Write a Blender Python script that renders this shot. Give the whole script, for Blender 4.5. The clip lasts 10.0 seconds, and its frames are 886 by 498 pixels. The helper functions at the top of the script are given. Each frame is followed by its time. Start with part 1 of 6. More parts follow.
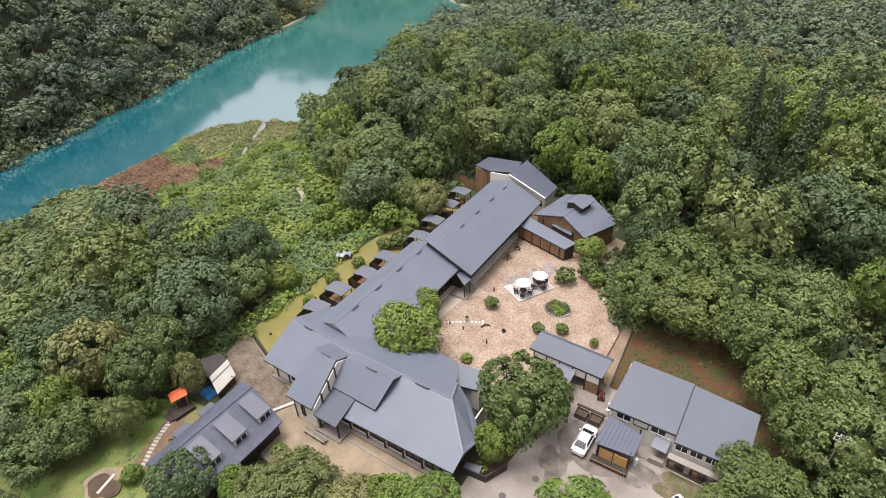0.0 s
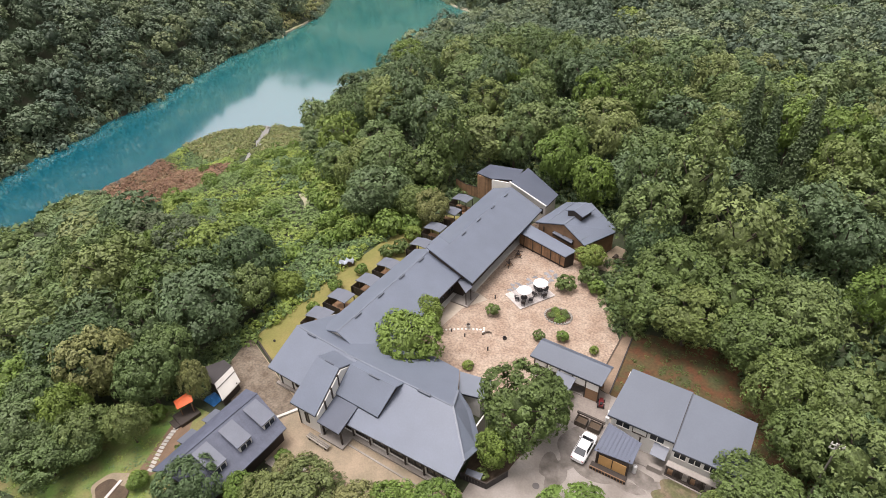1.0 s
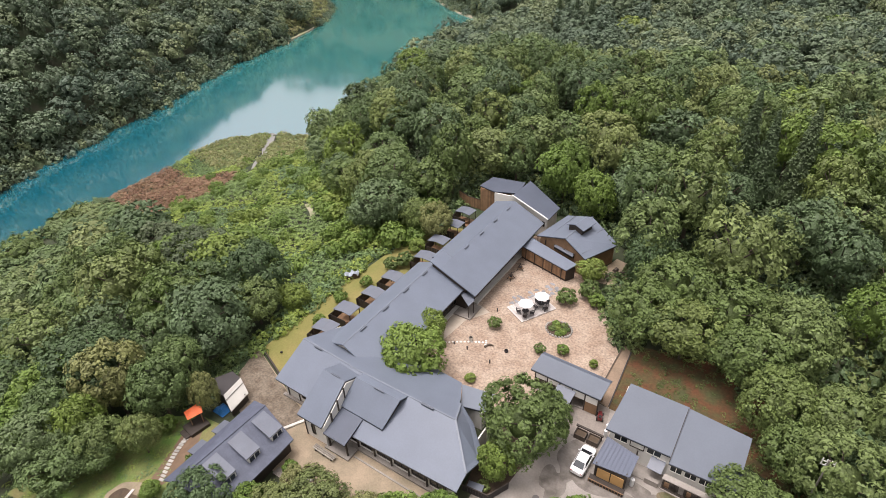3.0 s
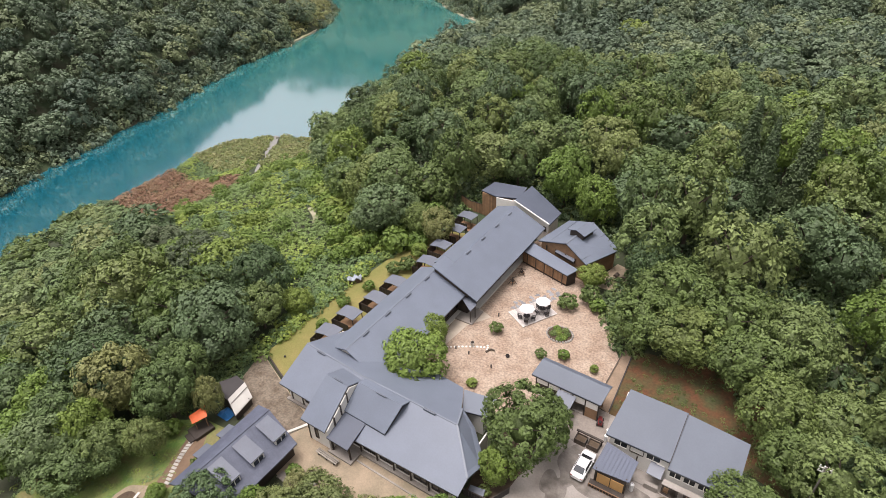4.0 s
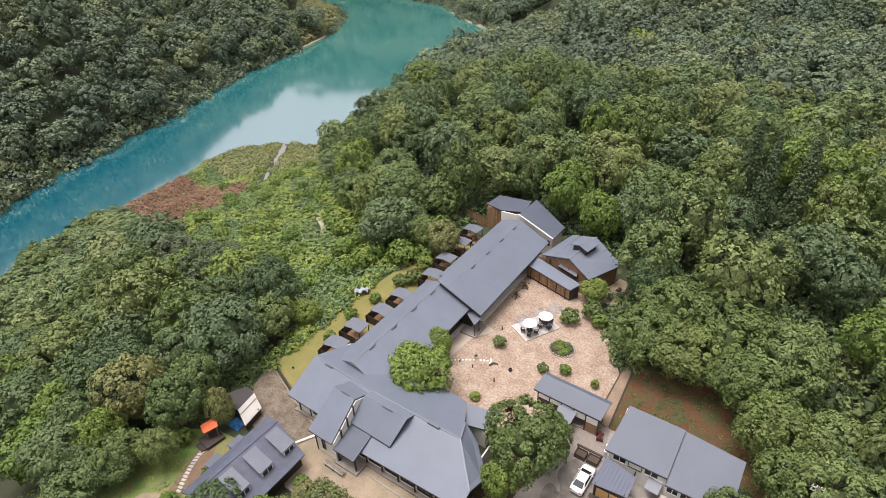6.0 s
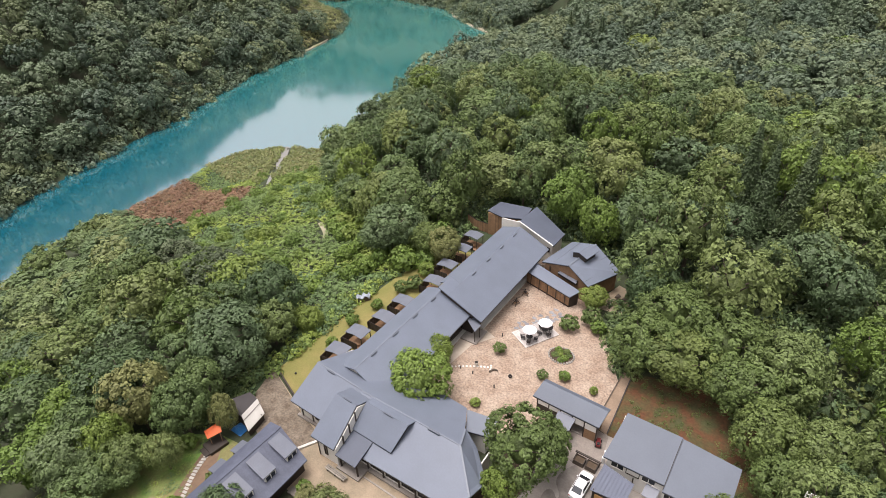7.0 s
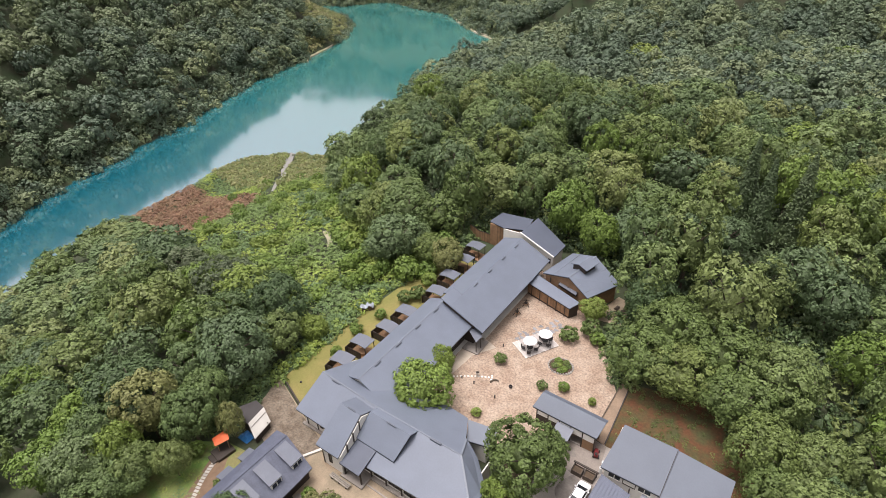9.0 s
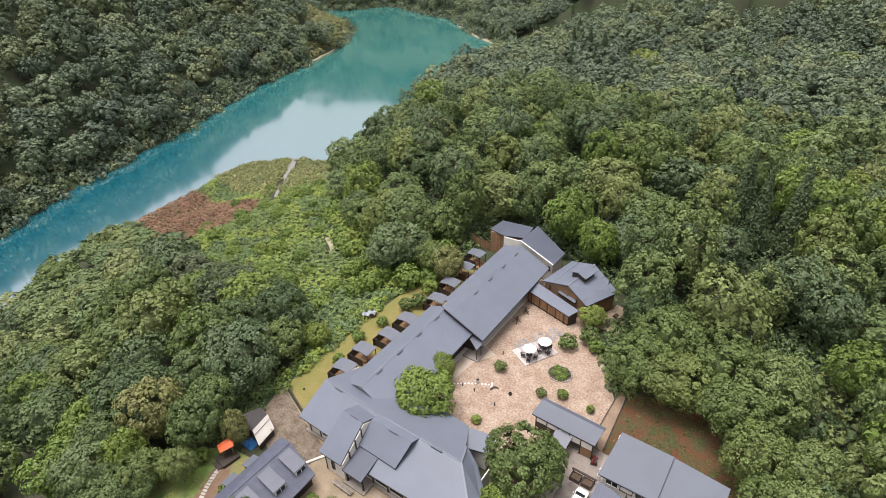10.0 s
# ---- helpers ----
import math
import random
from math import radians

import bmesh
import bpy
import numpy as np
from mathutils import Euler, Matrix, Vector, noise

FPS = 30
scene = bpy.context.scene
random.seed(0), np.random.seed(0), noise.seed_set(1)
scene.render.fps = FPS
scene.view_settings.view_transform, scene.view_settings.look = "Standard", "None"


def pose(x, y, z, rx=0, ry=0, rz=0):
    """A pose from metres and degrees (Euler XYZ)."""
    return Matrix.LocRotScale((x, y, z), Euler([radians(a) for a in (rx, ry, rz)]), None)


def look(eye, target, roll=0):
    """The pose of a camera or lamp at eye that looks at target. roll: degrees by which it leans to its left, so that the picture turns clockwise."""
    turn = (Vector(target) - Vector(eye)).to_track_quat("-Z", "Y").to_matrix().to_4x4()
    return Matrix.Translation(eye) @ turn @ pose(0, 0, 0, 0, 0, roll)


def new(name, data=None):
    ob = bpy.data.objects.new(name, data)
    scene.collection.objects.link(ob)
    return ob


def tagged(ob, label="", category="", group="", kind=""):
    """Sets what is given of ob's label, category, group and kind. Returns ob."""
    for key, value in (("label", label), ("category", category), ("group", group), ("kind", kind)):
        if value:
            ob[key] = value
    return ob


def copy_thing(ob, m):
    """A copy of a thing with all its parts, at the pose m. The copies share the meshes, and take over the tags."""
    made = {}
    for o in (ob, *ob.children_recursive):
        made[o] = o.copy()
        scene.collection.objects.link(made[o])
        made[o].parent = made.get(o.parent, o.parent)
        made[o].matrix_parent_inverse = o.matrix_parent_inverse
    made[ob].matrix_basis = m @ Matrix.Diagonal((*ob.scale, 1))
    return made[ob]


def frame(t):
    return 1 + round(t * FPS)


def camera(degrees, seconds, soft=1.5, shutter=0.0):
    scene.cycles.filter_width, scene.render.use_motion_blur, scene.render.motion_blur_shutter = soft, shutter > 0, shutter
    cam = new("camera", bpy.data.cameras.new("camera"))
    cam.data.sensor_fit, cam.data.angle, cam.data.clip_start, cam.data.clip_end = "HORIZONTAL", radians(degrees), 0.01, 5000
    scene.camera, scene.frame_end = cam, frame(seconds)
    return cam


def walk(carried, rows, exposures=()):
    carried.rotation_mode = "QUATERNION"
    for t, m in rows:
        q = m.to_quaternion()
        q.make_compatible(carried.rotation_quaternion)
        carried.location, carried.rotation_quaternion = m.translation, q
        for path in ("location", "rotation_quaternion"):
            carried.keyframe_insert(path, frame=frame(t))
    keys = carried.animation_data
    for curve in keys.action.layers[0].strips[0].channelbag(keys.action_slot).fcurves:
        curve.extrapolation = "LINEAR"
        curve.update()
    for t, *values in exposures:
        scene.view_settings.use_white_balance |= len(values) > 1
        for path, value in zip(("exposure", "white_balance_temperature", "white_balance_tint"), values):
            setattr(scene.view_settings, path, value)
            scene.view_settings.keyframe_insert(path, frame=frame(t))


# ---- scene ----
cam = camera(77.5, 10.0, soft=0.7)
PATH = [
    (0, (-2.516, 1.970, 49.902), (-11.708, 15.757, 38.702), -2.28),
    (0.5, (-2.364, 1.813, 50.399), (-11.614, 15.608, 39.258), -2.34),
    (1, (-2.297, 1.673, 51.026), (-11.569, 15.475, 39.912), -2.33),
    (1.5, (-2.199, 1.546, 51.691), (-11.514, 15.339, 40.600), -2.32),
    (2, (-2.105, 1.435, 52.277), (-11.456, 15.224, 41.213), -2.32),
    (2.5, (-1.986, 1.299, 52.804), (-11.371, 15.093, 41.774), -2.30),
    (4, (-1.771, 0.986, 54.268), (-11.242, 14.756, 43.281), -2.31),
    (4.5, (-1.620, 0.887, 54.812), (-11.161, 14.635, 43.858), -2.29),
    (5, (-1.531, 0.773, 55.438), (-11.107, 14.516, 44.509), -2.26),
    (5.5, (-1.437, 0.672, 56.108), (-11.068, 14.390, 45.197), -2.19),
    (7, (-1.022, 0.294, 58.035), (-10.755, 14.001, 47.200), -2.09),
    (7.5, (-0.877, 0.144, 58.586), (-10.646, 13.851, 47.784), -2.03),
    (8, (-0.725, 0.002, 59.031), (-10.520, 13.711, 48.255), -2.01),
    (8.5, (-0.640, -0.195, 59.612), (-10.446, 13.515, 48.847), -1.95),
    (9, (-0.541, -0.362, 60.229), (-10.378, 13.343, 49.485), -1.87),
    (9.5, (-0.362, -0.571, 61.006), (-10.230, 13.138, 50.297), -1.87),
    (10, (-0.099, -0.770, 61.853), (-9.999, 12.944, 51.179), -1.94),
]
walk(cam, [(t, look(eye, target, roll)) for t, eye, target, roll in PATH], exposures=[(0, 0.77, 6600, 18), (10, 0.79, 6600, 18)])

# ---- world, sun and exposure ----
SUN_ELEVATION, SUN_TURN = 79.0, 240.0
world = bpy.data.worlds.new("overcast_sky")
scene.world = world
world.use_nodes = True
wn, wl = world.node_tree.nodes, world.node_tree.links
sky = wn.new("ShaderNodeTexSky")
sky.sky_type, sky.sun_disc = "NISHITA", False
sky.sun_elevation, sky.sun_rotation = radians(SUN_ELEVATION), radians(SUN_TURN)
sky.air_density, sky.dust_density, sky.ozone_density = 1.0, 6.0, 1.0
grey = wn.new("ShaderNodeHueSaturation")
grey.inputs["Saturation"].default_value = 0.06
wl.new(sky.outputs["Color"], grey.inputs["Color"])
wl.new(grey.outputs["Color"], wn["Background"].inputs["Color"])
wn["Background"].inputs["Strength"].default_value = 0.112
sun = new("sun", bpy.data.lights.new("sun", "SUN"))
sun.data.energy, sun.data.angle, sun.data.color = 1.5, radians(30), (1.0, 0.96, 0.9)
s_az, s_el = radians(SUN_TURN), radians(SUN_ELEVATION)
sun.matrix_world = look((0, 0, 0), (-math.sin(s_az) * math.cos(s_el), -math.cos(s_az) * math.cos(s_el), -math.sin(s_el)))


# ---- materials ----
def material(name, color, rough=0.8, metal=0.0, vary=0.15, scale=1.0, fine=20.0, bump=0.2, dist=0.02, spec=0.5, second=None, mix_scale=0.4, obj_random=0.0, island=0.0, contrast=0.5):
    """A procedural surface: base colour with two scales of noise, an optional second colour in patches, and fine relief."""
    m = bpy.data.materials.new(name)
    m.use_nodes = True
    n, l = m.node_tree.nodes, m.node_tree.links
    b = n["Principled BSDF"]
    b.inputs["Roughness"].default_value, b.inputs["Metallic"].default_value = rough, metal
    b.inputs["Specular IOR Level"].default_value = spec
    geo = n.new("ShaderNodeNewGeometry")
    big, small = n.new("ShaderNodeTexNoise"), n.new("ShaderNodeTexNoise")
    for node, sc, det in ((big, scale, 4.0), (small, fine, 3.0)):
        node.inputs["Scale"].default_value, node.inputs["Detail"].default_value = sc, det
        l.new(geo.outputs["Position"], node.inputs["Vector"])
    base = n.new("ShaderNodeMix")
    base.data_type = "RGBA"
    base.inputs["A"].default_value = (*color, 1)
    base.inputs["B"].default_value = (*(second or [c * (1 - vary) for c in color]), 1)
    ramp = n.new("ShaderNodeMapRange")
    ramp.inputs["From Min"].default_value, ramp.inputs["From Max"].default_value = 0.5 - 0.5 * contrast * 0.6, 0.5 + 0.5 * contrast * 0.6
    if second:
        patch = n.new("ShaderNodeTexNoise")
        patch.inputs["Scale"].default_value, patch.inputs["Detail"].default_value = mix_scale, 6.0
        l.new(geo.outputs["Position"], patch.inputs["Vector"])
        l.new(patch.outputs["Fac"], ramp.inputs["Value"])
    else:
        l.new(big.outputs["Fac"], ramp.inputs["Value"])
    l.new(ramp.outputs["Result"], base.inputs["Factor"])
    value = n.new("ShaderNodeHueSaturation")
    l.new(base.outputs["Result"], value.inputs["Color"])
    total = n.new("ShaderNodeMath")
    total.operation = "MULTIPLY_ADD"
    l.new(small.outputs["Fac"], total.inputs[0])
    total.inputs[1].default_value, total.inputs[2].default_value = 2 * vary, 1.0 - vary
    last = total.outputs[0]
    for amount, source in ((obj_random, "object"), (island, "island")):
        if amount:
            rnd = n.new("ShaderNodeObjectInfo").outputs["Random"] if source == "object" else geo.outputs["Random Per Island"]
            add = n.new("ShaderNodeMath")
            add.operation = "MULTIPLY_ADD"
            l.new(rnd, add.inputs[0])
            add.inputs[1].default_value, add.inputs[2].default_value = 2 * amount, 1.0 - amount
            mul = n.new("ShaderNodeMath")
            mul.operation = "MULTIPLY"
            l.new(last, mul.inputs[0])
            l.new(add.outputs[0], mul.inputs[1])
            last = mul.outputs[0]
    l.new(last, value.inputs["Value"])
    l.new(value.outputs["Color"], b.inputs["Base Color"])
    if bump:
        bp = n.new("ShaderNodeBump")
        bp.inputs["Strength"].default_value, bp.inputs["Distance"].default_value = bump, dist
        l.new(small.outputs["Fac"], bp.inputs["Height"])
        l.new(bp.outputs["Normal"], b.inputs["Normal"])
    return m


def leaf_material(name, dark, light, warm, rough=0.55, cell=6.0):
    """Foliage: a tone for each tree, for each tuft and for each leaflet, and a little light let through."""
    m = bpy.data.materials.new(name)
    m.use_nodes = True
    n, l = m.node_tree.nodes, m.node_tree.links

    def math_node(op, a, b_):
        node = n.new("ShaderNodeMath")
        node.operation = op
        for i, v in enumerate((a, b_)):
            if isinstance(v, (int, float)):
                node.inputs[i].default_value = v
            elif v is not None:
                l.new(v, node.inputs[i])
        return node.outputs[0]

    b = n["Principled BSDF"]
    b.inputs["Roughness"].default_value = rough
    b.inputs["Specular IOR Level"].default_value = 0.3
    tone, info, geo, cells = n.new("ShaderNodeAttribute"), n.new("ShaderNodeObjectInfo"), n.new("ShaderNodeNewGeometry"), n.new("ShaderNodeTexVoronoi")
    tone.attribute_name = "tone"
    cells.inputs["Scale"].default_value = cell
    l.new(geo.outputs["Position"], cells.inputs["Vector"])
    wrap = math_node("FRACT", math_node("ADD", tone.outputs["Fac"], info.outputs["Random"]), None)
    ramp = n.new("ShaderNodeValToRGB")
    e = ramp.color_ramp.elements
    e[0].color, e[1].color = [(c[0] * 1.12, c[1] * 1.08, c[2] * 1.08, 1) for c in (dark, warm)]
    mid = e.new(0.62)
    mid.color = (light[0] * 1.12, light[1] * 1.08, light[2] * 1.08, 1)
    l.new(wrap, ramp.inputs["Fac"])
    split = n.new("ShaderNodeSeparateColor")
    l.new(cells.outputs["Color"], split.inputs["Color"])
    leaflet = math_node("MULTIPLY_ADD", split.outputs["Red"], 0.24)
    leaflet.node.inputs[2].default_value = 0.88
    tuft = math_node("MULTIPLY_ADD", geo.outputs["Random Per Island"], 0.2)
    tuft.node.inputs[2].default_value = 0.90
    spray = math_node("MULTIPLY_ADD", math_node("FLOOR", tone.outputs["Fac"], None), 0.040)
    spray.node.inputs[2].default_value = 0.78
    value = n.new("ShaderNodeHueSaturation")
    l.new(ramp.outputs["Color"], value.inputs["Color"])
    l.new(math_node("MULTIPLY", math_node("MULTIPLY", leaflet, tuft), spray), value.inputs["Value"])
    l.new(value.outputs["Color"], b.inputs["Base Color"])
    bp = n.new("ShaderNodeBump")
    bp.invert = True
    bp.inputs["Strength"].default_value, bp.inputs["Distance"].default_value = 0.45, 0.5 / cell
    l.new(cells.outputs["Distance"], bp.inputs["Height"])
    l.new(bp.outputs["Normal"], b.inputs["Normal"])
    through_leaf = n.new("ShaderNodeBsdfTranslucent")
    l.new(value.outputs["Color"], through_leaf.inputs["Color"])
    mix = n.new("ShaderNodeMixShader")
    mix.inputs["Fac"].default_value = 0.07
    l.new(b.outputs["BSDF"], mix.inputs[1])
    l.new(through_leaf.outputs["BSDF"], mix.inputs[2])
    last = mix.outputs["Shader"]
    l.new(last, n["Material Output"].inputs["Surface"])
    return m


LEAF = leaf_material("foliage", (0.068, 0.114, 0.048), (0.116, 0.174, 0.058), (0.168, 0.212, 0.070))
LEAF_OLIVE = leaf_material("olive_foliage", (0.090, 0.136, 0.040), (0.108, 0.160, 0.046), (0.138, 0.182, 0.052))
LEAF_LIGHT = leaf_material("light_foliage", (0.104, 0.172, 0.036), (0.134, 0.208, 0.042), (0.170, 0.230, 0.050))
LEAF_COOL = leaf_material("cool_foliage", (0.082, 0.130, 0.060), (0.108, 0.164, 0.070), (0.136, 0.190, 0.076))
LEAF_GREY = leaf_material("grey_foliage", (0.076, 0.106, 0.056), (0.088, 0.120, 0.060), (0.102, 0.130, 0.066))
LEAF_BLOOM = leaf_material("flowering_foliage", (0.165, 0.190, 0.068), (0.195, 0.215, 0.080), (0.235, 0.245, 0.100))
LEAF_DARK = leaf_material("conifer_foliage", (0.044, 0.074, 0.034), (0.058, 0.095, 0.040), (0.074, 0.110, 0.044))
LEAF_FIELD = leaf_material("meadow_foliage", (0.108, 0.180, 0.080), (0.178, 0.262, 0.068), (0.262, 0.345, 0.066))
LEAF_BROWN = leaf_material("withered_reeds", (0.190, 0.112, 0.070), (0.245, 0.150, 0.094), (0.250, 0.190, 0.105))
LEAF_REED = leaf_material("reed_foliage", (0.180, 0.210, 0.085), (0.220, 0.250, 0.100), (0.280, 0.275, 0.130))
# distance haze is put into this foliage as a bluer tone
LEAF_HAZED = leaf_material("hazed_far_foliage", (0.080, 0.122, 0.080), (0.126, 0.178, 0.102), (0.176, 0.220, 0.106), cell=2.2)
LEAF_MID = leaf_material("wood_foliage", (0.076, 0.122, 0.056), (0.128, 0.190, 0.072), (0.186, 0.226, 0.086), cell=4.0)
LEAF_STRAW = leaf_material("straw_green_foliage", (0.110, 0.145, 0.048), (0.150, 0.185, 0.062), (0.200, 0.215, 0.085))
BARK = material("bark", (0.11, 0.085, 0.065), 0.9, vary=0.3, scale=2, fine=18, bump=0.6)
SOIL = material("forest_floor", (0.040, 0.042, 0.022), 0.95, vary=0.35, scale=0.3, fine=3, second=(0.035, 0.058, 0.022), mix_scale=0.15, bump=0.5, dist=0.1)
ROOF = material("slate_grey_sheet_metal", (0.148, 0.172, 0.216), 0.42, vary=0.08, scale=0.35, fine=6, bump=0.05, spec=0.5, obj_random=0.05)
GRAVEL = material("pinkish_gravel", (0.37, 0.290, 0.222), 0.95, vary=0.75, scale=0.6, fine=3.4, second=(0.285, 0.205, 0.15), mix_scale=0.45, bump=0.9, dist=0.08)
LAWN = material("dry_lawn", (0.225, 0.190, 0.065), 0.95, vary=0.3, scale=1, fine=6, second=(0.165, 0.165, 0.045), mix_scale=0.3, bump=0.5, dist=0.03)
WHITE = material("white_plaster", (0.78, 0.76, 0.71), 0.85, vary=0.06, scale=1, fine=12, bump=0.1)
CEDAR = material("weathered_cedar", (0.32, 0.19, 0.105), 0.8, vary=0.22, scale=1.2, fine=8, bump=0.3, obj_random=0.22)
DARKWOOD = material("dark_stained_wood", (0.050, 0.038, 0.030), 0.7, vary=0.2, scale=1, fine=10, bump=0.3, obj_random=0.15)
CONCRETE = material("worn_concrete", (0.335, 0.305, 0.275), 0.9, vary=0.18, scale=0.4, fine=5, second=(0.215, 0.19, 0.165), mix_scale=0.22, bump=0.3)
EARTH = material("sandy_earth", (0.34, 0.265, 0.185), 0.95, vary=0.25, scale=0.5, fine=5, second=(0.23, 0.19, 0.13), mix_scale=0.4, bump=0.4, dist=0.03)


# ---- small helpers for meshes ----
def part(name, bm, mat, parent=None, label=""):
    """Links a bmesh as one mesh object, under a thing or a part."""
    me = bpy.data.meshes.new(name)
    bmesh.ops.recalc_face_normals(bm, faces=bm.faces[:])
    bm.to_mesh(me)
    bm.free()
    me.materials.append(mat)
    ob = new(name, me)
    if parent:
        ob.parent = parent
    if label:
        tagged(ob, label)
    return ob


def shared(name, me, parent=None, m=None, label=""):
    """Another object on a mesh that is already there."""
    ob = new(name, me)
    if parent:
        ob.parent = parent
    if m is not None:
        ob.matrix_basis = m
    if label:
        tagged(ob, label)
    return ob


def thing(name, at=(0, 0, 0), turn=0.0, label="", category="", group="", kind=""):
    """An empty at a thing's base, which its parts hang under."""
    ob = new(name)
    ob.empty_display_size = 0.3
    ob.matrix_basis = pose(*at, 0, 0, turn)
    return tagged(ob, label, category, group, kind)


def box(bm, x0, x1, y0, y1, z0, z1):
    v = [bm.verts.new((x, y, z)) for z in (z0, z1) for x, y in ((x0, y0), (x1, y0), (x1, y1), (x0, y1))]
    for f in ((3, 2, 1, 0), (4, 5, 6, 7), (0, 1, 5, 4), (1, 2, 6, 5), (2, 3, 7, 6), (3, 0, 4, 7)):
        bm.faces.new([v[i] for i in f])
    return bm


def boxed(*size):
    return box(bmesh.new(), *size)


def slab(bm, pts, th=0.16):
    """A plate whose upper face has these corners and which is th thick, measured downwards."""
    top = [bm.verts.new(p) for p in pts]
    low = [bm.verts.new((p[0], p[1], p[2] - th)) for p in pts]
    bm.faces.new(top)
    bm.faces.new(low[::-1])
    k = len(pts)
    for i in range(k):
        bm.faces.new((top[i], low[i], low[(i + 1) % k], top[(i + 1) % k]))
    return bm


def slabbed(pts, th=0.16):
    return slab(bmesh.new(), pts, th)


def cyl(bm, p, q, r0, r1=None, k=8, cap=True):
    """A round bar from p to q."""
    p, q = Vector(p), Vector(q)
    r1 = r0 if r1 is None else r1
    t = (q - p).to_track_quat("Z", "Y").to_matrix()
    a = [bm.verts.new(p + t @ Vector((r0 * math.cos(i * math.tau / k), r0 * math.sin(i * math.tau / k), 0))) for i in range(k)]
    b = [bm.verts.new(q + t @ Vector((r1 * math.cos(i * math.tau / k), r1 * math.sin(i * math.tau / k), 0))) for i in range(k)]
    for i in range(k):
        bm.faces.new((a[i], a[(i + 1) % k], b[(i + 1) % k], b[i]))
    if cap:
        bm.faces.new(a[::-1])
        bm.faces.new(b)
    return bm


def prism(bm, pts, z0, z1):
    """An upright body over a polygon of the plan."""
    a = [bm.verts.new((x, y, z0)) for x, y in pts]
    b = [bm.verts.new((x, y, z1)) for x, y in pts]
    k = len(pts)
    bm.faces.new(a[::-1])
    bm.faces.new(b)
    for i in range(k):
        bm.faces.new((a[i], a[(i + 1) % k], b[(i + 1) % k], b[i]))
    return bm


def flat_sheet(name, pts, z, mat, label, category, th=0.05, kind="structure"):
    return tagged(part(name, prism(bmesh.new(), pts, z - th, z), mat), label, category, kind=kind)


def joined(name, verts, faces, mat, tone=None, per=4):
    """A mesh object from arrays of corners and of faces with the same number of corners."""
    me = bpy.data.meshes.new(name)
    me.vertices.add(len(verts))
    me.vertices.foreach_set("co", np.asarray(verts, np.float32).ravel())
    me.loops.add(len(faces) * per)
    me.loops.foreach_set("vertex_index", np.asarray(faces, np.int32).ravel())
    me.polygons.add(len(faces))
    me.polygons.foreach_set("loop_start", np.arange(0, len(faces) * per, per, dtype=np.int32))
    if tone is not None:
        at = me.attributes.new("tone", "FLOAT", "POINT")
        at.data.foreach_set("value", np.asarray(tone, np.float32))
    me.update(calc_edges=True)
    me.materials.append(mat)
    return me


# ---- ground and river ----
WATER = -32.0
FAR_BANK = [(-190, -90), (-205, -10), (-223, 45), (-231, 60), (-246, 93), (-261, 143), (-288, 199), (-305, 266), (-321, 316), (-357, 370), (-385, 392), (-425, 398), (-470, 405), (-540, 415)]
TOP_BANK = [(-560, 470), (-500, 442), (-476, 440), (-437, 445), (-426, 472), (-411, 490), (-356, 468), (-306, 454), (-292, 440), (-259, 408), (-225, 388), (-205, 362)]
NEAR_BANK = [(-200, 320), (-196, 278), (-186, 240), (-177, 206), (-174, 180), (-166, 156), (-170, 148), (-184, 146), (-197, 132), (-198, 116), (-194, 100), (-191, 80), (-187, 61), (-169, 29), (-146, -20), (-128, -90)]
RIVER = FAR_BANK + TOP_BANK + NEAR_BANK
N_FAR = len(FAR_BANK) + len(TOP_BANK) - 1


def river_distance(x, y):
    """The distance to the river's bank (inside: minus), and whether the nearest bank is the near one."""
    x, y = np.asarray(x, float), np.asarray(y, float)
    best, near, inside = np.full(x.shape, 1e9), np.zeros(x.shape, bool), np.zeros(x.shape, bool)
    for i, (ax, ay) in enumerate(RIVER):
        bx, by = RIVER[(i + 1) % len(RIVER)]
        ex, ey = bx - ax, by - ay
        s = np.clip(((x - ax) * ex + (y - ay) * ey) / (ex * ex + ey * ey), 0, 1)
        d = np.hypot(x - ax - s * ex, y - ay - s * ey)
        closer = d < best
        best, near = np.where(closer, d, best), np.where(closer, i >= N_FAR, near)
        with np.errstate(divide="ignore", invalid="ignore"):
            inside ^= ((ay > y) != (by > y)) & (x < ax + (y - ay) * ex / (ey if ey else 1e-9))
    return np.where(inside, -best, best), near


def smooth(t):
    t = np.clip(t, 0, 1)
    return t * t * (3 - 2 * t)


def waves(x, y):
    return np.sin(x * 0.031 + 1.3) * np.cos(y * 0.027) + 0.5 * np.sin(x * 0.071 + y * 0.053) + 0.25 * np.sin(x * 0.13 - y * 0.17)


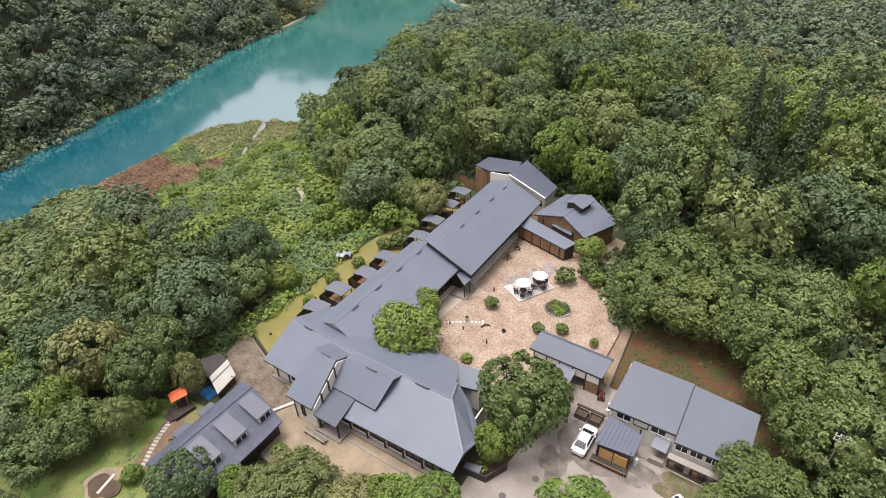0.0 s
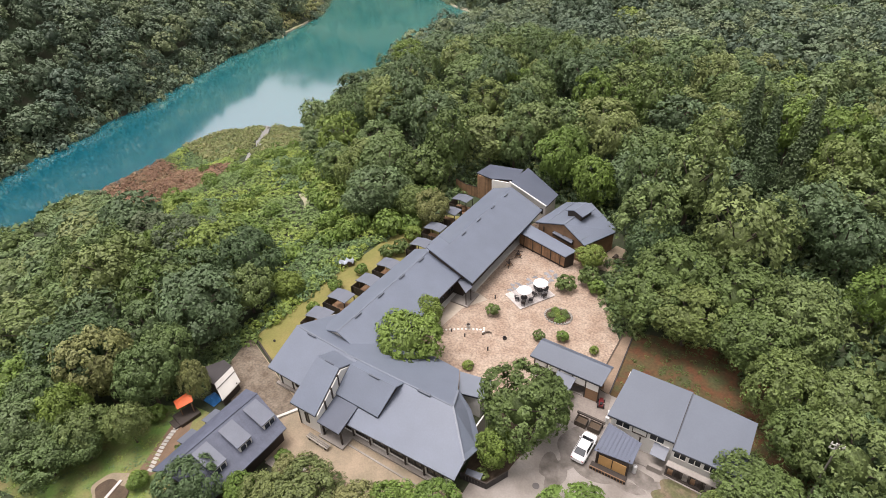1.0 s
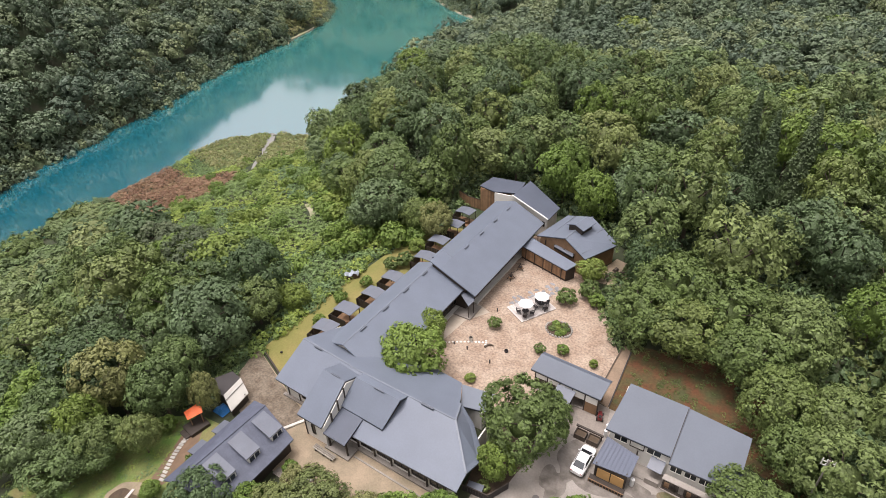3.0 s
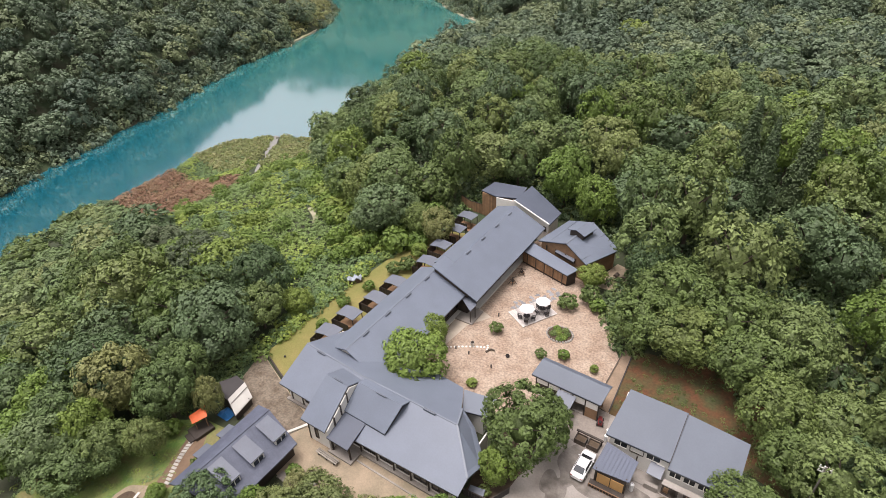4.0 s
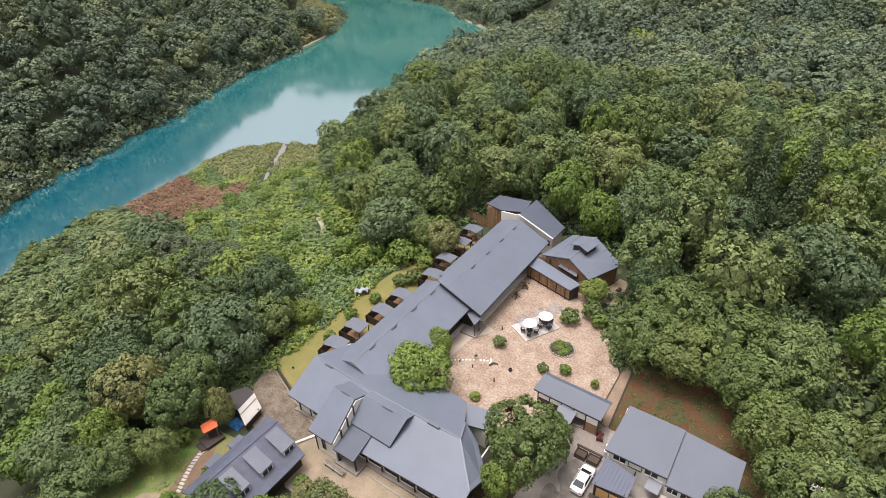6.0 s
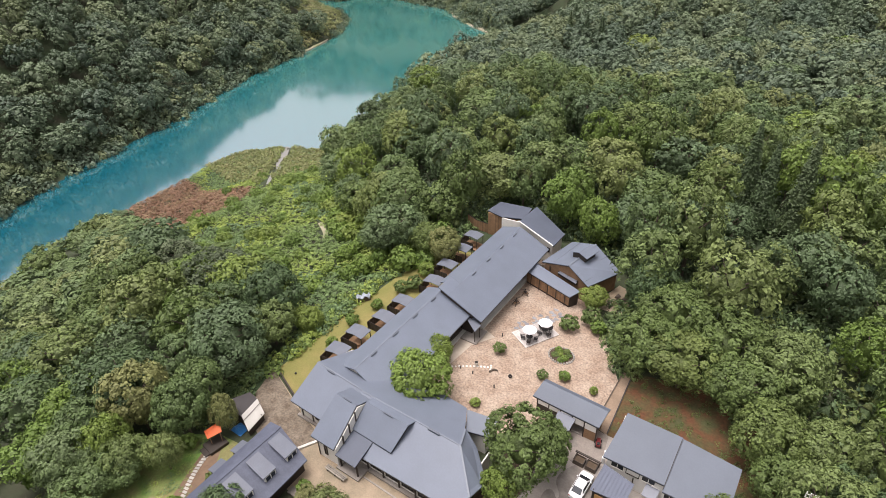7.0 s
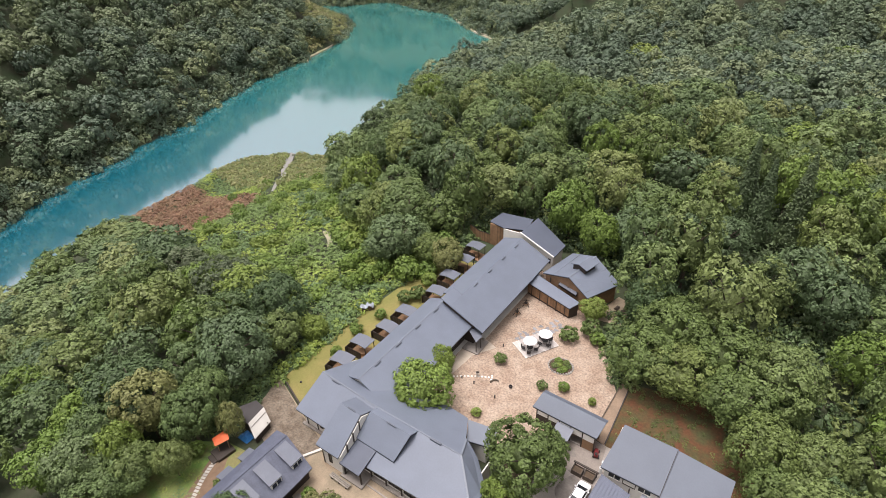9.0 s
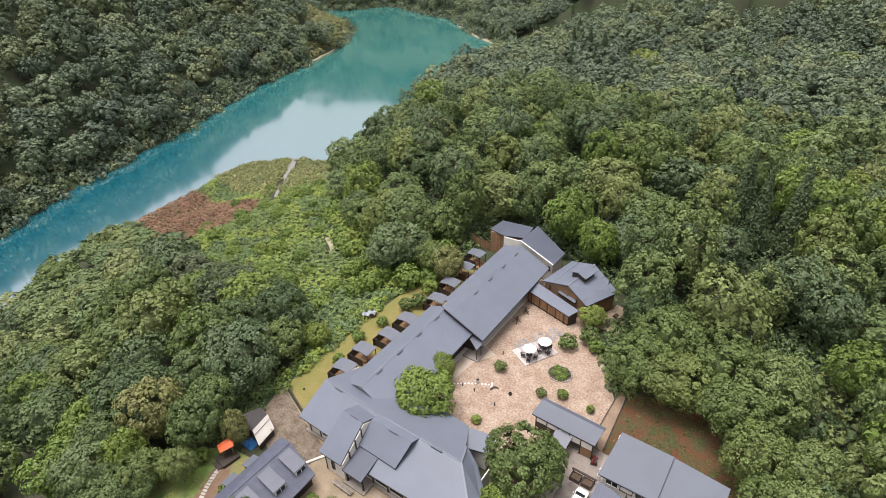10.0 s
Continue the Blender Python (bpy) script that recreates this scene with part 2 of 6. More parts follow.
def ground_height(x, y):
    x, y = np.asarray(x, float), np.asarray(y, float)
    d, near = river_distance(x, y)
    # the terrace on which the houses stand, and the slope from it to the river
    edge = -57.0 + 0.10 * np.clip(y - 60, 0, None) - 0.2 * np.clip(20 - y, 0, 60)
    off = np.clip(edge - x, 0, None) + np.clip(-40 - y, 0, None) * 0.3
    t = np.clip(d, 0, None) / (np.clip(d, 0, None) + off + 1e-6)
    slope = WATER + 0.6 + (-WATER - 0.6) * (0.75 * t + 0.25 * smooth(t))
    away = smooth((off - 2) / 25)
    # behind a low ridge north of the houses the land falls away to a side valley
    beyond = np.maximum(0.54 * x + 0.842 * y - 106, x + 0.15 * (y - 80) - 8)
    rise = 2.5 * np.exp(-((0.54 * x + 0.842 * y - 92) / 16) ** 2) * smooth((y - 88) / 16) - 10.0 * smooth(beyond / 36) * smooth((x + 130) / 70) + 0.13 * np.clip(y - 310, 0, 330) * smooth((x + 190) / 60)
    yard = smooth((np.hypot(np.clip(np.abs(x + 25) - 30, 0, None), np.clip(np.abs(y - 45) - 40, 0, None)) - 4) / 40)
    inland = 0.576 * (x + 58) + 0.818 * (y - 80)
    rise = rise + 9.0 * smooth((inland + 8) / 14) * smooth((d - 4) / 25) * smooth((-55 - x) / 40)
    terrace = slope + waves(x, y) * (0.9 * away + 1.2 * yard) + rise * smooth(t)
    # the wooded hill across the river
    hill = WATER + 0.5 + 0.62 * np.clip(d, 0, 170) + 0.30 * np.clip(d - 170, 0, 130) - 0.12 * np.clip(d - 310, 0, 400) + waves(x, y) * 4 * smooth(d / 60) + 0.23 * np.clip(d - 40, 0, 260) * smooth((y - 210 + 0.35 * (x + 300)) / 120) + 9 * np.exp(-((x + 455) ** 2 + (y - 205) ** 2) / 2600)
    # upstream of the bend the land stays low
    low = smooth((x + 320) / 110) * smooth((y - 370) / 40)
    hill = hill * (1 - low) + (WATER + 1.0 + np.clip(d, 0, 90) * 0.26) * low
    z = np.where(near, terrace, hill)
    bed = WATER - 0.3 - 0.25 * np.clip(-d, 0, 12)
    return np.where(d < 0, bed, np.maximum(z, WATER - 0.3 + 0.3 * np.clip(d, 0, 3)))


def axis(lo, hi, step, far, grow=1.35):
    mid = list(np.arange(lo, hi + 0.1, step))
    a, b, s = [], [], step
    while (a or [lo])[-1] > -far or (b or [hi])[-1] < far:
        s *= grow
        a.append((a or [lo])[-1] - s)
        b.append((b or [hi])[-1] + s)
    return np.array(a[::-1] + mid + b)


gx, gy = axis(-420, 160, 4.0, 3800), axis(-80, 460, 4.0, 3800)
X, Y = np.meshgrid(gx, gy)
Z = ground_height(X, Y)
nx, ny = len(gx), len(gy)
ids = np.arange(nx * ny).reshape(ny, nx)
quads = np.stack([ids[:-1, :-1], ids[:-1, 1:], ids[1:, 1:], ids[1:, :-1]], -1).reshape(-1, 4)
ground = tagged(new("ground", joined("ground", np.stack([X, Y, Z], -1).reshape(-1, 3), quads, SOIL)), "wooded terrace and slopes with leaf-strewn brown soil", "ground", kind="structure")

WATER_MAT = bpy.data.materials.new("turquoise_water")
WATER_MAT.use_nodes = True
n_, l_ = WATER_MAT.node_tree.nodes, WATER_MAT.node_tree.links
wb = n_["Principled BSDF"]
wb.inputs["Roughness"].default_value, wb.inputs["IOR"].default_value = 0.09, 3.6
wb.inputs["Coat Weight"].default_value, wb.inputs["Coat IOR"].default_value, wb.inputs["Coat Roughness"].default_value = 1.0, 3.8, 0.07
wgeo, wsplit, wmix, wrange = n_.new("ShaderNodeNewGeometry"), n_.new("ShaderNodeSeparateXYZ"), n_.new("ShaderNodeMix"), n_.new("ShaderNodeMapRange")
# deep blue downstream, shallower and greener over the sand upstream
wmix.data_type = "RGBA"
wmix.inputs["A"].default_value, wmix.inputs["B"].default_value = (0.004, 0.150, 0.215, 1), (0.040, 0.250, 0.235, 1)
wrange.interpolation_type = "SMOOTHSTEP"
wrange.inputs["From Min"].default_value, wrange.inputs["From Max"].default_value = 30, 330
l_.new(wgeo.outputs["Position"], wsplit.inputs["Vector"])
l_.new(wsplit.outputs["Y"], wrange.inputs["Value"])
l_.new(wrange.outputs["Result"], wmix.inputs["Factor"])
l_.new(wmix.outputs["Result"], wb.inputs["Base Color"])
ripple, rbump = n_.new("ShaderNodeTexNoise"), n_.new("ShaderNodeBump")
ripple.inputs["Scale"].default_value, ripple.inputs["Detail"].default_value = 0.25, 2.0
l_.new(wgeo.outputs["Position"], ripple.inputs["Vector"])
rbump.inputs["Strength"].default_value, rbump.inputs["Distance"].default_value = 0.004, 0.12
l_.new(ripple.outputs["Fac"], rbump.inputs["Height"])
l_.new(rbump.outputs["Normal"], wb.inputs["Normal"])
SAND = material("pale_river_sand", (0.38, 0.33, 0.26), 0.9, vary=0.15, scale=0.1, fine=1.5, second=(0.22, 0.24, 0.11), mix_scale=0.06, bump=0.2)
SANDBAR = [(-296, 262), (-303, 266), (-314, 300), (-335, 339), (-356, 366), (-382, 389), (-417, 396), (-425, 378), (-380, 335), (-330, 292)]
flat_sheet("sandbar", SANDBAR, WATER + 0.7, SAND, "low grassy sandbar along the far bank", "sandbar", th=1.0)
flat_sheet("sand_beach", [(-296, 442), (-286, 428), (-247, 396), (-216, 376), (-206, 366), (-198, 372), (-222, 396), (-262, 428)], WATER + 0.6, SAND, "narrow pale sand beach on the river", "beach", th=1.0)
flat_sheet("water", [(-720, -150), (-60, -150), (-60, 620), (-720, 620)], WATER, WATER_MAT, "calm turquoise river mirroring the cloudy sky", "river", th=0.02)


# ---- trees ----
def leaf_tufts(rng, centres, normals, size):
    """Pointed leaf tufts as three-cornered blades at these places."""
    k = len(centres)
    n = normals + rng.normal(0, 0.26, (k, 3))
    n /= np.linalg.norm(n, axis=1, keepdims=True)
    a = np.cross(n, rng.normal(0, 1, (k, 3)))
    a /= np.linalg.norm(a, axis=1, keepdims=True) + 1e-9
    b = np.cross(n, a)
    s = (size * rng.uniform(0.6, 1.3, k))[:, None]
    v = np.stack([centres - a * s * 0.6 - b * s * 0.6, centres + a * s * 0.64 - b * s * 0.42, centres + b * s * 1.2 - n * s * 0.2], 1)
    return v.reshape(-1, 3), np.arange(3 * k).reshape(-1, 3)


# a wedge added under each bough to block light in the gaps
FILL_V = np.array([(0, 0, 0.05)] + [(math.cos(i * math.tau / 3), math.sin(i * math.tau / 3), -0.75) for i in range(3)])
FILL_F = np.array([(0, 1, 2), (0, 2, 3), (0, 3, 1)])


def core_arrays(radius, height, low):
    """A solid filler added inside a crown to block light, hidden by outer boughs."""
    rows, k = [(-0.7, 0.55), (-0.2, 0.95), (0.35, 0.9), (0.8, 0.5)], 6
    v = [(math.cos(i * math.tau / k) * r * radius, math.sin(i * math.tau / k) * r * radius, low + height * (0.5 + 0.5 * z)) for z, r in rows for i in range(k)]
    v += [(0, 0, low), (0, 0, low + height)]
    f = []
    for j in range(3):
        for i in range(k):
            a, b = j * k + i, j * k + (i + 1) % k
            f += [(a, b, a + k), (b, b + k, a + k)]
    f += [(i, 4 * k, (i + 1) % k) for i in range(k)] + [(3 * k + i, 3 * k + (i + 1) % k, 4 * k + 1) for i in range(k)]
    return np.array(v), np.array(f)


def crown_arrays(rng, radius, height, clumps, leaves, leaf, base=0.0, flat=0.5, spread=0.2, core=0.40, droop=0.55):
    """A crown of layered boughs on an uneven dome: corners, faces and a shade from 0 to 9 for each bough. base: the height of its lowest limbs."""
    lobes = rng.normal(0, 1, (7, 3))
    lobes[:, 2] = np.abs(lobes[:, 2]) * 0.8
    lobes /= np.linalg.norm(lobes, axis=1, keepdims=True)
    i = np.arange(clumps) + 0.5
    up, turn = 1 - 1.55 * i / clumps, i * 2.39996 + rng.uniform(0, 6)
    d = np.c_[np.cos(turn) * np.sqrt(1 - up ** 2), np.sin(turn) * np.sqrt(1 - up ** 2), up] + rng.normal(0, 0.10, (clumps, 3))
    d /= np.linalg.norm(d, axis=1, keepdims=True)
    near = np.max(d @ lobes.T, axis=1).clip(0)
    bulge = 0.68 + 0.38 * near ** 3 + rng.normal(0, 0.05, len(d))
    c = d * bulge[:, None] * (radius * 0.84, radius * 0.84, height * 0.52)
    c[:, 2] += base + height * 0.44
    r = radius * spread * rng.uniform(0.65, 1.45, len(c))
    axis_ = d * 0.85 + (0, 0, 0.50) + rng.normal(0, 0.12, d.shape)
    axis_ /= np.linalg.norm(axis_, axis=1, keepdims=True)
    t1 = np.cross(axis_, rng.normal(0, 1, d.shape))
    t1 /= np.linalg.norm(t1, axis=1, keepdims=True)
    t2 = np.cross(axis_, t1)

    def on_bough(at, q, size):
        p = (t1[at] * q[:, :1] + t2[at] * q[:, 1:2]) + axis_[at] * (q[:, 2:] * flat)
        p[:, 2] -= droop * (q[:, 0] ** 2 + q[:, 1] ** 2)
        return c[at] + p * (r[at] * size)[:, None]

    verts, faces, codes, count = [], [], [], 0
    code = rng.integers(0, 10, len(c)).astype(float)
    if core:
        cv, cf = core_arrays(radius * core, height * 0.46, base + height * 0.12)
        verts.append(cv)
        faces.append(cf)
        # the crown's inner shade is put into the filler as the darkest tone
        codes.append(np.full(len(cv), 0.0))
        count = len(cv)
    at = np.repeat(np.arange(len(c)), 4)
    verts.append(on_bough(at, np.tile(FILL_V, (len(c), 1)), np.full(len(at), 0.62)))
    faces.append((FILL_F[None] + (np.arange(len(c)) * 4)[:, None, None]).reshape(-1, 3) + count)
    # the wedges also take the darkest tone as painted shade
    codes.append(np.zeros(len(at)))
    count += len(at)
    k = len(c) * leaves
    at = np.repeat(np.arange(len(c)), leaves)
    q = rng.normal(0, 1, (k, 3))
    q[:, 2] = np.abs(q[:, 2]) * 0.8 - 0.18
    q /= np.linalg.norm(q, axis=1, keepdims=True)
    out = t1[at] * q[:, :1] + t2[at] * q[:, 1:2] + axis_[at] * (q[:, 2:] / flat) + (0, 0, 0.12)
    out /= np.linalg.norm(out, axis=1, keepdims=True)
    lv, lf = leaf_tufts(rng, on_bough(at, q, np.where(rng.random(k) < 0.75, rng.uniform(0.8, 1.06, k), rng.uniform(0.35, 0.8, k))), out, leaf)
    verts.append(lv)
    faces.append(lf + count)
    codes.append(np.repeat(code[at], 3))
    return np.concatenate(verts), np.concatenate(faces), np.concatenate(codes)


def conifer_arrays(rng, radius, height, tiers, per, leaf):
    """A slim conifer: drooping sprays in tiers round a pointed axis, over a narrow cone."""
    verts, faces, count = [], [], 0
    ring = np.array([(math.cos(i * math.tau / 8), math.sin(i * math.tau / 8)) for i in range(8)])
    for i in range(3):
        z0, z1 = height * (0.10 + 0.28 * i), height * (0.46 + 0.27 * i)
        r0 = radius * (0.8 - 0.25 * i)
        v = np.concatenate([np.c_[ring * r0, np.full(8, z0)], np.c_[ring * r0 * 0.08, np.full(8, z1)]])
        f = np.array([q for j in range(8) for q in ((j, (j + 1) % 8, 8 + j), ((j + 1) % 8, 8 + (j + 1) % 8, 8 + j))])
        verts.append(v)
        faces.append(f + count)
        count += 16
    k = tiers * per
    u = np.repeat(np.linspace(0.08, 0.99, tiers), per) + rng.normal(0, 0.01, k)
    ang = rng.uniform(0, math.tau, k)
    rr = radius * (1.03 - u) ** 0.8 * rng.uniform(0.5, 1.1, k)
    pos = np.c_[np.cos(ang) * rr, np.sin(ang) * rr, u * height - 0.25 * rr]
    lv, lf = leaf_tufts(rng, pos, np.c_[np.cos(ang) * 0.7, np.sin(ang) * 0.7, np.full(k, 1.0)], leaf)
    verts.append(lv)
    faces.append(lf + count)
    return np.concatenate(verts), np.concatenate(faces), np.concatenate([np.full(48, 3.0), np.repeat(rng.integers(0, 10, k).astype(float), 3)])


def trunk_bm(rng, height, crown_r, thick, limbs=5):
    bm = bmesh.new()
    p = Vector((0, 0, -0.4))
    lean = Vector((rng.normal(0, 0.04), rng.normal(0, 0.04), 1))
    top = p + lean * (height * 0.55)
    cyl(bm, p, top, thick, thick * 0.6, 8)
    for i in range(limbs):
        a = i * math.tau / 5 + rng.uniform(-0.4, 0.4)
        q = top + Vector((math.cos(a) * crown_r * 0.55, math.sin(a) * crown_r * 0.55, height * rng.uniform(0.12, 0.3)))
        cyl(bm, top - lean * (0.08 * height * rng.random()), q, thick * 0.45, thick * 0.15, 6)
    return bm


def tree_kind(seed, kind, crown_r, height, clumps, leaves, leaf, mat, spread=0.2):
    """The two meshes of one kind of tree, of which copies are placed."""
    rng = np.random.default_rng(seed)
    if kind == "conifer":
        v, f, core = conifer_arrays(rng, crown_r, height * 0.95, clumps, leaves, leaf)
        v[:, 2] += height * 0.05
    else:
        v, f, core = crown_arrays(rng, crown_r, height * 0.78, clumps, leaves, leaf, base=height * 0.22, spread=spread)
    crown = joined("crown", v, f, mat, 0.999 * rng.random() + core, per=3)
    bm = trunk_bm(rng, height, crown_r, 0.035 * height * 0.6 + 0.05, 0 if kind == "conifer" else 5)
    trunk = bpy.data.meshes.new("trunk")
    bm.to_mesh(trunk)
    bm.free()
    trunk.materials.append(BARK)
    return crown, trunk, crown_r, height


KINDS = {
    "broad": [tree_kind(11 + i, "broad", 5.0, 10.0, 80, 70, 0.225, LEAF, 0.185) for i in range(4)],
    "cool": [tree_kind(17 + i, "broad", 5.0, 10.0, 80, 70, 0.225, LEAF_COOL, 0.185) for i in range(2)],
    "olive": [tree_kind(21 + i, "broad", 5.0, 10.0, 90, 72, 0.20, LEAF_OLIVE, 0.17) for i in range(3)],
    "light": [tree_kind(31 + i, "broad", 5.0, 9.0, 76, 70, 0.26, LEAF_LIGHT, 0.19) for i in range(2)],
    "bloom": [tree_kind(36, "broad", 5.0, 10.0, 78, 80, 0.225, LEAF_BLOOM, 0.18)],
    "grey": [tree_kind(38, "broad", 5.0, 10.0, 90, 60, 0.20, LEAF_GREY, 0.15)],
    "straw": [tree_kind(39, "broad", 5.0, 8.0, 80, 80, 0.21, LEAF_STRAW, 0.18)],
    "conifer": [tree_kind(41 + i, "conifer", 3.3, 15.0, 26, 110, 0.27, LEAF_DARK) for i in range(2)],
    "wood": [tree_kind(51 + i, "broad", 5.0, 13.0, 54, 44, 0.30, LEAF, 0.20) for i in range(5)],
    "near_wood": [tree_kind(161 + i, "broad", 5.0, 13.0, 64, 58, 0.26, LEAF, 0.19) for i in range(3)],
    "pale_wood": [tree_kind(151 + i, "broad", 5.0, 12.0, 54, 44, 0.30, LEAF_LIGHT, 0.20) for i in range(2)],
    "olive_wood": [tree_kind(156 + i, "broad", 5.0, 12.0, 56, 44, 0.29, LEAF_OLIVE, 0.195) for i in range(2)],
    "cool_wood": [tree_kind(171 + i, "broad", 5.0, 12.5, 54, 44, 0.30, LEAF_COOL, 0.20) for i in range(2)],
    "grey_wood": [tree_kind(175, "broad", 5.0, 12.0, 60, 40, 0.32, LEAF_GREY, 0.18)],
    "dark_wood": [tree_kind(177, "broad", 5.0, 11.0, 54, 40, 0.33, LEAF_DARK, 0.20)],
    "shrub": [tree_kind(61 + i, "broad", 0.8, 1.2, 26, 44, 0.10, LEAF_LIGHT if i else LEAF_OLIVE) for i in range(2)],
}
SAYS = {
    "broad": "broadleaf tree with a dense dark green crown", "olive": "spreading tree with fine olive-green foliage",
    "light": "young broadleaf tree with a fresh light green crown", "bloom": "tree covered with pale yellowish blossom",
    "conifer": "slim dark green conifer with drooping sprays", "wood": "forest tree with a rounded layered green crown",
    "near_wood": "forest tree with a rounded layered green crown", "pale_wood": "broadleaf forest tree with a fresh light green crown", "olive_wood": "forest tree with fine yellowish olive-green foliage",
    "cool": "broadleaf tree with a dense cool green crown", "cool_wood": "forest tree with a dense blue-green crown",
    "grey": "feathery tree with sparse grey-green foliage", "straw": "broad bush with dense yellowish olive foliage", "grey_wood": "forest tree with greyish faded foliage", "dark_wood": "forest tree with a dark rounded crown",
    "shrub": "small leafy green shrub growing in the gravel"}


def tree(kind, pick, x, y, width, height, z=None, label="", name="tree", category="tree", group=""):
    crown, trunk, r, h = KINDS[kind][pick % len(KINDS[kind])]
    z = float(ground_height(x, y)) if z is None else z
    ob = thing(name, (x, y, z), (x * 37 + y * 91) % 360, label or SAYS[kind], category, group)
    ob.scale = (width / 2 / r, width / 2 / r, height / h)
    shared("trunk", trunk, ob)
    shared("crown", crown, ob)
    return ob


# ---- where the woods stand ----
TERRACE = [(-57, 30), (-56, 70), (-51, 82), (-50, 89), (-33, 89), (-22, 84), (-16, 73), (-12, 62), (5, 60), (9, 44), (9, 12), (-40, -5), (-68, 2), (-64, 14), (-56, 23)]
MEADOW = [(-56, 36), (-59, 42), (-76, 52), (-94, 57), (-112, 56), (-150, 64), (-200, 74), (-210, 110), (-200, 150), (-166, 154), (-146, 134), (-100, 90), (-76, 74), (-66, 66), (-55, 68)]
UNDER = MEADOW[:11] + [(-146, 144), (-100, 101), (-76, 86), (-58, 80), (-50, 88), (-47, 76)]


def within(x, y, poly):
    inside = np.zeros(np.shape(x), bool)
    for (ax, ay), (bx, by) in zip(poly, poly[1:] + poly[:1]):
        if ay != by:
            inside ^= ((ay > y) != (by > y)) & (x < ax + (y - ay) * (bx - ax) / (by - ay))
    return inside


def scatter(seed, x0, x1, y0, y1, step, keep):
    rng = np.random.default_rng(seed)
    xs, ys = np.meshgrid(np.arange(x0, x1, step), np.arange(y0, y1, step * 0.87))
    xs = xs + (np.arange(xs.shape[0]) % 2)[:, None] * step / 2 + rng.uniform(-0.34, 0.34, xs.shape) * step
    ys = ys + rng.uniform(-0.34, 0.34, ys.shape) * step
    x, y = xs.ravel(), ys.ravel()
    d, near = river_distance(x, y)
    ok = keep(x, y, d, near)
    return x[ok], y[ok], ground_height(x[ok], y[ok]), rng


def forest(name, protos, x, y, z, rng, width, height, mat, label, category="forest", tall=None, tones=None):
    """Many trees or tufts as one mesh."""
    vs, fs, ts, count = [], [], [], 0
    for i in range(len(x)):
        v, f, r, h, core = protos[rng.integers(len(protos))]
        size = rng.uniform(0.75, 1.3)
        w, hh, a = width * size * rng.uniform(0.9, 1.1) / 2 / r, height * size ** 0.6 * rng.uniform(0.85, 1.12) / h, rng.uniform(0, math.tau)
        hh *= 1.0 if tall is None else tall[i]
        c, s = math.cos(a), math.sin(a)
        p = np.stack([(v[:, 0] * c - v[:, 1] * s) * w + x[i], (v[:, 0] * s + v[:, 1] * c) * w + y[i], v[:, 2] * hh + z[i]], 1)
        vs.append(p)
        fs.append(f + count)
        ts.append((0.999 * rng.random() if tones is None else tones[i]) + core)
        count += len(p)
    me = joined(name, np.concatenate(vs), np.concatenate(fs), mat, np.concatenate(ts), per=3)
    return tagged(new(name, me), label, category, kind="stuff")


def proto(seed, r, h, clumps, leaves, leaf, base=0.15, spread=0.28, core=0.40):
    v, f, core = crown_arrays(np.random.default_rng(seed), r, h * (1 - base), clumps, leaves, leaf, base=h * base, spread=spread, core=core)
    return v, f, r, h, core


MID = [proto(71 + i, 5.0, 13.0, 48, 23, 0.42, spread=0.215) for i in range(6)]
FAR = [proto(81 + i, 5.0, 13.0, 32, 15, 0.56, spread=0.25) for i in range(6)]
LOW = [proto(91 + i, 1.0, 1.0, 6, 15, 0.20, 0.0, 0.48, core=0) for i in range(4)]

FIELD = [proto(181 + i, 1.0, 1.0, 5, 15, 0.16, 0.0, 0.5, core=0) for i in range(4)]


def open_ground(x, y):
    return within(x, y, TERRACE) | within(x, y, MEADOW)


def in_sight(x, y):
    """The part of the land that lies before the view, with a margin."""
    return (x < 22 + 0.16 * y) & (y > -0.16 * (-x) - 10)


# the woods round the yard: the nearer trees one by one, those beyond as one mesh
CLEAR = ((-53, 23, 4), (-54.5, 14.5, 4), (-60.5, 11.3, 5), (-12, 65, 9), (2, 62, 9), (-36, 93.5, 5), (-7.5, 109.0, 6.5), (1.2, 107.0, 6.0), (-28.5, 90, 4), (9.4, 73.4, 8.0), (8.6, 80.0, 5.0), (11.2, 65.4, 7.5))
# trees of the north woods that stand out by their size or colour: kind, place, width and height
RIDGE_TREES = (
    ("wood", -75.2, 126.7, 15.0, 13.0), ("pale_wood", -61.8, 126.6, 9.5, 12.5), ("olive_wood", -85.8, 103.3, 12.5, 12.0), ("cool_wood", -102.5, 96.8, 12.5, 11.0),
    ("olive_wood", -80.9, 82.1, 11.5, 10.0), ("wood", -78.3, 91.1, 11.5, 12.0), ("olive_wood", -59.3, 81.4, 11.0, 10.5), ("wood", -67.7, 101.1, 14.5, 13.0),
    ("near_wood", -52.9, 95.6, 15.0, 13.0), ("wood", -46.9, 104.9, 12.8, 13.0), ("near_wood", -34.7, 112.5, 13.5, 13.0), ("olive_wood", -35.6, 134.5, 16.0, 13.5),
    ("cool_wood", -22.0, 119.3, 13.0, 13.0), ("near_wood", -23.0, 101.2, 12.5, 13.0), ("cool_wood", -14.4, 93.8, 10.0, 12.0), ("cool_wood", -8.7, 97.4, 10.0, 12.0))
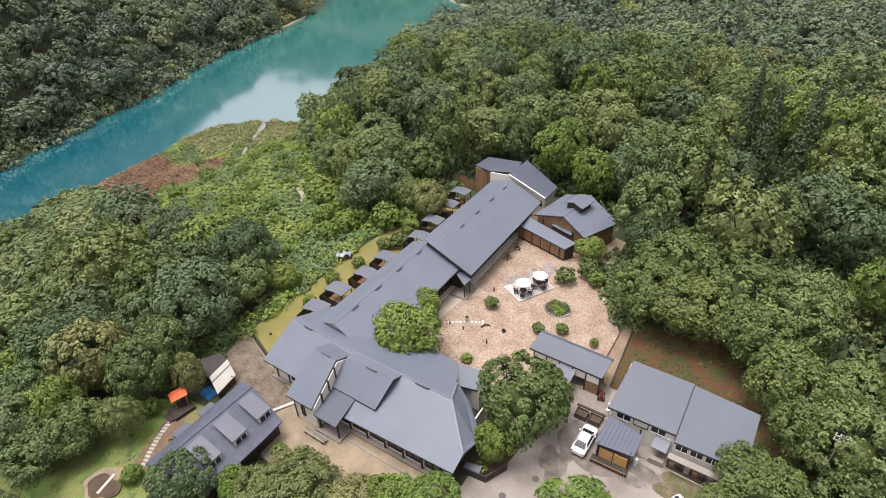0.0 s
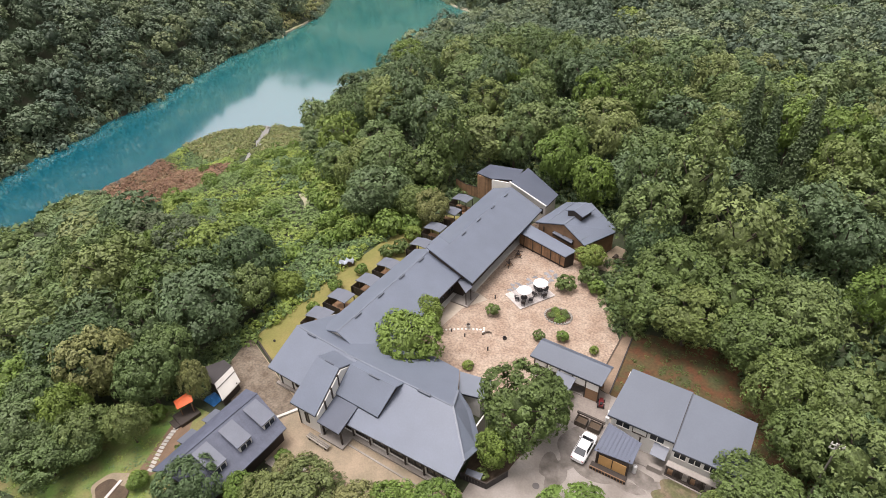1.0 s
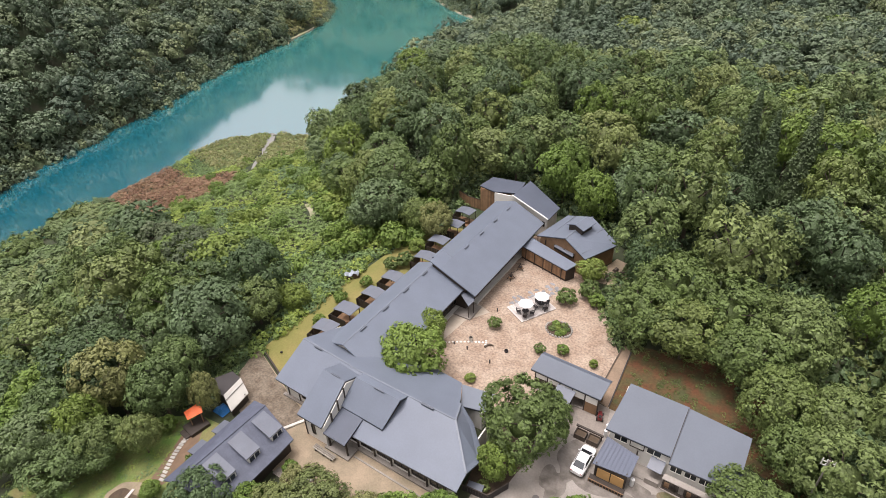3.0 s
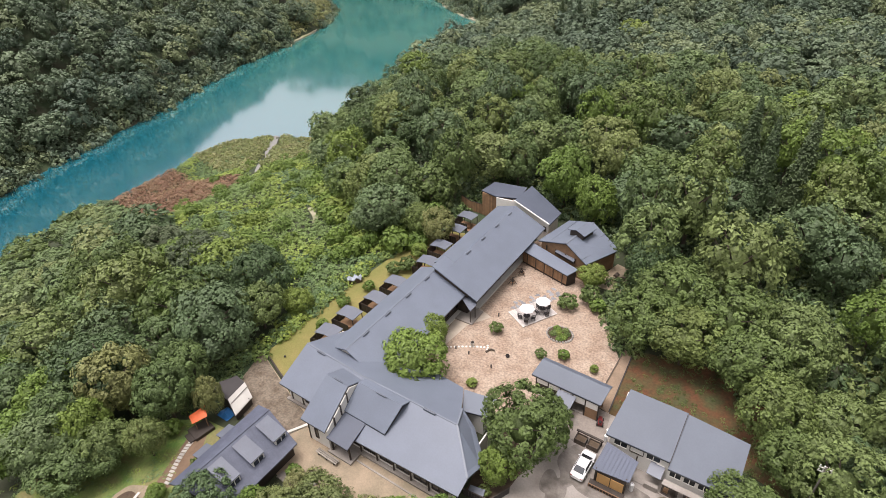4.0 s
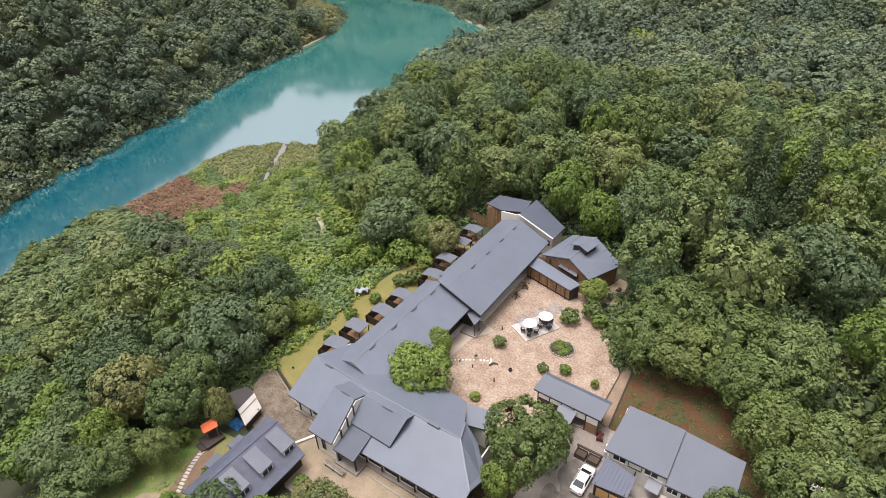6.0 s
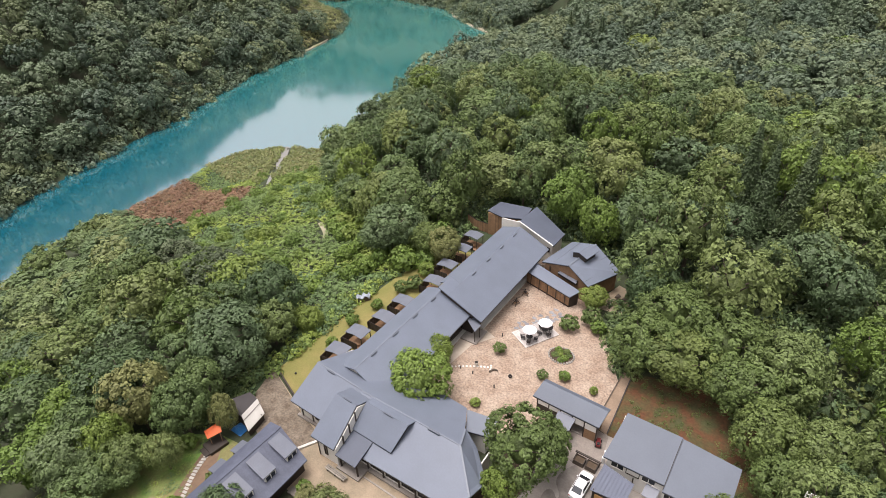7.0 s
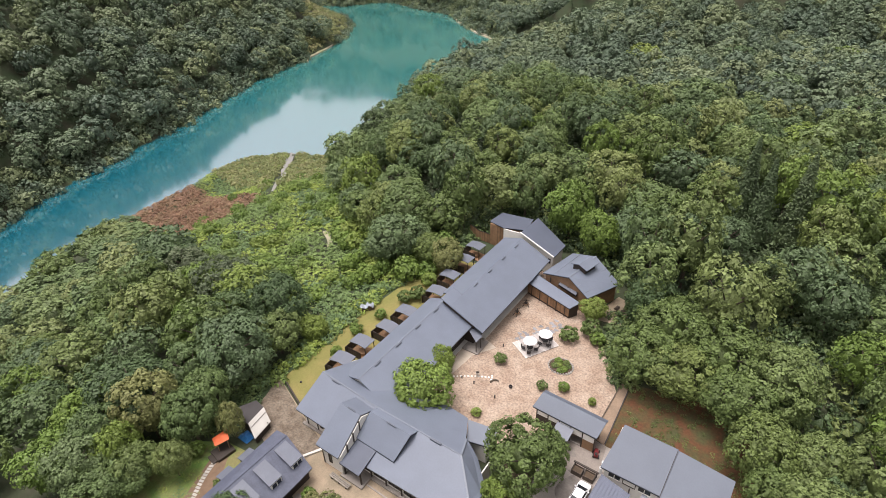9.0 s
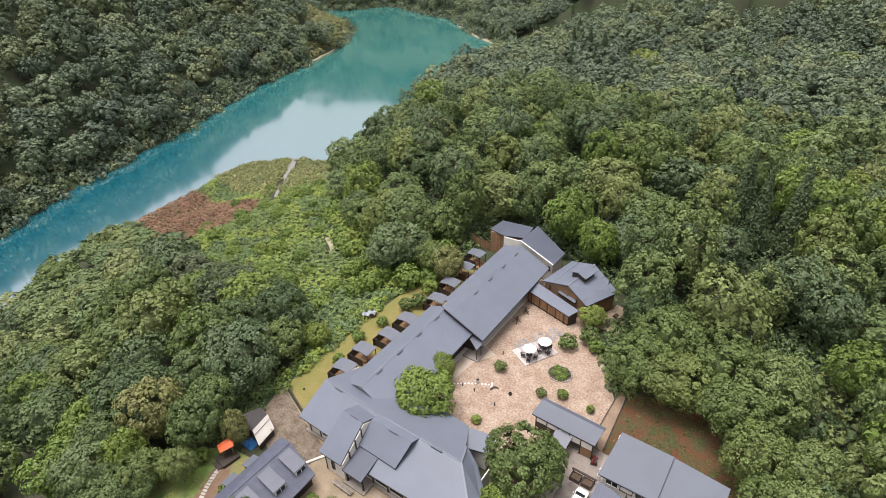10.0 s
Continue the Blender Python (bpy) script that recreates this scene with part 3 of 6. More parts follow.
VALLEY_TREES = (
    ("olive_wood", -73.0, 189.5, 17.0, 13.0), ("olive_wood", -85.4, 178.7, 16.0, 13.0), ("wood", -47.5, 148.2, 15.5, 13.0), ("grey_wood", -19.6, 179.7, 16.0, 13.0),
    ("pale_wood", -1.1, 185.1, 17.0, 13.0), ("olive_wood", -4.6, 161.8, 10.2, 13.0), ("pale_wood", 8.8, 115.3, 10.2, 12.0), ("cool_wood", 4.7, 90.8, 11.5, 14.0),
    ("cool_wood", 9.4, 86.0, 9.6, 13.5), ("pale_wood", 14.0, 76.5, 8.0, 11.0), ("wood", -39.1, 216.1, 17.0, 13.0), ("pale_wood", -74.9, 267.7, 17.0, 13.0),
    ("cool_wood", -14.7, 237.0, 17.0, 13.0), ("wood", -37.6, 283.6, 17.0, 13.0), ("pale_wood", -0.3, 301.0, 17.0, 13.0), ("cool_wood", 11.2, 217.6, 17.0, 13.0))
SLOPE_TREES = (
    ("cool_wood", -148.5, 51.4, 14.0, 10.0), ("olive_wood", -126.1, 50.3, 8.8, 8.0), ("olive_wood", -113.3, 38.2, 11.0, 10.0), ("cool_wood", -84.8, 27.0, 10.0, 10.0),
    ("olive_wood", -99.4, 21.9, 8.8, 9.0), ("olive_wood", -165.9, 40.6, 12.0, 8.0), ("grey_wood", -107.5, 50.3, 11.0, 10.0), ("broad", -56.2, 20.0, 7.4, 9.5),
    ("bloom", -62.4, 17.8, 9.7, 12.0), ("light", -72.2, 14.1, 10.5, 10.0), ("grey", -83.3, 45.0, 14.5, 13.0), ("cool", -61.8, 31.6, 13.2, 11.5),
    ("broad", -65.0, 42.5, 10.5, 12.0), ("light", -79.0, 33.3, 6.9, 11.0), ("conifer", -122.4, 32.3, 6.5, 13.0), ("broad", -72.0, 38.0, 10.0, 11.0))
STANDING = RIDGE_TREES + VALLEY_TREES + SLOPE_TREES


def apart(x, y):
    spots = CLEAR + tuple((a, b, 0.40 * w) for _, a, b, w, _ in STANDING)
    return np.all([np.hypot(x - a, y - b) > r for a, b, r in spots], axis=0)


x, y, z, rng = scatter(5, -115, 45, -12, 165, 9.4, lambda x, y, d, near: near & (d > 6) & ~open_ground(x, y) & in_sight(x, y) & apart(x, y))
order = np.argsort(np.hypot(x, y))
for k, i in enumerate(order[:215]):
    dist, pickone = math.hypot(x[i], y[i]), rng.random()
    kind = ("light" if dist < 62 else "pale_wood") if pickone < 0.09 else ("olive" if dist < 62 else "olive_wood") if pickone < 0.30 else "cool_wood" if pickone < 0.44 else "near_wood" if dist < 72 else "wood"
    size = rng.uniform(0.82, 1.25)
    west = x[i] < -57 and y[i] < 60
    tree(kind, k, float(x[i]), float(y[i]), 10.0 * size, (10.5 if west else 13.0) * size ** 0.7 * rng.uniform(0.75, 1.25), float(z[i]), group="woods round the yard")
rest = order[215:]
forest("woods_beyond_yard", MID, x[rest], y[rest], z[rest], rng, 10.4, 13.0, LEAF_MID, "dense broadleaf woods with rounded green crowns")
x, y, z, rng = scatter(15, -200, 60, 10, 215, 9.6, lambda x, y, d, near: near & (d > 5) & ~open_ground(x, y) & in_sight(x, y) & ((y > 165) | (x < -115)) & (x > -192) & apart(x, y))
forest("woods_towards_river", MID, x, y, z, rng, 10.6, 13.0, LEAF_MID, "dense broadleaf woods sloping towards the river", tall=np.where((x < -112) & (y < 75), np.clip(0.35 + (x + 190) * 0.007, 0.3, 1.0), 1.0))
x, y, z, rng = scatter(6, -330, 110, 215, 600, 11.5, lambda x, y, d, near: (near | ((x > -330) & (x < -40) & (y < 560))) & (d > 5) & in_sight(x, y) & apart(x, y))
forest("distant_woods", FAR, x, y, z, rng, 13.0, 14.0, LEAF_HAZED, "distant broadleaf woods covering rising ground")
x, y, z, rng = scatter(7, -560, -190, -20, 620, 10.6, lambda x, y, d, near: ~near & (d > 3) & np.where(y < 425, (d < 120) & (x > -470), (d < 75) & (x < -300)) & ~within(x, y, SANDBAR))
forest("woods_across_river", FAR, x, y, z, rng, 12.2, 14.0, LEAF_HAZED, "steep dark green woods along the river's far bank")
x, y, z, rng = scatter(77, -760, -200, -20, 820, 17.0, lambda x, y, d, near: ~near & (d >= 120) & ((d < 200) | (d > 270)) & (d < 325))
forest("hilltop_woods", [proto(111 + i, 5.0, 13.0, 12, 8, 1.1, spread=0.42) for i in range(3)], x, y, z, rng, 20.0, 16.0, LEAF_HAZED, "woods covering the hill across the river")

BUSH = [proto(101 + i, 3.0, 4.0, 11, 10, 0.6, 0.0, 0.42, core=0) for i in range(4)]
x, y, z, rng = scatter(31, -520, -180, -20, 500, 5.0, lambda x, y, d, near: ~near & (d > -2.6) & (d < 12) & ~within(x, y, SANDBAR))
forest("bank_bushes", BUSH, x, y, z - 0.6, rng, 7.0, 5.0, LEAF_HAZED, "bushes overhanging the river's far bank", "bushes")
x, y, z, rng = scatter(33, -430, -290, 255, 400, 4.0, lambda x, y, d, near: ~near & (d > 2.5) & within(x, y, SANDBAR) & ((np.sin(x * 12.9 + y * 78.2) * 43758.5) % 1 < 0.62))
forest("sandbar_growth", LOW, x, y, z, rng, 6.0, 2.2, LEAF_REED, "pale green scrub on the sandbar", "bushes")
x, y, z, rng = scatter(32, -215, -150, 10, 330, 4.6, lambda x, y, d, near: near & (d > -1.5) & (d < 6) & ~within(x, y, MEADOW))
forest("near_bank_bushes", BUSH, x, y, z - 0.5, rng, 6.5, 4.5, LEAF, "bushes along the river's near bank", "bushes")

# the meadow on the slope
SHORE = [(-200, 68), (-150, 68), (-134, 84), (-142, 96), (-172, 98), (-200, 104)]
CREEK = [(-136, 98.3), (-156.6, 120), (-182.5, 147.5), (-185.5, 144.5), (-160, 116.6), (-138.2, 95)]
# creek strip; the water's pale sky reflection is put into its grey colour
cv, cf = [], []
for i in range(13):
    u = i / 12
    ax, ay = -138 - 46 * u, 98.5 + 47 * u + 1.0 * math.sin(u * 6)
    wide = 0.5 + 0.9 * u + 0.4 * math.sin(u * 9) ** 2
    for k in (-1, 0, 1):
        px, py = ax + 0.72 * wide * k, ay + 0.69 * wide * k
        cv.append((px, py, float(ground_height(px, py)) + (0.32 if k else 0.2)))
    if i:
        q = 3 * i
        cf += [(q - 3, q - 2, q + 1, q), (q - 2, q - 1, q + 2, q + 1)]
tagged(new("creek", joined("creek", cv, cf, material("pale_creek_sheen", (0.27, 0.265, 0.25), 0.5, vary=0.2, scale=0.3, fine=1.5, bump=0.2))), "pale creek running to the river, sky reflection put into its colour", "creek", kind="structure")
x, y, z, rng = scatter(21, -205, -52, 34, 156, 1.9, lambda x, y, d, near: near & (d > 1.0) & within(x, y, UNDER) & ~within(x, y, SHORE) & ~within(x, y, CREEK) & ~within(x, y, [(-82.6, 71.6), (-84.6, 70.2), (-92.6, 77), (-90.8, 78.6)]) & ~within(x, y, [(-46, 30), (-56, 33), (-56, 70), (-46, 76)]))
drift = np.clip(0.42 + 0.34 * np.sin(x * 0.11 + 1.0 + 0.9 * np.sin(y * 0.13)) + 0.28 * np.sin(y * 0.21 + x * 0.05) + rng.normal(0, 0.08, len(x)), 0.02, 0.97)
forest("meadow_undergrowth", FIELD, x, y, z, rng, 2.9, 0.9, LEAF_FIELD, "lush green undergrowth on the slope", "undergrowth", tones=drift)
x, y, z, rng = scatter(22, -205, -130, 66, 116, 2.2, lambda x, y, d, near: near & (d > 0.5) & within(x, y, SHORE))
forest("withered_reeds", LOW, x, y, z, rng, 3.4, 1.0, LEAF_BROWN, "reddish-brown withered reeds near the shore", "reeds")
x, y, z, rng = scatter(23, -150, -60, 40, 120, 7.5, lambda x, y, d, near: near & (d > 14) & within(x, y, MEADOW) & (np.hypot(x + 87, y - 74) > 7) & (np.hypot(x + 138, y - 98) > 7) & ((np.sin(x * 12.9 + y * 78.2) * 43.7) % 1 < 0.55) & (x < -58))
forest("meadow_bushes", [proto(95 + i, 1.6, 2.0, 16, 30, 0.2, 0.0, 0.36) for i in range(3)], x, y, z, rng, 4.2, 2.6, LEAF_LIGHT, "rounded green bushes scattered on the meadow", "bushes")

# low growth at the edges of the yard and on the bare soil
FINE = [proto(191 + i, 1.0, 1.0, 5, 18, 0.14, 0.0, 0.5, core=0) for i in range(4)]
x, y, z, rng = scatter(41, -14, 16, 38, 64, 1.0, lambda x, y, d, near: within(x, y, [(-11, 49), (5, 48.4), (9, 40), (16, 40), (14, 62), (-10, 63)]) & ((np.sin(x * 12.9 + y * 78.2) * 43758.5) % 1 < 0.5 + 0.4 * (x > 4)))
forest("bank_weeds", FINE, x, y, z, rng, 0.8, 0.3, LEAF_OLIVE, "scattered green weeds on the bare soil", "weeds")
x, y, z, rng = scatter(42, -70, -36, 2, 30, 0.75, lambda x, y, d, near: within(x, y, [(-45, 6), (-66, 2), (-66, 16), (-56, 22), (-53.5, 22), (-50, 15.5), (-47, 14)]) & ((np.sin(x * 12.9 + y * 78.2) * 43758.5) % 1 < 0.6))
forest("garden_weeds", FINE, x, y, z, rng, 0.75, 0.14, LEAF_FIELD, "clover and weeds in the garden grass", "weeds")
x, y, z, rng = scatter(43, -40, -16, 14, 28, 1.2, lambda x, y, d, near: within(x, y, [(-40, 14), (-16, 14), (-15.6, 24), (-19, 25.5), (-28, 24), (-36, 23.6)]))
forest("front_weeds", FINE, x, y, z, rng, 1.9, 0.6, LEAF_STRAW, "rough grass and weeds below the front path", "weeds")
x, y, z, rng = scatter(44, -60, -54, 30, 78, 1.3, lambda x, y, d, near: within(x, y, [(-57.5, 30), (-55.4, 33), (-55.4, 62), (-52.4, 75), (-55, 78), (-58, 62), (-60, 45)]))
forest("lawn_edge_weeds", LOW, x, y, z, rng, 2.2, 1.0, LEAF_FIELD, "leafy weeds along the lawn's edge", "weeds")
x, y, z, rng = scatter(46, -62, -50, 20, 36, 1.1, lambda x, y, d, near: within(x, y, [(-60, 20), (-54, 21.5), (-53.2, 26), (-56.6, 33.6), (-60, 34)]))
forest("shade_weeds", FINE, x, y, z, rng, 1.6, 0.7, LEAF, "shady weeds behind the shed", "weeds")
x, y, z, rng = scatter(45, -24, -10, 57, 86, 1.6, lambda x, y, d, near: within(x, y, [(-13, 58), (-16.5, 63), (-19, 68), (-20, 73), (-17, 84), (-9, 84), (-10, 60)]))
forest("courtyard_edge_weeds", LOW, x, y, z, rng, 2.3, 1.0, LEAF, "shady weeds under the trees", "weeds")

# taller reeds on the spit, and mixed bushes where the meadow meets the woods
x, y, z, rng = scatter(24, -200, -140, 98, 150, 2.3, lambda x, y, d, near: near & (d > 0.4) & within(x, y, MEADOW) & ~within(x, y, SHORE) & ~within(x, y, CREEK) & (y > 104 - 0.3 * (x + 160)))
forest("shore_reeds", LOW, x, y, z, rng, 3.4, 1.5, LEAF_REED, "tall pale green reeds on the river spit", "reeds")
x, y, z, rng = scatter(25, -112, -52, 56, 104, 4.3, lambda x, y, d, near: within(x, y, [(-106, 86), (-96, 86), (-80, 72), (-70, 62), (-62, 58), (-56, 62), (-52, 68), (-54, 80), (-72, 84), (-96, 100)]))
forest("thicket", [proto(98 + i, 1.8, 2.4, 18, 30, 0.25, 0.0, 0.36) for i in range(3)], x, y, z, rng, 5.0, 3.4, LEAF_LIGHT, "mixed light green thicket at the meadow's edge", "bushes")
for side, (ax, ay, bx, by) in enumerate(((-83.5, 71.1, -91.5, 77.8),)):
    pv, pf = [], []
    for i in range(7):
        u = i / 6
        for k in (-0.55, 0.55):
            px, py = ax + (bx - ax) * u + k * 0.64 + 0.5 * math.sin(u * 5), ay + (by - ay) * u + k * 0.77
            pv.append((px, py, float(ground_height(px, py)) + 0.3))
        if i:
            pf.append((2 * i - 2, 2 * i - 1, 2 * i + 1, 2 * i))
    tagged(new("footpath", joined("footpath", pv, pf, SAND)), "short pale footpath through the undergrowth", "path", kind="structure")
x, y, z, rng = scatter(47, 2, 30, 44, 96, 2.4, lambda x, y, d, near: ~within(x, y, TERRACE) & in_sight(x, y))
forest("woodland_understorey", FIELD, x, y, z, rng, 3.6, 2.4, LEAF, "dark leafy understorey beneath the woods", "undergrowth")
x, y, z, rng = scatter(48, -66, -24, 78, 100, 2.6, lambda x, y, d, near: ~within(x, y, TERRACE))
forest("shady_understorey", FIELD, x, y, z, rng, 3.6, 2.0, LEAF, "shady leafy understorey behind the end block", "undergrowth")

x, y, z, rng = scatter(49, -112, 24, 84, 165, 3.3, lambda x, y, d, near: near & (d > 6) & ~open_ground(x, y) & ~within(x, y, UNDER) & in_sight(x, y))
forest("woodland_ferns", FIELD, x, y, z, rng, 4.4, 2.2, LEAF_DARK, "dark green ferns and saplings under the woods", "undergrowth")


# ---- yard surfaces ----
flat_sheet("courtyard", [(-37, 40), (-24, 40), (-20, 44.5), (-13.2, 49.3), (-12.9, 58), (-16, 63), (-19, 68), (-22, 74), (-24, 80), (-35.4, 80), (-37, 58)], 0.06, GRAVEL, "pinkish gravel courtyard between the low houses", "gravel yard")
flat_sheet("lawn", [(-46, 30.5), (-55.5, 34.0), (-55.6, 50), (-55.0, 62), (-52.6, 74), (-46, 76)], 0.06, LAWN, "dry yellow-green lawn strip behind the long wing", "lawn")
flat_sheet("parking_yard", [(-19.5, 22), (-15.6, 22), (-4, 29), (-2.5, 36), (3, 40), (3, 43), (-9.5, 43), (-10.4, 49.3), (-20, 44.5), (-19.5, 34)], 0.04, CONCRETE, "worn grey concrete parking yard with damp patches", "parking yard")
flat_sheet("front_path", [(-45, 22), (-30, 20), (-18, 20.5), (-19.5, 29), (-38, 29.5), (-46.5, 30.3), (-56, 33.8), (-54, 27), (-48.6, 26.5)], 0.045, EARTH, "sandy earth path in front of the main house", "path")
flat_sheet("east_path", [(-13.1, 49.2), (-11.2, 48.7), (-11.8, 59.8), (-13.0, 60.5)], 0.065, material("packed_earth", (0.27, 0.195, 0.135), 0.95, vary=0.25, scale=0.7, fine=6, bump=0.4), "narrow packed earth path beside the courtyard", "path")
flat_sheet("gravel_lane", [(-46.6, 30.2), (-56.2, 33.8), (-53.5, 26.2), (-48.5, 24.6), (-42.4, 25.4), (-41, 28.6)], 0.06, material("brown_grey_gravel", (0.195, 0.160, 0.122), 0.95, vary=0.7, scale=0.8, fine=3.6, second=(0.120, 0.092, 0.064), mix_scale=0.6, bump=0.9, dist=0.07), "brown-grey gravel lane between the houses", "lane")
RED_SOIL = material("reddish_soil", (0.112, 0.046, 0.020), 0.95, vary=0.6, scale=0.6, fine=3, second=(0.062, 0.066, 0.024), mix_scale=0.55, bump=0.6, dist=0.05)
flat_sheet("bare_bank", [(-11.15, 48.7), (4.5, 48.6), (9, 47), (14, 43), (15, 52), (7, 58), (-2, 63), (-11.75, 61)], 0.05, RED_SOIL, "bare reddish soil bank behind the storehouse", "soil")
GRASS = material("clover_grass", (0.120, 0.215, 0.045), 0.95, vary=0.35, scale=0.8, fine=4, second=(0.19, 0.175, 0.07), mix_scale=0.35, bump=0.5, dist=0.05)
flat_sheet("garden_grass", [(-45, 8), (-62, 4), (-64, 14), (-56, 20), (-52.5, 22), (-48.5, 22.5), (-46, 16)], 0.04, GRASS, "clover-green garden grass below the cottage", "grass")
flat_sheet("gate_apron", [(-19.6, 44.8), (-17.5, 43.0), (-15.8, 43.6), (-14.6, 42.4), (-13.2, 43.0), (-12.2, 42.2), (-10.2, 43.2), (-10.5, 46), (-10.9, 48.6), (-13.2, 49.0), (-19.5, 46.9)], 0.05, material("dirty_concrete", (0.20, 0.17, 0.145), 0.9, vary=0.25, scale=0.5, fine=4, second=(0.27, 0.235, 0.205), mix_scale=0.45, bump=0.3), "dirty brown-grey concrete apron before the gate", "apron", th=0.008)
DAMP = material("damp_concrete", (0.115, 0.098, 0.082), 0.5, vary=0.25, scale=1, fine=5, second=(0.22, 0.195, 0.17), mix_scale=0.9, bump=0.2)


def blob_pts(cx, cy, rx, ry, seed, k=22, rough=0.18):
    r = random.Random(seed)
    ph = [r.uniform(0, math.tau) for _ in range(3)]
    out = []
    for i in range(k):
        a = i * math.tau / k
        q = 1 + rough * (math.sin(2 * a + ph[0]) * 0.6 + math.sin(3 * a + ph[1]) * 0.5 + math.sin(5 * a + ph[2]) * 0.3)
        out.append((cx + rx * q * math.cos(a), cy + ry * q * math.sin(a)))
    return out


for i, (cx, cy, rx, ry) in enumerate(((-11.5, 39.9, 2.0, 3.0), (-8.2, 38.0, 3.4, 0.9), (-4.9, 39.6, 2.0, 1.0), (-13.6, 44.4, 1.0, 0.6), (-13.4, 44.6, 1.9, 1.6), (-1.2, 39.8, 3.2, 1.3), (-12.8, 36.0, 1.3, 2.2), (-16.0, 45.2, 2.2, 1.0))):
    flat_sheet("damp_patch", blob_pts(cx, cy, rx, ry, 90 + i, 40, 0.34), 0.045 + 0.001 * i, DAMP, "dark damp patch on the concrete yard", "stain", th=0.004)
flat_sheet("mossy_ground", blob_pts(-1.2, 39.6, 2.6, 1.5, 77, 40, 0.25), 0.062, material("mossy_soil", (0.17, 0.13, 0.085), 0.95, vary=0.5, scale=0.8, fine=4, second=(0.10, 0.105, 0.045), mix_scale=0.8, bump=0.6, dist=0.05), "brown mossy ground before the stall", "soil", th=0.004)
EARTHY = material("planted_soil", (0.10, 0.07, 0.045), 0.95, vary=0.3, scale=1, fine=7, bump=0.6, dist=0.05)

# ---- houses ----
GLASS = bpy.data.materials.new("window_glass")
GLASS.use_nodes = True
gb = GLASS.node_tree.nodes["Principled BSDF"]
gb.inputs["Base Color"].default_value = (0.02, 0.025, 0.03, 1)
gb.inputs["Roughness"].default_value, gb.inputs["IOR"].default_value = 0.04, 1.5
VENT = material("dark_vent_metal", (0.115, 0.130, 0.158), 0.5, vary=0.1, bump=0)
RIDGE = material("ridge_cap_metal", (0.172, 0.194, 0.230), 0.42, vary=0.05, bump=0)
FASCIA = material("dark_fascia_boards", (0.045, 0.040, 0.040), 0.7, vary=0.15, bump=0.1)
PALE = material("pale_fibre_cement", (0.60, 0.58, 0.53), 0.85, vary=0.08, scale=0.8, bump=0.1)
STONE = material("grey_stone", (0.34, 0.32, 0.29), 0.9, vary=0.2, scale=1.5, fine=12, bump=0.5, obj_random=0.15)
WHITE_STONE = material("white_stone", (0.68, 0.66, 0.61), 0.85, vary=0.1, scale=2, bump=0.2, obj_random=0.08)


def extruded(pts, vec):
    """A flat polygon in space drawn out along a vector."""
    bm = bmesh.new()
    a = [bm.verts.new(p) for p in pts]
    b = [bm.verts.new((p[0] + vec[0], p[1] + vec[1], p[2] + vec[2])) for p in pts]
    bm.faces.new(a)
    bm.faces.new(b[::-1])
    k = len(pts)
    for i in range(k):
        bm.faces.new((a[i], b[i], b[(i + 1) % k], a[(i + 1) % k]))
    return bm


def roof_plane(parent, pts, th=0.14, fascia=True, mat=None):
    """A roof slope as a metal sheet with thickness over dark boards."""
    ob = part("roof", slabbed(pts, th), mat or ROOF, parent)
    if fascia:
        c = [sum(p[i] for p in pts) / len(pts) for i in range(3)]
        inner = [(c[0] + (p[0] - c[0]) * 0.992, c[1] + (p[1] - c[1]) * 0.992, p[2] - th - 0.004) for p in pts]
        part("eave_board", slabbed(inner, 0.12), FASCIA, parent)
    return ob


def bar(parent, name, p, q, w, h, mat, label=""):
    """A square bar from p to q, w wide and h high, its top on the line."""
    p, q = Vector(p), Vector(q)
    d = (q - p).normalized()
    side = d.cross(Vector((0, 0, 1)))
    side = side.normalized() * w / 2 if side.length > 1e-4 else Vector((w / 2, 0, 0))
    return part(name, extruded([p - side, p + side, p + side - Vector((0, 0, h)), p - side - Vector((0, 0, h))], q - p), mat, parent, label)


def window(parent, at, u, w, h, glass=True, frame_mat=None, bars=1):
    """A window on a wall. at: the lower corner; u: the level direction along the wall; the frame stands proud towards the outside."""
    u = Vector(u).normalized()
    out = Vector((u.y, -u.x, 0)) * 0.05
    at = Vector(at)
    up = Vector((0, 0, 1))
    frame_mat = frame_mat or DARKWOOD
    win = part("window", extruded([at - out, at + u * w - out, at + u * w + up * h - out, at + up * h - out], out * 1.3), GLASS if glass else WHITE, parent)
    for a, b in ((at, at + u * w), (at + up * h, at + u * w + up * h)):
        part("frame", extruded([a - up * 0.05, b - up * 0.05, b + up * 0.05, a + up * 0.05], out * 1.6), frame_mat, win)
    for i in range(bars + 2):
        a = at + u * (w * i / (bars + 1))
        part("frame", extruded([a - u * 0.04, a + u * 0.04, a + u * 0.04 + up * h, a - u * 0.04 + up * h], out * 1.6), frame_mat, win)
    return win


def walls(parent, x0, x1, y0, y1, z1, mats, th=0.15, z0=0.0):
    """Four walls with thickness. mats: south, east, north, west."""
    for size, mat in (((x0, x1, y0, y0 + th, z0, z1), mats[0]), ((x1 - th, x1, y0 + th, y1 - th, z0, z1), mats[1]), ((x0, x1, y1 - th, y1, z0, z1), mats[2]), ((x0, x0 + th, y0 + th, y1 - th, z0, z1), mats[3])):
        part("wall", boxed(*size), mat, parent)


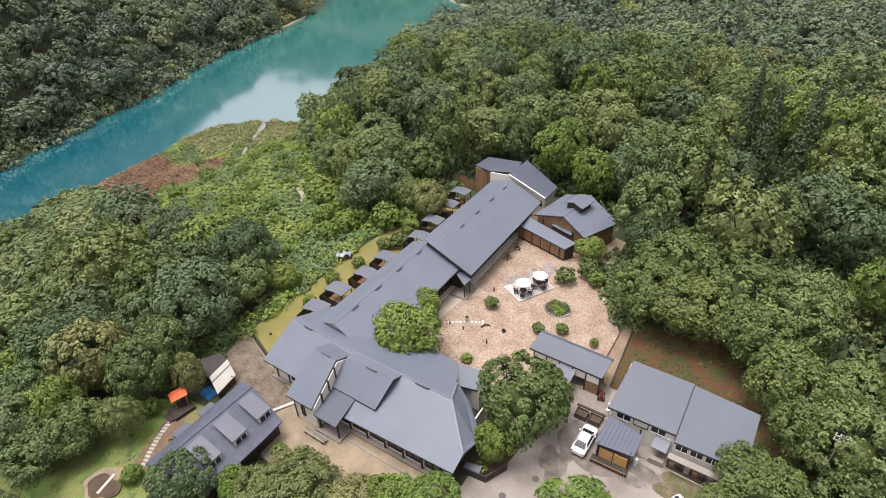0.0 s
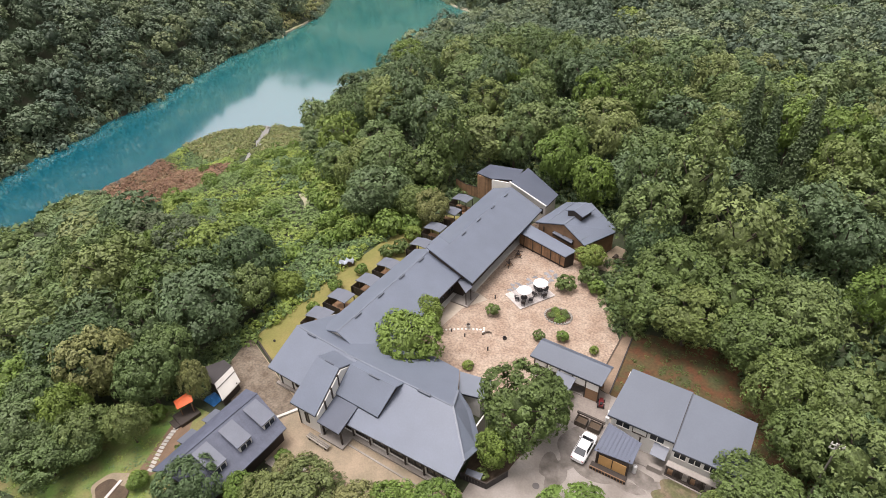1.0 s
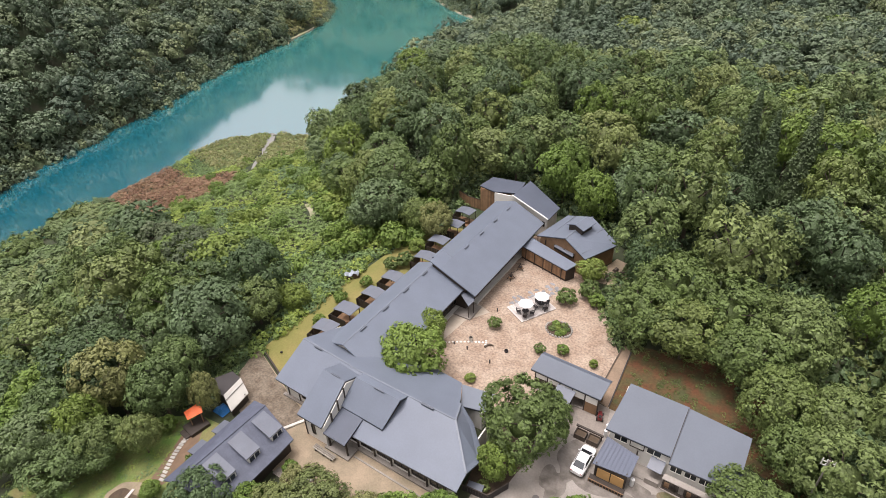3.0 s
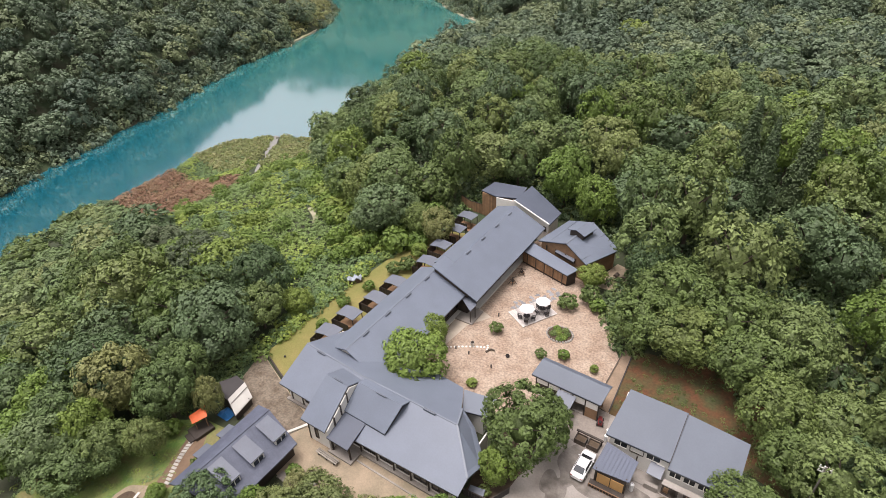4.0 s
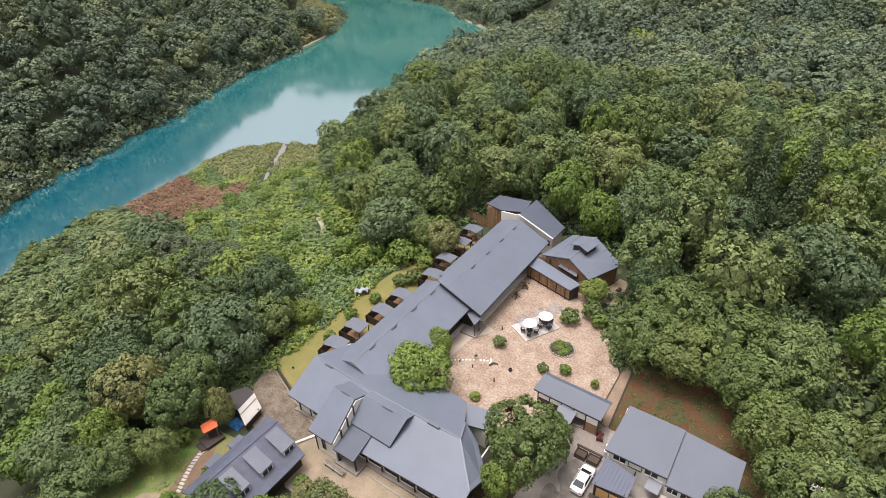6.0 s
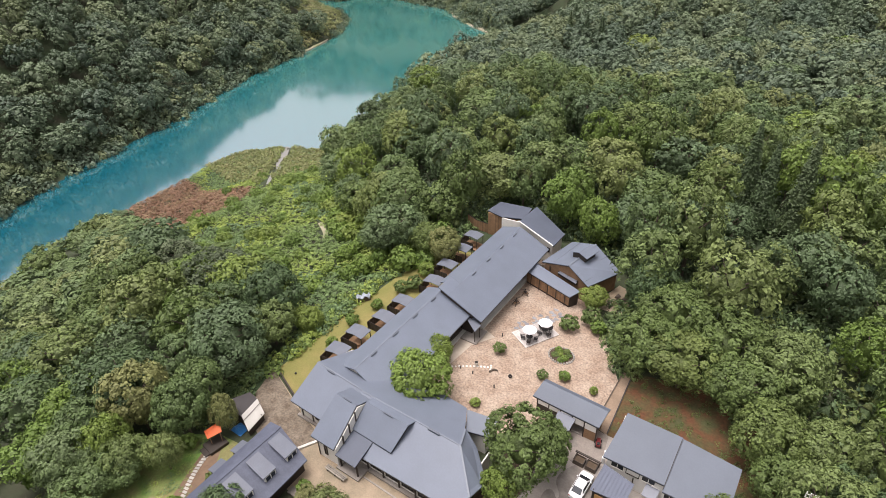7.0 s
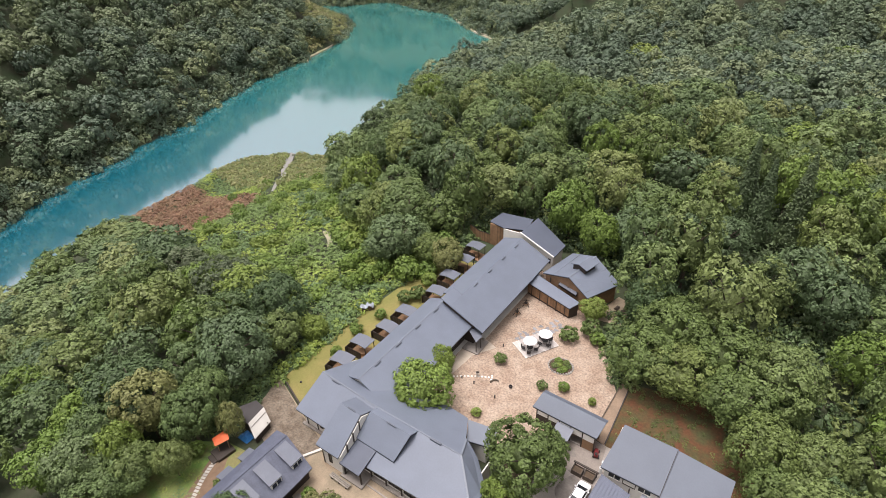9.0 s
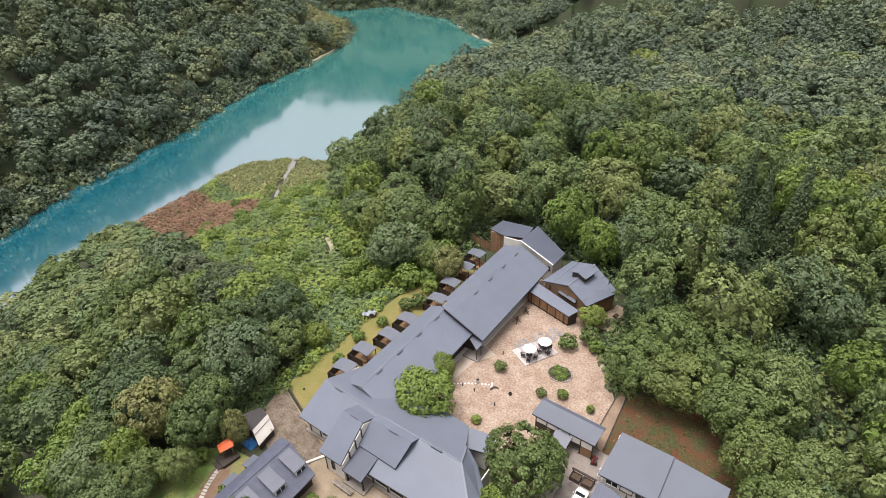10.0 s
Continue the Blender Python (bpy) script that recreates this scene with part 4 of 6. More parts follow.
def ridge_vents(parent, p, q, count, length=1.2, width=0.14, side=(0, 0)):
    """Flat ventilators along a ridge, beside its line."""
    p, q = Vector(p), Vector(q)
    d = (q - p).normalized()
    for i in range(count):
        c = p.lerp(q, (i + 0.5) / count) + Vector((side[0], side[1], 0))
        bar(parent, "ridge_vent", c - d * length / 2, c + d * length / 2, width, 0.14, VENT, "dark flat ridge ventilator")


def siding(parent, p, q, z0, z1, mat, step=0.32, out=0.03):
    """Upright boards side by side along a wall from p to q, each an object of its own."""
    p, q = Vector((*p, 0)), Vector((*q, 0))
    n = max(1, round((q - p).length / step))
    d = (q - p) / n
    side = Vector((d.y, -d.x, 0)).normalized() * out
    me = None
    for i in range(n):
        if me is None:
            first = part("board", extruded([(0, 0, z0), d * 0.95 + Vector((0, 0, z0)), d * 0.95 + Vector((0, 0, z1)), (0, 0, z1)], side), mat, parent)
            first.location = p
            me = first.data
        else:
            shared("board", me, parent, Matrix.Translation(p + d * i))


# the long guest wing, its southern part
wing = thing("south_wing", (0, 0, 0), 0, "long low guest wing with a slate-grey metal gable roof", "house")
roof_plane(wing, [(-35.7, 35.6, 3.75), (-35.7, 56.2, 3.75), (-41.2, 56.6, 6.2), (-41.2, 35.9, 6.2)])
roof_plane(wing, [(-41.2, 35.9, 6.2), (-41.2, 56.6, 6.2), (-44.7, 57.2, 4.65), (-44.7, 36.4, 4.65)])
bar(wing, "ridge_cap", (-41.2, 35.85, 6.23), (-41.2, 56.6, 6.23), 0.16, 0.06, RIDGE)
ridge_vents(wing, (-41.1, 37.2, 6.3), (-41.1, 55.8, 6.3), 4, side=(0.22, 0))
walls(wing, -44.0, -37.1, 36.5, 56.5, 3.9, (PALE, DARKWOOD, PALE, DARKWOOD))
part("gable", extruded([(-43.9, 36.3, 4.4), (-37.2, 36.3, 4.0), (-41.2, 36.3, 5.95)], (0, 0.12, 0)), PALE, wing)
part("plinth", boxed(-37.12, -36.45, 40.5, 56.4, 0.0, 0.32), PALE, wing)
for i in range(5):
    window(wing, (-37.05, 44.4 + 2.4 * i, 0.9), (0, 1, 0), 1.6, 1.5)

# its northern, higher part, with a raised strip of roof at the front
north = thing("north_wing", (0, 0, 0), 0, "long guest wing with a wide slate-grey metal roof", "house")
roof_plane(north, [(-33.55, 55.3, 3.65), (-33.55, 79.0, 3.65), (-39.5, 79.2, 6.4), (-39.5, 55.3, 6.4)])
roof_plane(north, [(-39.5, 58.9, 6.4), (-39.5, 79.2, 6.4), (-43.9, 80.6, 4.45), (-43.9, 59.6, 4.45)])
roof_plane(north, [(-39.5, 55.3, 6.41), (-39.5, 58.8, 6.41), (-41.2, 58.8, 7.2), (-41.2, 55.3, 7.2)], fascia=False)
part("raised_gable", extruded([(-41.0, 58.6, 4.0), (-41.0, 55.6, 4.0), (-41.0, 55.6, 6.95), (-41.0, 58.6, 6.95)], (0.15, 0, 0)), DARKWOOD, north)
ridge_vents(north, (-39.3, 60.0, 6.45), (-39.3, 78.6, 6.45), 4, side=(0.2, 0))
walls(north, -43.2, -35.4, 55.7, 79.0, 3.75, (DARKWOOD, DARKWOOD, PALE, DARKWOOD))
part("front_gable", extruded([(-40.9, 55.62, 3.7), (-35.4, 55.62, 3.7), (-35.4, 55.62, 4.2), (-40.9, 55.62, 6.8)], (0, 0.12, 0)), DARKWOOD, north)
part("plinth", boxed(-35.4, -34.5, 57.6, 78.5, 0.0, 0.35), PALE, north)
for i in range(6):
    window(north, (-35.38, 58.8 + 3.1 * i, 1.0), (0, 1, 0), 1.8, 1.6)
ROOF_SHED = material("grey_canopy_metal", (0.135, 0.150, 0.182), 0.45, vary=0.06, bump=0)
canopy = thing("entrance_canopy", (0, 0, 0), 0, "small grey canopy on dark posts over a side entrance", "canopy")
part("roof", slabbed([(-36.1, 55.2, 3.35), (-33.7, 53.7, 2.9), (-33.6, 55.3, 2.95), (-35.8, 57.4, 3.35)], 0.12), ROOF_SHED, canopy)
for x, y in ((-34.0, 54.2), (-33.95, 55.5)):
    part("post", cyl(bmesh.new(), (x, y, 0), (x, y, 2.8), 0.07), DARKWOOD, canopy)
part("step", boxed(-36.7, -33.6, 53.9, 57.3, 0, 0.3), CONCRETE, canopy, "pale concrete doorstep")

# the block at the far end of the wing
# darkened slate sheet: tree shade on the end block is put into the colour
ROOF_DARK_SHADED = material("dark_shaded_slate_sheet", (0.088, 0.102, 0.134), 0.5, vary=0.08, scale=0.4, fine=6, bump=0.05, spec=0.35)
block = thing("bath_block", (0, 0, 0), 0, "end block with cedar walls and two grey roofs", "house")
roof_plane(block, [(-49.0, 83.6, 5.1), (-45.3, 82.6, 5.2), (-40.8, 83.4, 5.6), (-41.5, 88.0, 5.6), (-48.5, 88.0, 5.1)], mat=ROOF_DARK_SHADED)
roof_plane(block, [(-40.8, 81.2, 6.2), (-33.0, 79.6, 4.2), (-32.9, 84.4, 4.2), (-40.67, 88.31, 6.03)], mat=ROOF_DARK_SHADED)
walls(block, -48.6, -41.0, 83.2, 88, 4.9, (CEDAR, CEDAR, CEDAR, CEDAR))
siding(block, (-48.6, 83.2), (-45.2, 83.2), 0.2, 4.85, CEDAR)
part("wall", extruded([(-45.2, 82.5, 0), (-40.4, 81.3, 0), (-40.4, 81.3, 5.95), (-45.2, 82.5, 5.0)], (0.05, 0.2, 0)), WHITE, block, "white plaster gable wall")
part("wall", extruded([(-40.4, 81.3, 0), (-33.4, 79.9, 0), (-33.4, 79.9, 4.1), (-40.4, 81.3, 6.0)], (0.05, 0.2, 0)), WHITE, block)
part("wall", extruded([(-33.3, 79.9, 0), (-33.3, 84.2, 0), (-33.3, 84.2, 4.0), (-33.3, 79.9, 4.0)], (-0.15, 0, 0)), PALE, block)
bar(block, "verge", (-40.9, 81.15, 6.32), (-33.1, 79.55, 4.32), 0.22, 0.2, WHITE, "white metal verge strip")
window(block, (-34.3, 80.0, 2.4), (1, -0.2, 0), 0.5, 0.9)

screen = thing("cedar_screen", (0, 0, 0), 0, "weathered cedar board fence screening the end block", "fence")
for ax, ay, bx, by in ((-54.2, 84.6, -51.4, 83.4), (-51.4, 83.4, -48.7, 83.3)):
    siding(screen, (ax, ay), (bx, by), 0.1, 2.2, CEDAR, step=0.25)
    bar(screen, "rail", (ax, ay, 2.3), (bx, by, 2.3), 0.12, 0.08, DARKWOOD)
for x, y in ((-54.2, 84.6), (-51.4, 83.45), (-48.75, 83.35)):
    part("post", boxed(x - 0.06, x + 0.06, y, y + 0.12, 0, 2.28), DARKWOOD, screen)

# the cedar bath house
bath = thing("bath_house", (0, 0, 0), 0, "cedar bath house with a steep grey metal roof", "house")
roof_plane(bath, [(-32.8, 74.6, 3.8), (-27.4, 73.1, 5.75), (-26.0, 81.6, 5.75), (-30.8, 83.0, 4.0)])
roof_plane(bath, [(-27.4, 73.1, 5.75), (-23.4, 72.0, 3.7), (-20.3, 78.6, 3.7), (-26.0, 81.6, 5.75)])
for a, b in (((-24.3, 72.3, 4.25), (-21.6, 79.6, 4.3)), ((-25.6, 72.7, 4.9), (-23.5, 80.4, 4.95)), ((-30.6, 74.1, 4.62), (-29.2, 82.3, 4.72))):
    bar(bath, "roof_rib", a, b, 0.08, 0.08, RIDGE)
bar(bath, "ridge_cap", (-27.4, 73.05, 5.82), (-26.0, 81.6, 5.82), 0.26, 0.07, RIDGE)
part("wall", extruded([(-32.2, 74.7, 0), (-23.8, 72.5, 0), (-23.8, 72.5, 3.65), (-27.4, 73.45, 5.5), (-32.2, 74.7, 3.7)], (0.06, 0.2, 0)), CEDAR, bath, "warm cedar board gable")
part("wall", extruded([(-23.8, 72.5, 0), (-20.9, 78.6, 0), (-20.9, 78.6, 3.4), (-23.8, 72.5, 3.4)], (-0.15, 0.05, 0)), CEDAR, bath)
part("wall", extruded([(-32.2, 74.7, 0), (-30.4, 82.8, 0), (-30.4, 82.8, 3.7), (-32.2, 74.7, 3.7)], (0.15, 0, 0)), CEDAR, bath)
part("wall", extruded([(-30.4, 82.8, 0), (-20.9, 78.6, 0), (-20.9, 78.6, 3.3), (-30.4, 82.8, 3.3)], (0, -0.15, 0)), CEDAR, bath)
for i in range(4):
    s = 0.12 + i * 0.22
    bar(bath, "beam", (-32.2 + 8.4 * s, 74.55 - 2.2 * s, 3.6), (-32.2 + 8.4 * s + 0.15, 74.5 - 2.2 * s, 3.6), 0.1, 0.9, DARKWOOD)
part("cupola", extruded([(-28.1, 76.5, 5.0), (-25.7, 75.9, 5.0), (-25.7, 75.9, 6.35), (-26.9, 76.2, 6.75), (-28.1, 76.5, 6.35)], (0.7, 2.8, 0)), DARKWOOD, bath)
cup = part("cupola_roof", slabbed([(-28.5, 76.3, 6.4), (-26.95, 75.9, 6.95), (-26.15, 79.3, 6.95), (-27.7, 79.7, 6.4)], 0.1), ROOF, bath)
part("cupola_roof", slabbed([(-26.95, 75.9, 6.95), (-25.3, 75.5, 6.4), (-24.5, 78.9, 6.4), (-26.15, 79.3, 6.95)], 0.1), ROOF, bath)
lean = thing("changing_room", (0, 0, 0), 0, "low cedar changing room with a lean-to grey roof", "annex")
roof_plane(lean, [(-34.7, 72.1, 2.75), (-25.3, 69.3, 2.55), (-24.3, 71.2, 2.9), (-33.9, 74.6, 3.1)])
part("wall", extruded([(-34.4, 72.35, 0.5), (-25.5, 69.75, 0.5), (-25.5, 69.75, 2.5), (-34.4, 72.35, 2.6)], (0.04, 0.15, 0)), CEDAR, lean)
siding(lean, (-34.4, 72.32), (-25.5, 69.72), 0.45, 2.5, CEDAR)
part("plinth", extruded([(-34.4, 72.4, 0), (-25.5, 69.8, 0), (-25.5, 69.8, 0.45), (-34.4, 72.4, 0.45)], (0.03, 0.3, 0)), DARKWOOD, lean)
part("wall", extruded([(-25.5, 69.75, 0), (-24.6, 71.3, 0), (-24.6, 71.3, 2.6), (-25.5, 69.75, 2.45)], (-0.12, 0.05, 0)), DARKWOOD, lean)
for i in range(5):
    s = (i + 0.5) / 5
    bar(lean, "post", (-34.4 + 8.9 * s, 72.25 - 2.6 * s, 2.5), (-34.4 + 8.9 * s + 0.12, 72.22 - 2.6 * s, 2.5), 0.1, 2.45, DARKWOOD)
part("skylight_roof", slabbed([(-29.3, 73.45, 3.45), (-25.6, 72.35, 3.25), (-25.5, 73.2, 3.5), (-28.9, 74.4, 3.7)], 0.1), ROOF_SHED, lean)
part("skylight_wall", extruded([(-29.1, 73.6, 2.9), (-25.7, 72.55, 2.7), (-25.7, 72.55, 3.15), (-29.1, 73.6, 3.4)], (0.1, 0.4, 0)), DARKWOOD, lean)

# the main house
main = thing("main_house", (0, 0, 0), 0, "large main house with stepped slate-grey metal roofs", "house")
roof_plane(main, [(-47.0, 29.35, 3.0), (-38.0, 29.1, 3.0), (-38.0, 33.9, 5.9), (-46.4, 34.4, 6.0)])
roof_plane(main, [(-38.0, 27.75, 2.85), (-19.85, 28.1, 3.05), (-19.72, 29.78, 3.98), (-23.3, 33.6, 6.0), (-38.0, 33.7, 6.0)])
roof_plane(main, [(-46.4, 34.4, 6.0), (-38.0, 33.9, 5.95), (-23.3, 33.6, 6.0), (-25.0, 37.4, 4.45), (-26.7, 40.4, 3.4), (-30.8, 40.9, 3.2), (-45.8, 41.2, 3.3)])
roof_plane(main, [(-23.3, 33.6, 6.0), (-19.74, 29.82, 3.98), (-19.5, 32.2, 3.3), (-20.4, 33.8, 3.35), (-22.4, 35.8, 3.7), (-24.6, 36.8, 4.75)])
roof_plane(main, [(-26.6, 40.3, 3.3), (-24.9, 37.3, 3.5), (-22.2, 38.2, 3.2), (-22.6, 41.3, 2.9)], mat=RIDGE)
bar(main, "ridge_cap", (-38.0, 33.72, 6.06), (-23.3, 33.6, 6.05), 0.16, 0.06, RIDGE)
bar(main, "ridge_cap", (-46.4, 34.4, 6.03), (-38.0, 33.9, 5.98), 0.16, 0.06, RIDGE)
bar(main, "hip_cap", (-23.3, 33.6, 6.06), (-19.75, 29.83, 4.05), 0.2, 0.06, RIDGE)
bar(main, "hip_cap", (-23.3, 33.6, 6.08), (-24.5, 36.6, 4.9), 0.24, 0.1, RIDGE)
bar(main, "ridge_vent", (-27.6, 33.5, 6.16), (-26.0, 33.48, 6.16), 0.24, 0.24, VENT, "dark flat ridge ventilator")
bar(main, "ridge_vent", (-44.2, 34.0, 6.1), (-42.9, 33.95, 6.1), 0.14, 0.16, VENT, "dark flat ridge ventilator")
part("wall", boxed(-46.2, -38.0, 30.0, 30.15, 0, 3.3), WHITE, main)
part("wall", extruded([(-46.2, 30.15, 0), (-46.2, 40.5, 0), (-46.2, 40.5, 3.4), (-46.2, 34.4, 5.8), (-46.2, 30.15, 3.3)], (0.15, 0, 0)), WHITE, main)
part("wall", boxed(-36.4, -21.2, 28.7, 28.85, 0, 3.2), WHITE, main)
part("wall", boxed(-21.2, -21.05, 28.85, 36.4, 0, 3.2), WHITE, main)
part("wall", boxed(-46.05, -26.8, 40.2, 40.35, 0, 3.2), WHITE, main)
part("wall", boxed(-24.9, -22.6, 38.0, 40.6, 0, 3.0), WHITE, main)
part("plinth", boxed(-36.4, -21.0, 28.2, 28.7, 0, 0.35), CONCRETE, main)
part("plinth", boxed(-46.6, -39.8, 29.6, 30.0, 0, 0.3), CONCRETE, main)
for i in range(7):
    bar(main, "post", (-35.6 + 2.35 * i, 28.5, 2.9), (-35.45 + 2.35 * i, 28.5, 2.9), 0.14, 2.9, DARKWOOD)
    if i < 6:
        window(main, (-35.2 + 2.35 * i, 28.68, 0.9), (1, 0, 0), 1.7, 1.5)
for i in range(4):
    bar(main, "post", (-45.8 + 1.9 * i, 29.95, 3.2), (-45.68 + 1.9 * i, 29.95, 3.2), 0.12, 3.2, DARKWOOD)
for x in (-43.3, -41.6):
    window(main, (x, 29.98, 1.2), (1, 0, 0), 0.5, 1.3, bars=0)
# the two raised gables and the porch on its front
roof_plane(main, [(-40.2, 26.5, 3.6), (-36.45, 26.5, 3.6), (-36.3, 30.95, 7.0), (-39.7, 31.1, 7.0)])
roof_plane(main, [(-39.7, 31.1, 7.0), (-36.3, 30.95, 7.0), (-36.2, 33.2, 5.95), (-39.5, 33.5, 5.95)])
bar(main, "ridge_vent", (-38.4, 31.05, 7.12), (-37.1, 31.0, 7.12), 0.14, 0.16, VENT, "dark flat ridge ventilator")
part("gable", extruded([(-36.3, 26.75, 0), (-36.2, 29.9, 0), (-36.15, 32.9, 5.0), (-36.15, 32.9, 5.8), (-36.15, 31.0, 6.72), (-36.3, 26.75, 3.5)], (-0.15, 0, 0)), WHITE, main, "white plaster gable between dark timbers")
for y, z in ((28.0, 4.65), (29.2, 5.55), (30.4, 6.45)):
    part("post", boxed(-36.3, -36.12, y - 0.08, y + 0.08, z - 1.6, z), DARKWOOD, main)
part("wall", boxed(-39.7, -36.6, 26.95, 27.1, 0, 3.6), WHITE, main)
part("wall", boxed(-39.7, -39.55, 27.1, 30.0, 0, 3.9), WHITE, main)
window(main, (-38.6, 26.93, 1.0), (1, 0, 0), 0.45, 1.5, bars=0)
for x in (-39.7, -36.62):
    part("post", boxed(x, x + 0.14, 26.88, 26.95, 0, 3.6), DARKWOOD, main)
roof_plane(main, [(-36.4, 29.7, 4.2), (-30.2, 29.55, 4.2), (-29.6, 32.3, 6.5), (-36.0, 32.4, 6.5)])
roof_plane(main, [(-36.0, 32.4, 6.5), (-29.6, 32.3, 6.5), (-29.5, 33.6, 6.0), (-36.0, 33.7, 6.0)])
bar(main, "ridge_vent", (-33.2, 32.25, 6.62), (-31.8, 32.22, 6.62), 0.14, 0.16, VENT, "dark flat ridge ventilator")
part("gable", extruded([(-30.2, 29.9, 3.6), (-29.9, 33.5, 5.5), (-29.9, 33.4, 5.9), (-29.95, 32.3, 6.3), (-30.2, 29.9, 4.1)], (-0.15, 0, 0)), DARKWOOD, main)
part("wall", boxed(-36.2, -30.3, 29.9, 30.05, 3.3, 4.2), DARKWOOD, main)
roof_plane(main, [(-36.4, 26.55, 2.75), (-33.2, 26.5, 2.75), (-33.0, 29.6, 4.0), (-36.4, 29.9, 4.0)], mat=ROOF_DARK_SHADED)
for x in (-36.1, -33.5):
    part("post", boxed(x - 0.08, x + 0.08, 26.9, 27.06, 0, 2.7), DARKWOOD, main)
part("porch_step", boxed(-36.6, -33.1, 26.5, 28.6, 0, 0.3), CONCRETE, main, "pale stone porch step")
bar(main, "edging", (-33.0, 27.4, 0.14), (-20.5, 27.2, 0.14), 0.18, 0.14, CONCRETE)

# the roofed gate
ROOF_STORE = material("blue_grey_sheet_metal", (0.106, 0.125, 0.158), 0.5, vary=0.08, scale=0.35, fine=6, bump=0.05, spec=0.32)
gate = thing("roofed_gate", (0, 0, 0), 0, "long roofed gate with white panels and a wooden door", "gate")
roof_plane(gate, [(-20.8, 47.1, 3.0), (-11.8, 46.75, 3.0), (-11.5, 48.9, 3.95), (-20.4, 49.3, 3.95)], mat=ROOF_STORE)
roof_plane(gate, [(-20.4, 49.3, 3.95), (-11.5, 48.9, 3.95), (-11.5, 49.8, 3.5), (-20.4, 50.2, 3.5)], mat=ROOF_STORE)
for i in range(6):
    x = -20.2 + 1.62 * i
    y = 47.12 - 0.039 * (x + 20.8)
    bar(gate, "post", (x, y + 0.06, 2.9), (x + 0.14, y + 0.06, 2.9), 0.14, 2.95, DARKWOOD)
    if i < 5:
        part("panel", boxed(x + 0.16, x + 1.6, y, y + 0.07, 1.7 if i > 2 else 2.0, 2.72), WHITE, gate, "white plaster panel under the eaves")
        if i != 3:
            part("door" if i == 4 else "panel", boxed(x + 0.16, x + 1.6, y, y + 0.08, 0.1, 1.69 if i > 2 else 1.99), CEDAR if i == 4 else DARKWOOD, gate, "warm brown plank door" if i == 4 else "")
part("sill", boxed(-20.3, -12.0, 46.9, 47.1, 0, 0.15), CONCRETE, gate)
roof_plane(gate, [(-17.2, 45.1, 2.1), (-14.9, 45.0, 2.1), (-14.8, 47.4, 2.6), (-17.1, 47.5, 2.6)], th=0.1, mat=ROOF_SHED)
for x in (-17.0, -15.1):
    part("post", boxed(x - 0.06, x + 0.06, 45.3, 45.42, 0, 2.1), DARKWOOD, gate)
part("wall", boxed(-20.2, -12.1, 49.2, 49.3, 0, 3.4), CEDAR, gate)

# the storehouse by the parking yard
store = thing("storehouse", (0, 0, 0), 0, "white storehouse with a broad slate-grey metal roof", "house")
roof_plane(store, [(-9.85, 42.75, 3.6), (-3.0, 42.75, 3.6), (-2.85, 48.2, 5.75), (-9.2, 48.3, 5.8)], mat=ROOF_STORE)
roof_plane(store, [(-3.05, 42.15, 3.25), (3.35, 42.2, 3.25), (3.4, 47.7, 5.38), (-2.9, 48.25, 5.55)], mat=ROOF_STORE)
# shadow line at the step between the roofs, built as a dark bar
bar(store, "verge", (-3.03, 42.3, 3.50), (-2.9, 48.0, 5.70), 0.06, 0.2, FASCIA, "dark strip for the shadow line at the roof step")
walls(store, -9.4, 3.0, 42.98, 48.0, 3.5, (WHITE, PALE, PALE, PALE))
part("gable", extruded([(2.95, 43.3, 3.4), (2.95, 47.4, 3.4), (2.95, 47.4, 5.0), (2.95, 43.3, 3.45)], (-0.15, 0, 0)), PALE, store)
part("gable", extruded([(-9.35, 43.3, 3.4), (-9.35, 48.0, 3.4), (-9.35, 48.0, 5.55), (-9.35, 43.3, 3.7)], (0.15, 0, 0)), PALE, store)
part("wall", boxed(-3.0, 3.0, 42.4, 42.55, 0, 3.3), WHITE, store)
for i in range(3):
    window(store, (-8.9 + 1.75 * i, 42.96, 2.45), (1, 0, 0), 1.45, 0.85, glass=i != 1, frame_mat=WHITE if i != 1 else DARKWOOD, bars=0 if i == 1 else 1)
for i in range(4):
    window(store, (-2.8 + 1.4 * i, 42.38, 2.05), (1, 0, 0), 1.15, 0.95, frame_mat=WHITE, bars=1)
window(store, (-4.2, 42.96, 1.6), (1, 0, 0), 0.8, 0.7, frame_mat=WHITE)
part("shelf_roof", slabbed([(-3.2, 41.25, 1.75), (1.7, 41.15, 1.75), (1.75, 41.75, 1.9), (-3.1, 41.85, 1.9)], 0.09), CONCRETE, store, "pale painted shelf roof over a stall")
for i in range(5):
    bar(store, "post", (-3.0 + 1.1 * i, 41.4, 1.68), (-2.9 + 1.1 * i, 41.4, 1.68), 0.1, 1.68, DARKWOOD)
bar(store, "rail", (-3.2, 40.9, 0.6), (2.4, 40.6, 0.6), 0.1, 0.1, CONCRETE)
part("stall_floor", boxed(-3.1, 2.0, 41.2, 42.38, 0, 0.25), DARKWOOD, store)
part("lean_roof", slabbed([(-4.9, 41.6, 1.9), (-3.4, 41.5, 1.9), (-3.3, 42.9, 2.3), (-4.8, 43.0, 2.3)], 0.08), ROOF_SHED, store)
part("counter", boxed(-4.8, -3.4, 41.1, 41.6, 0, 0.75), CONCRETE, store)
for i in range(7):
    part("crate", boxed(-2.9 + 0.72 * i, -2.4 + 0.72 * i, 41.5, 41.95, 0.25, 0.55 + 0.12 * (i % 3)), (CEDAR, DARKWOOD, CONCRETE)[i % 3], store)
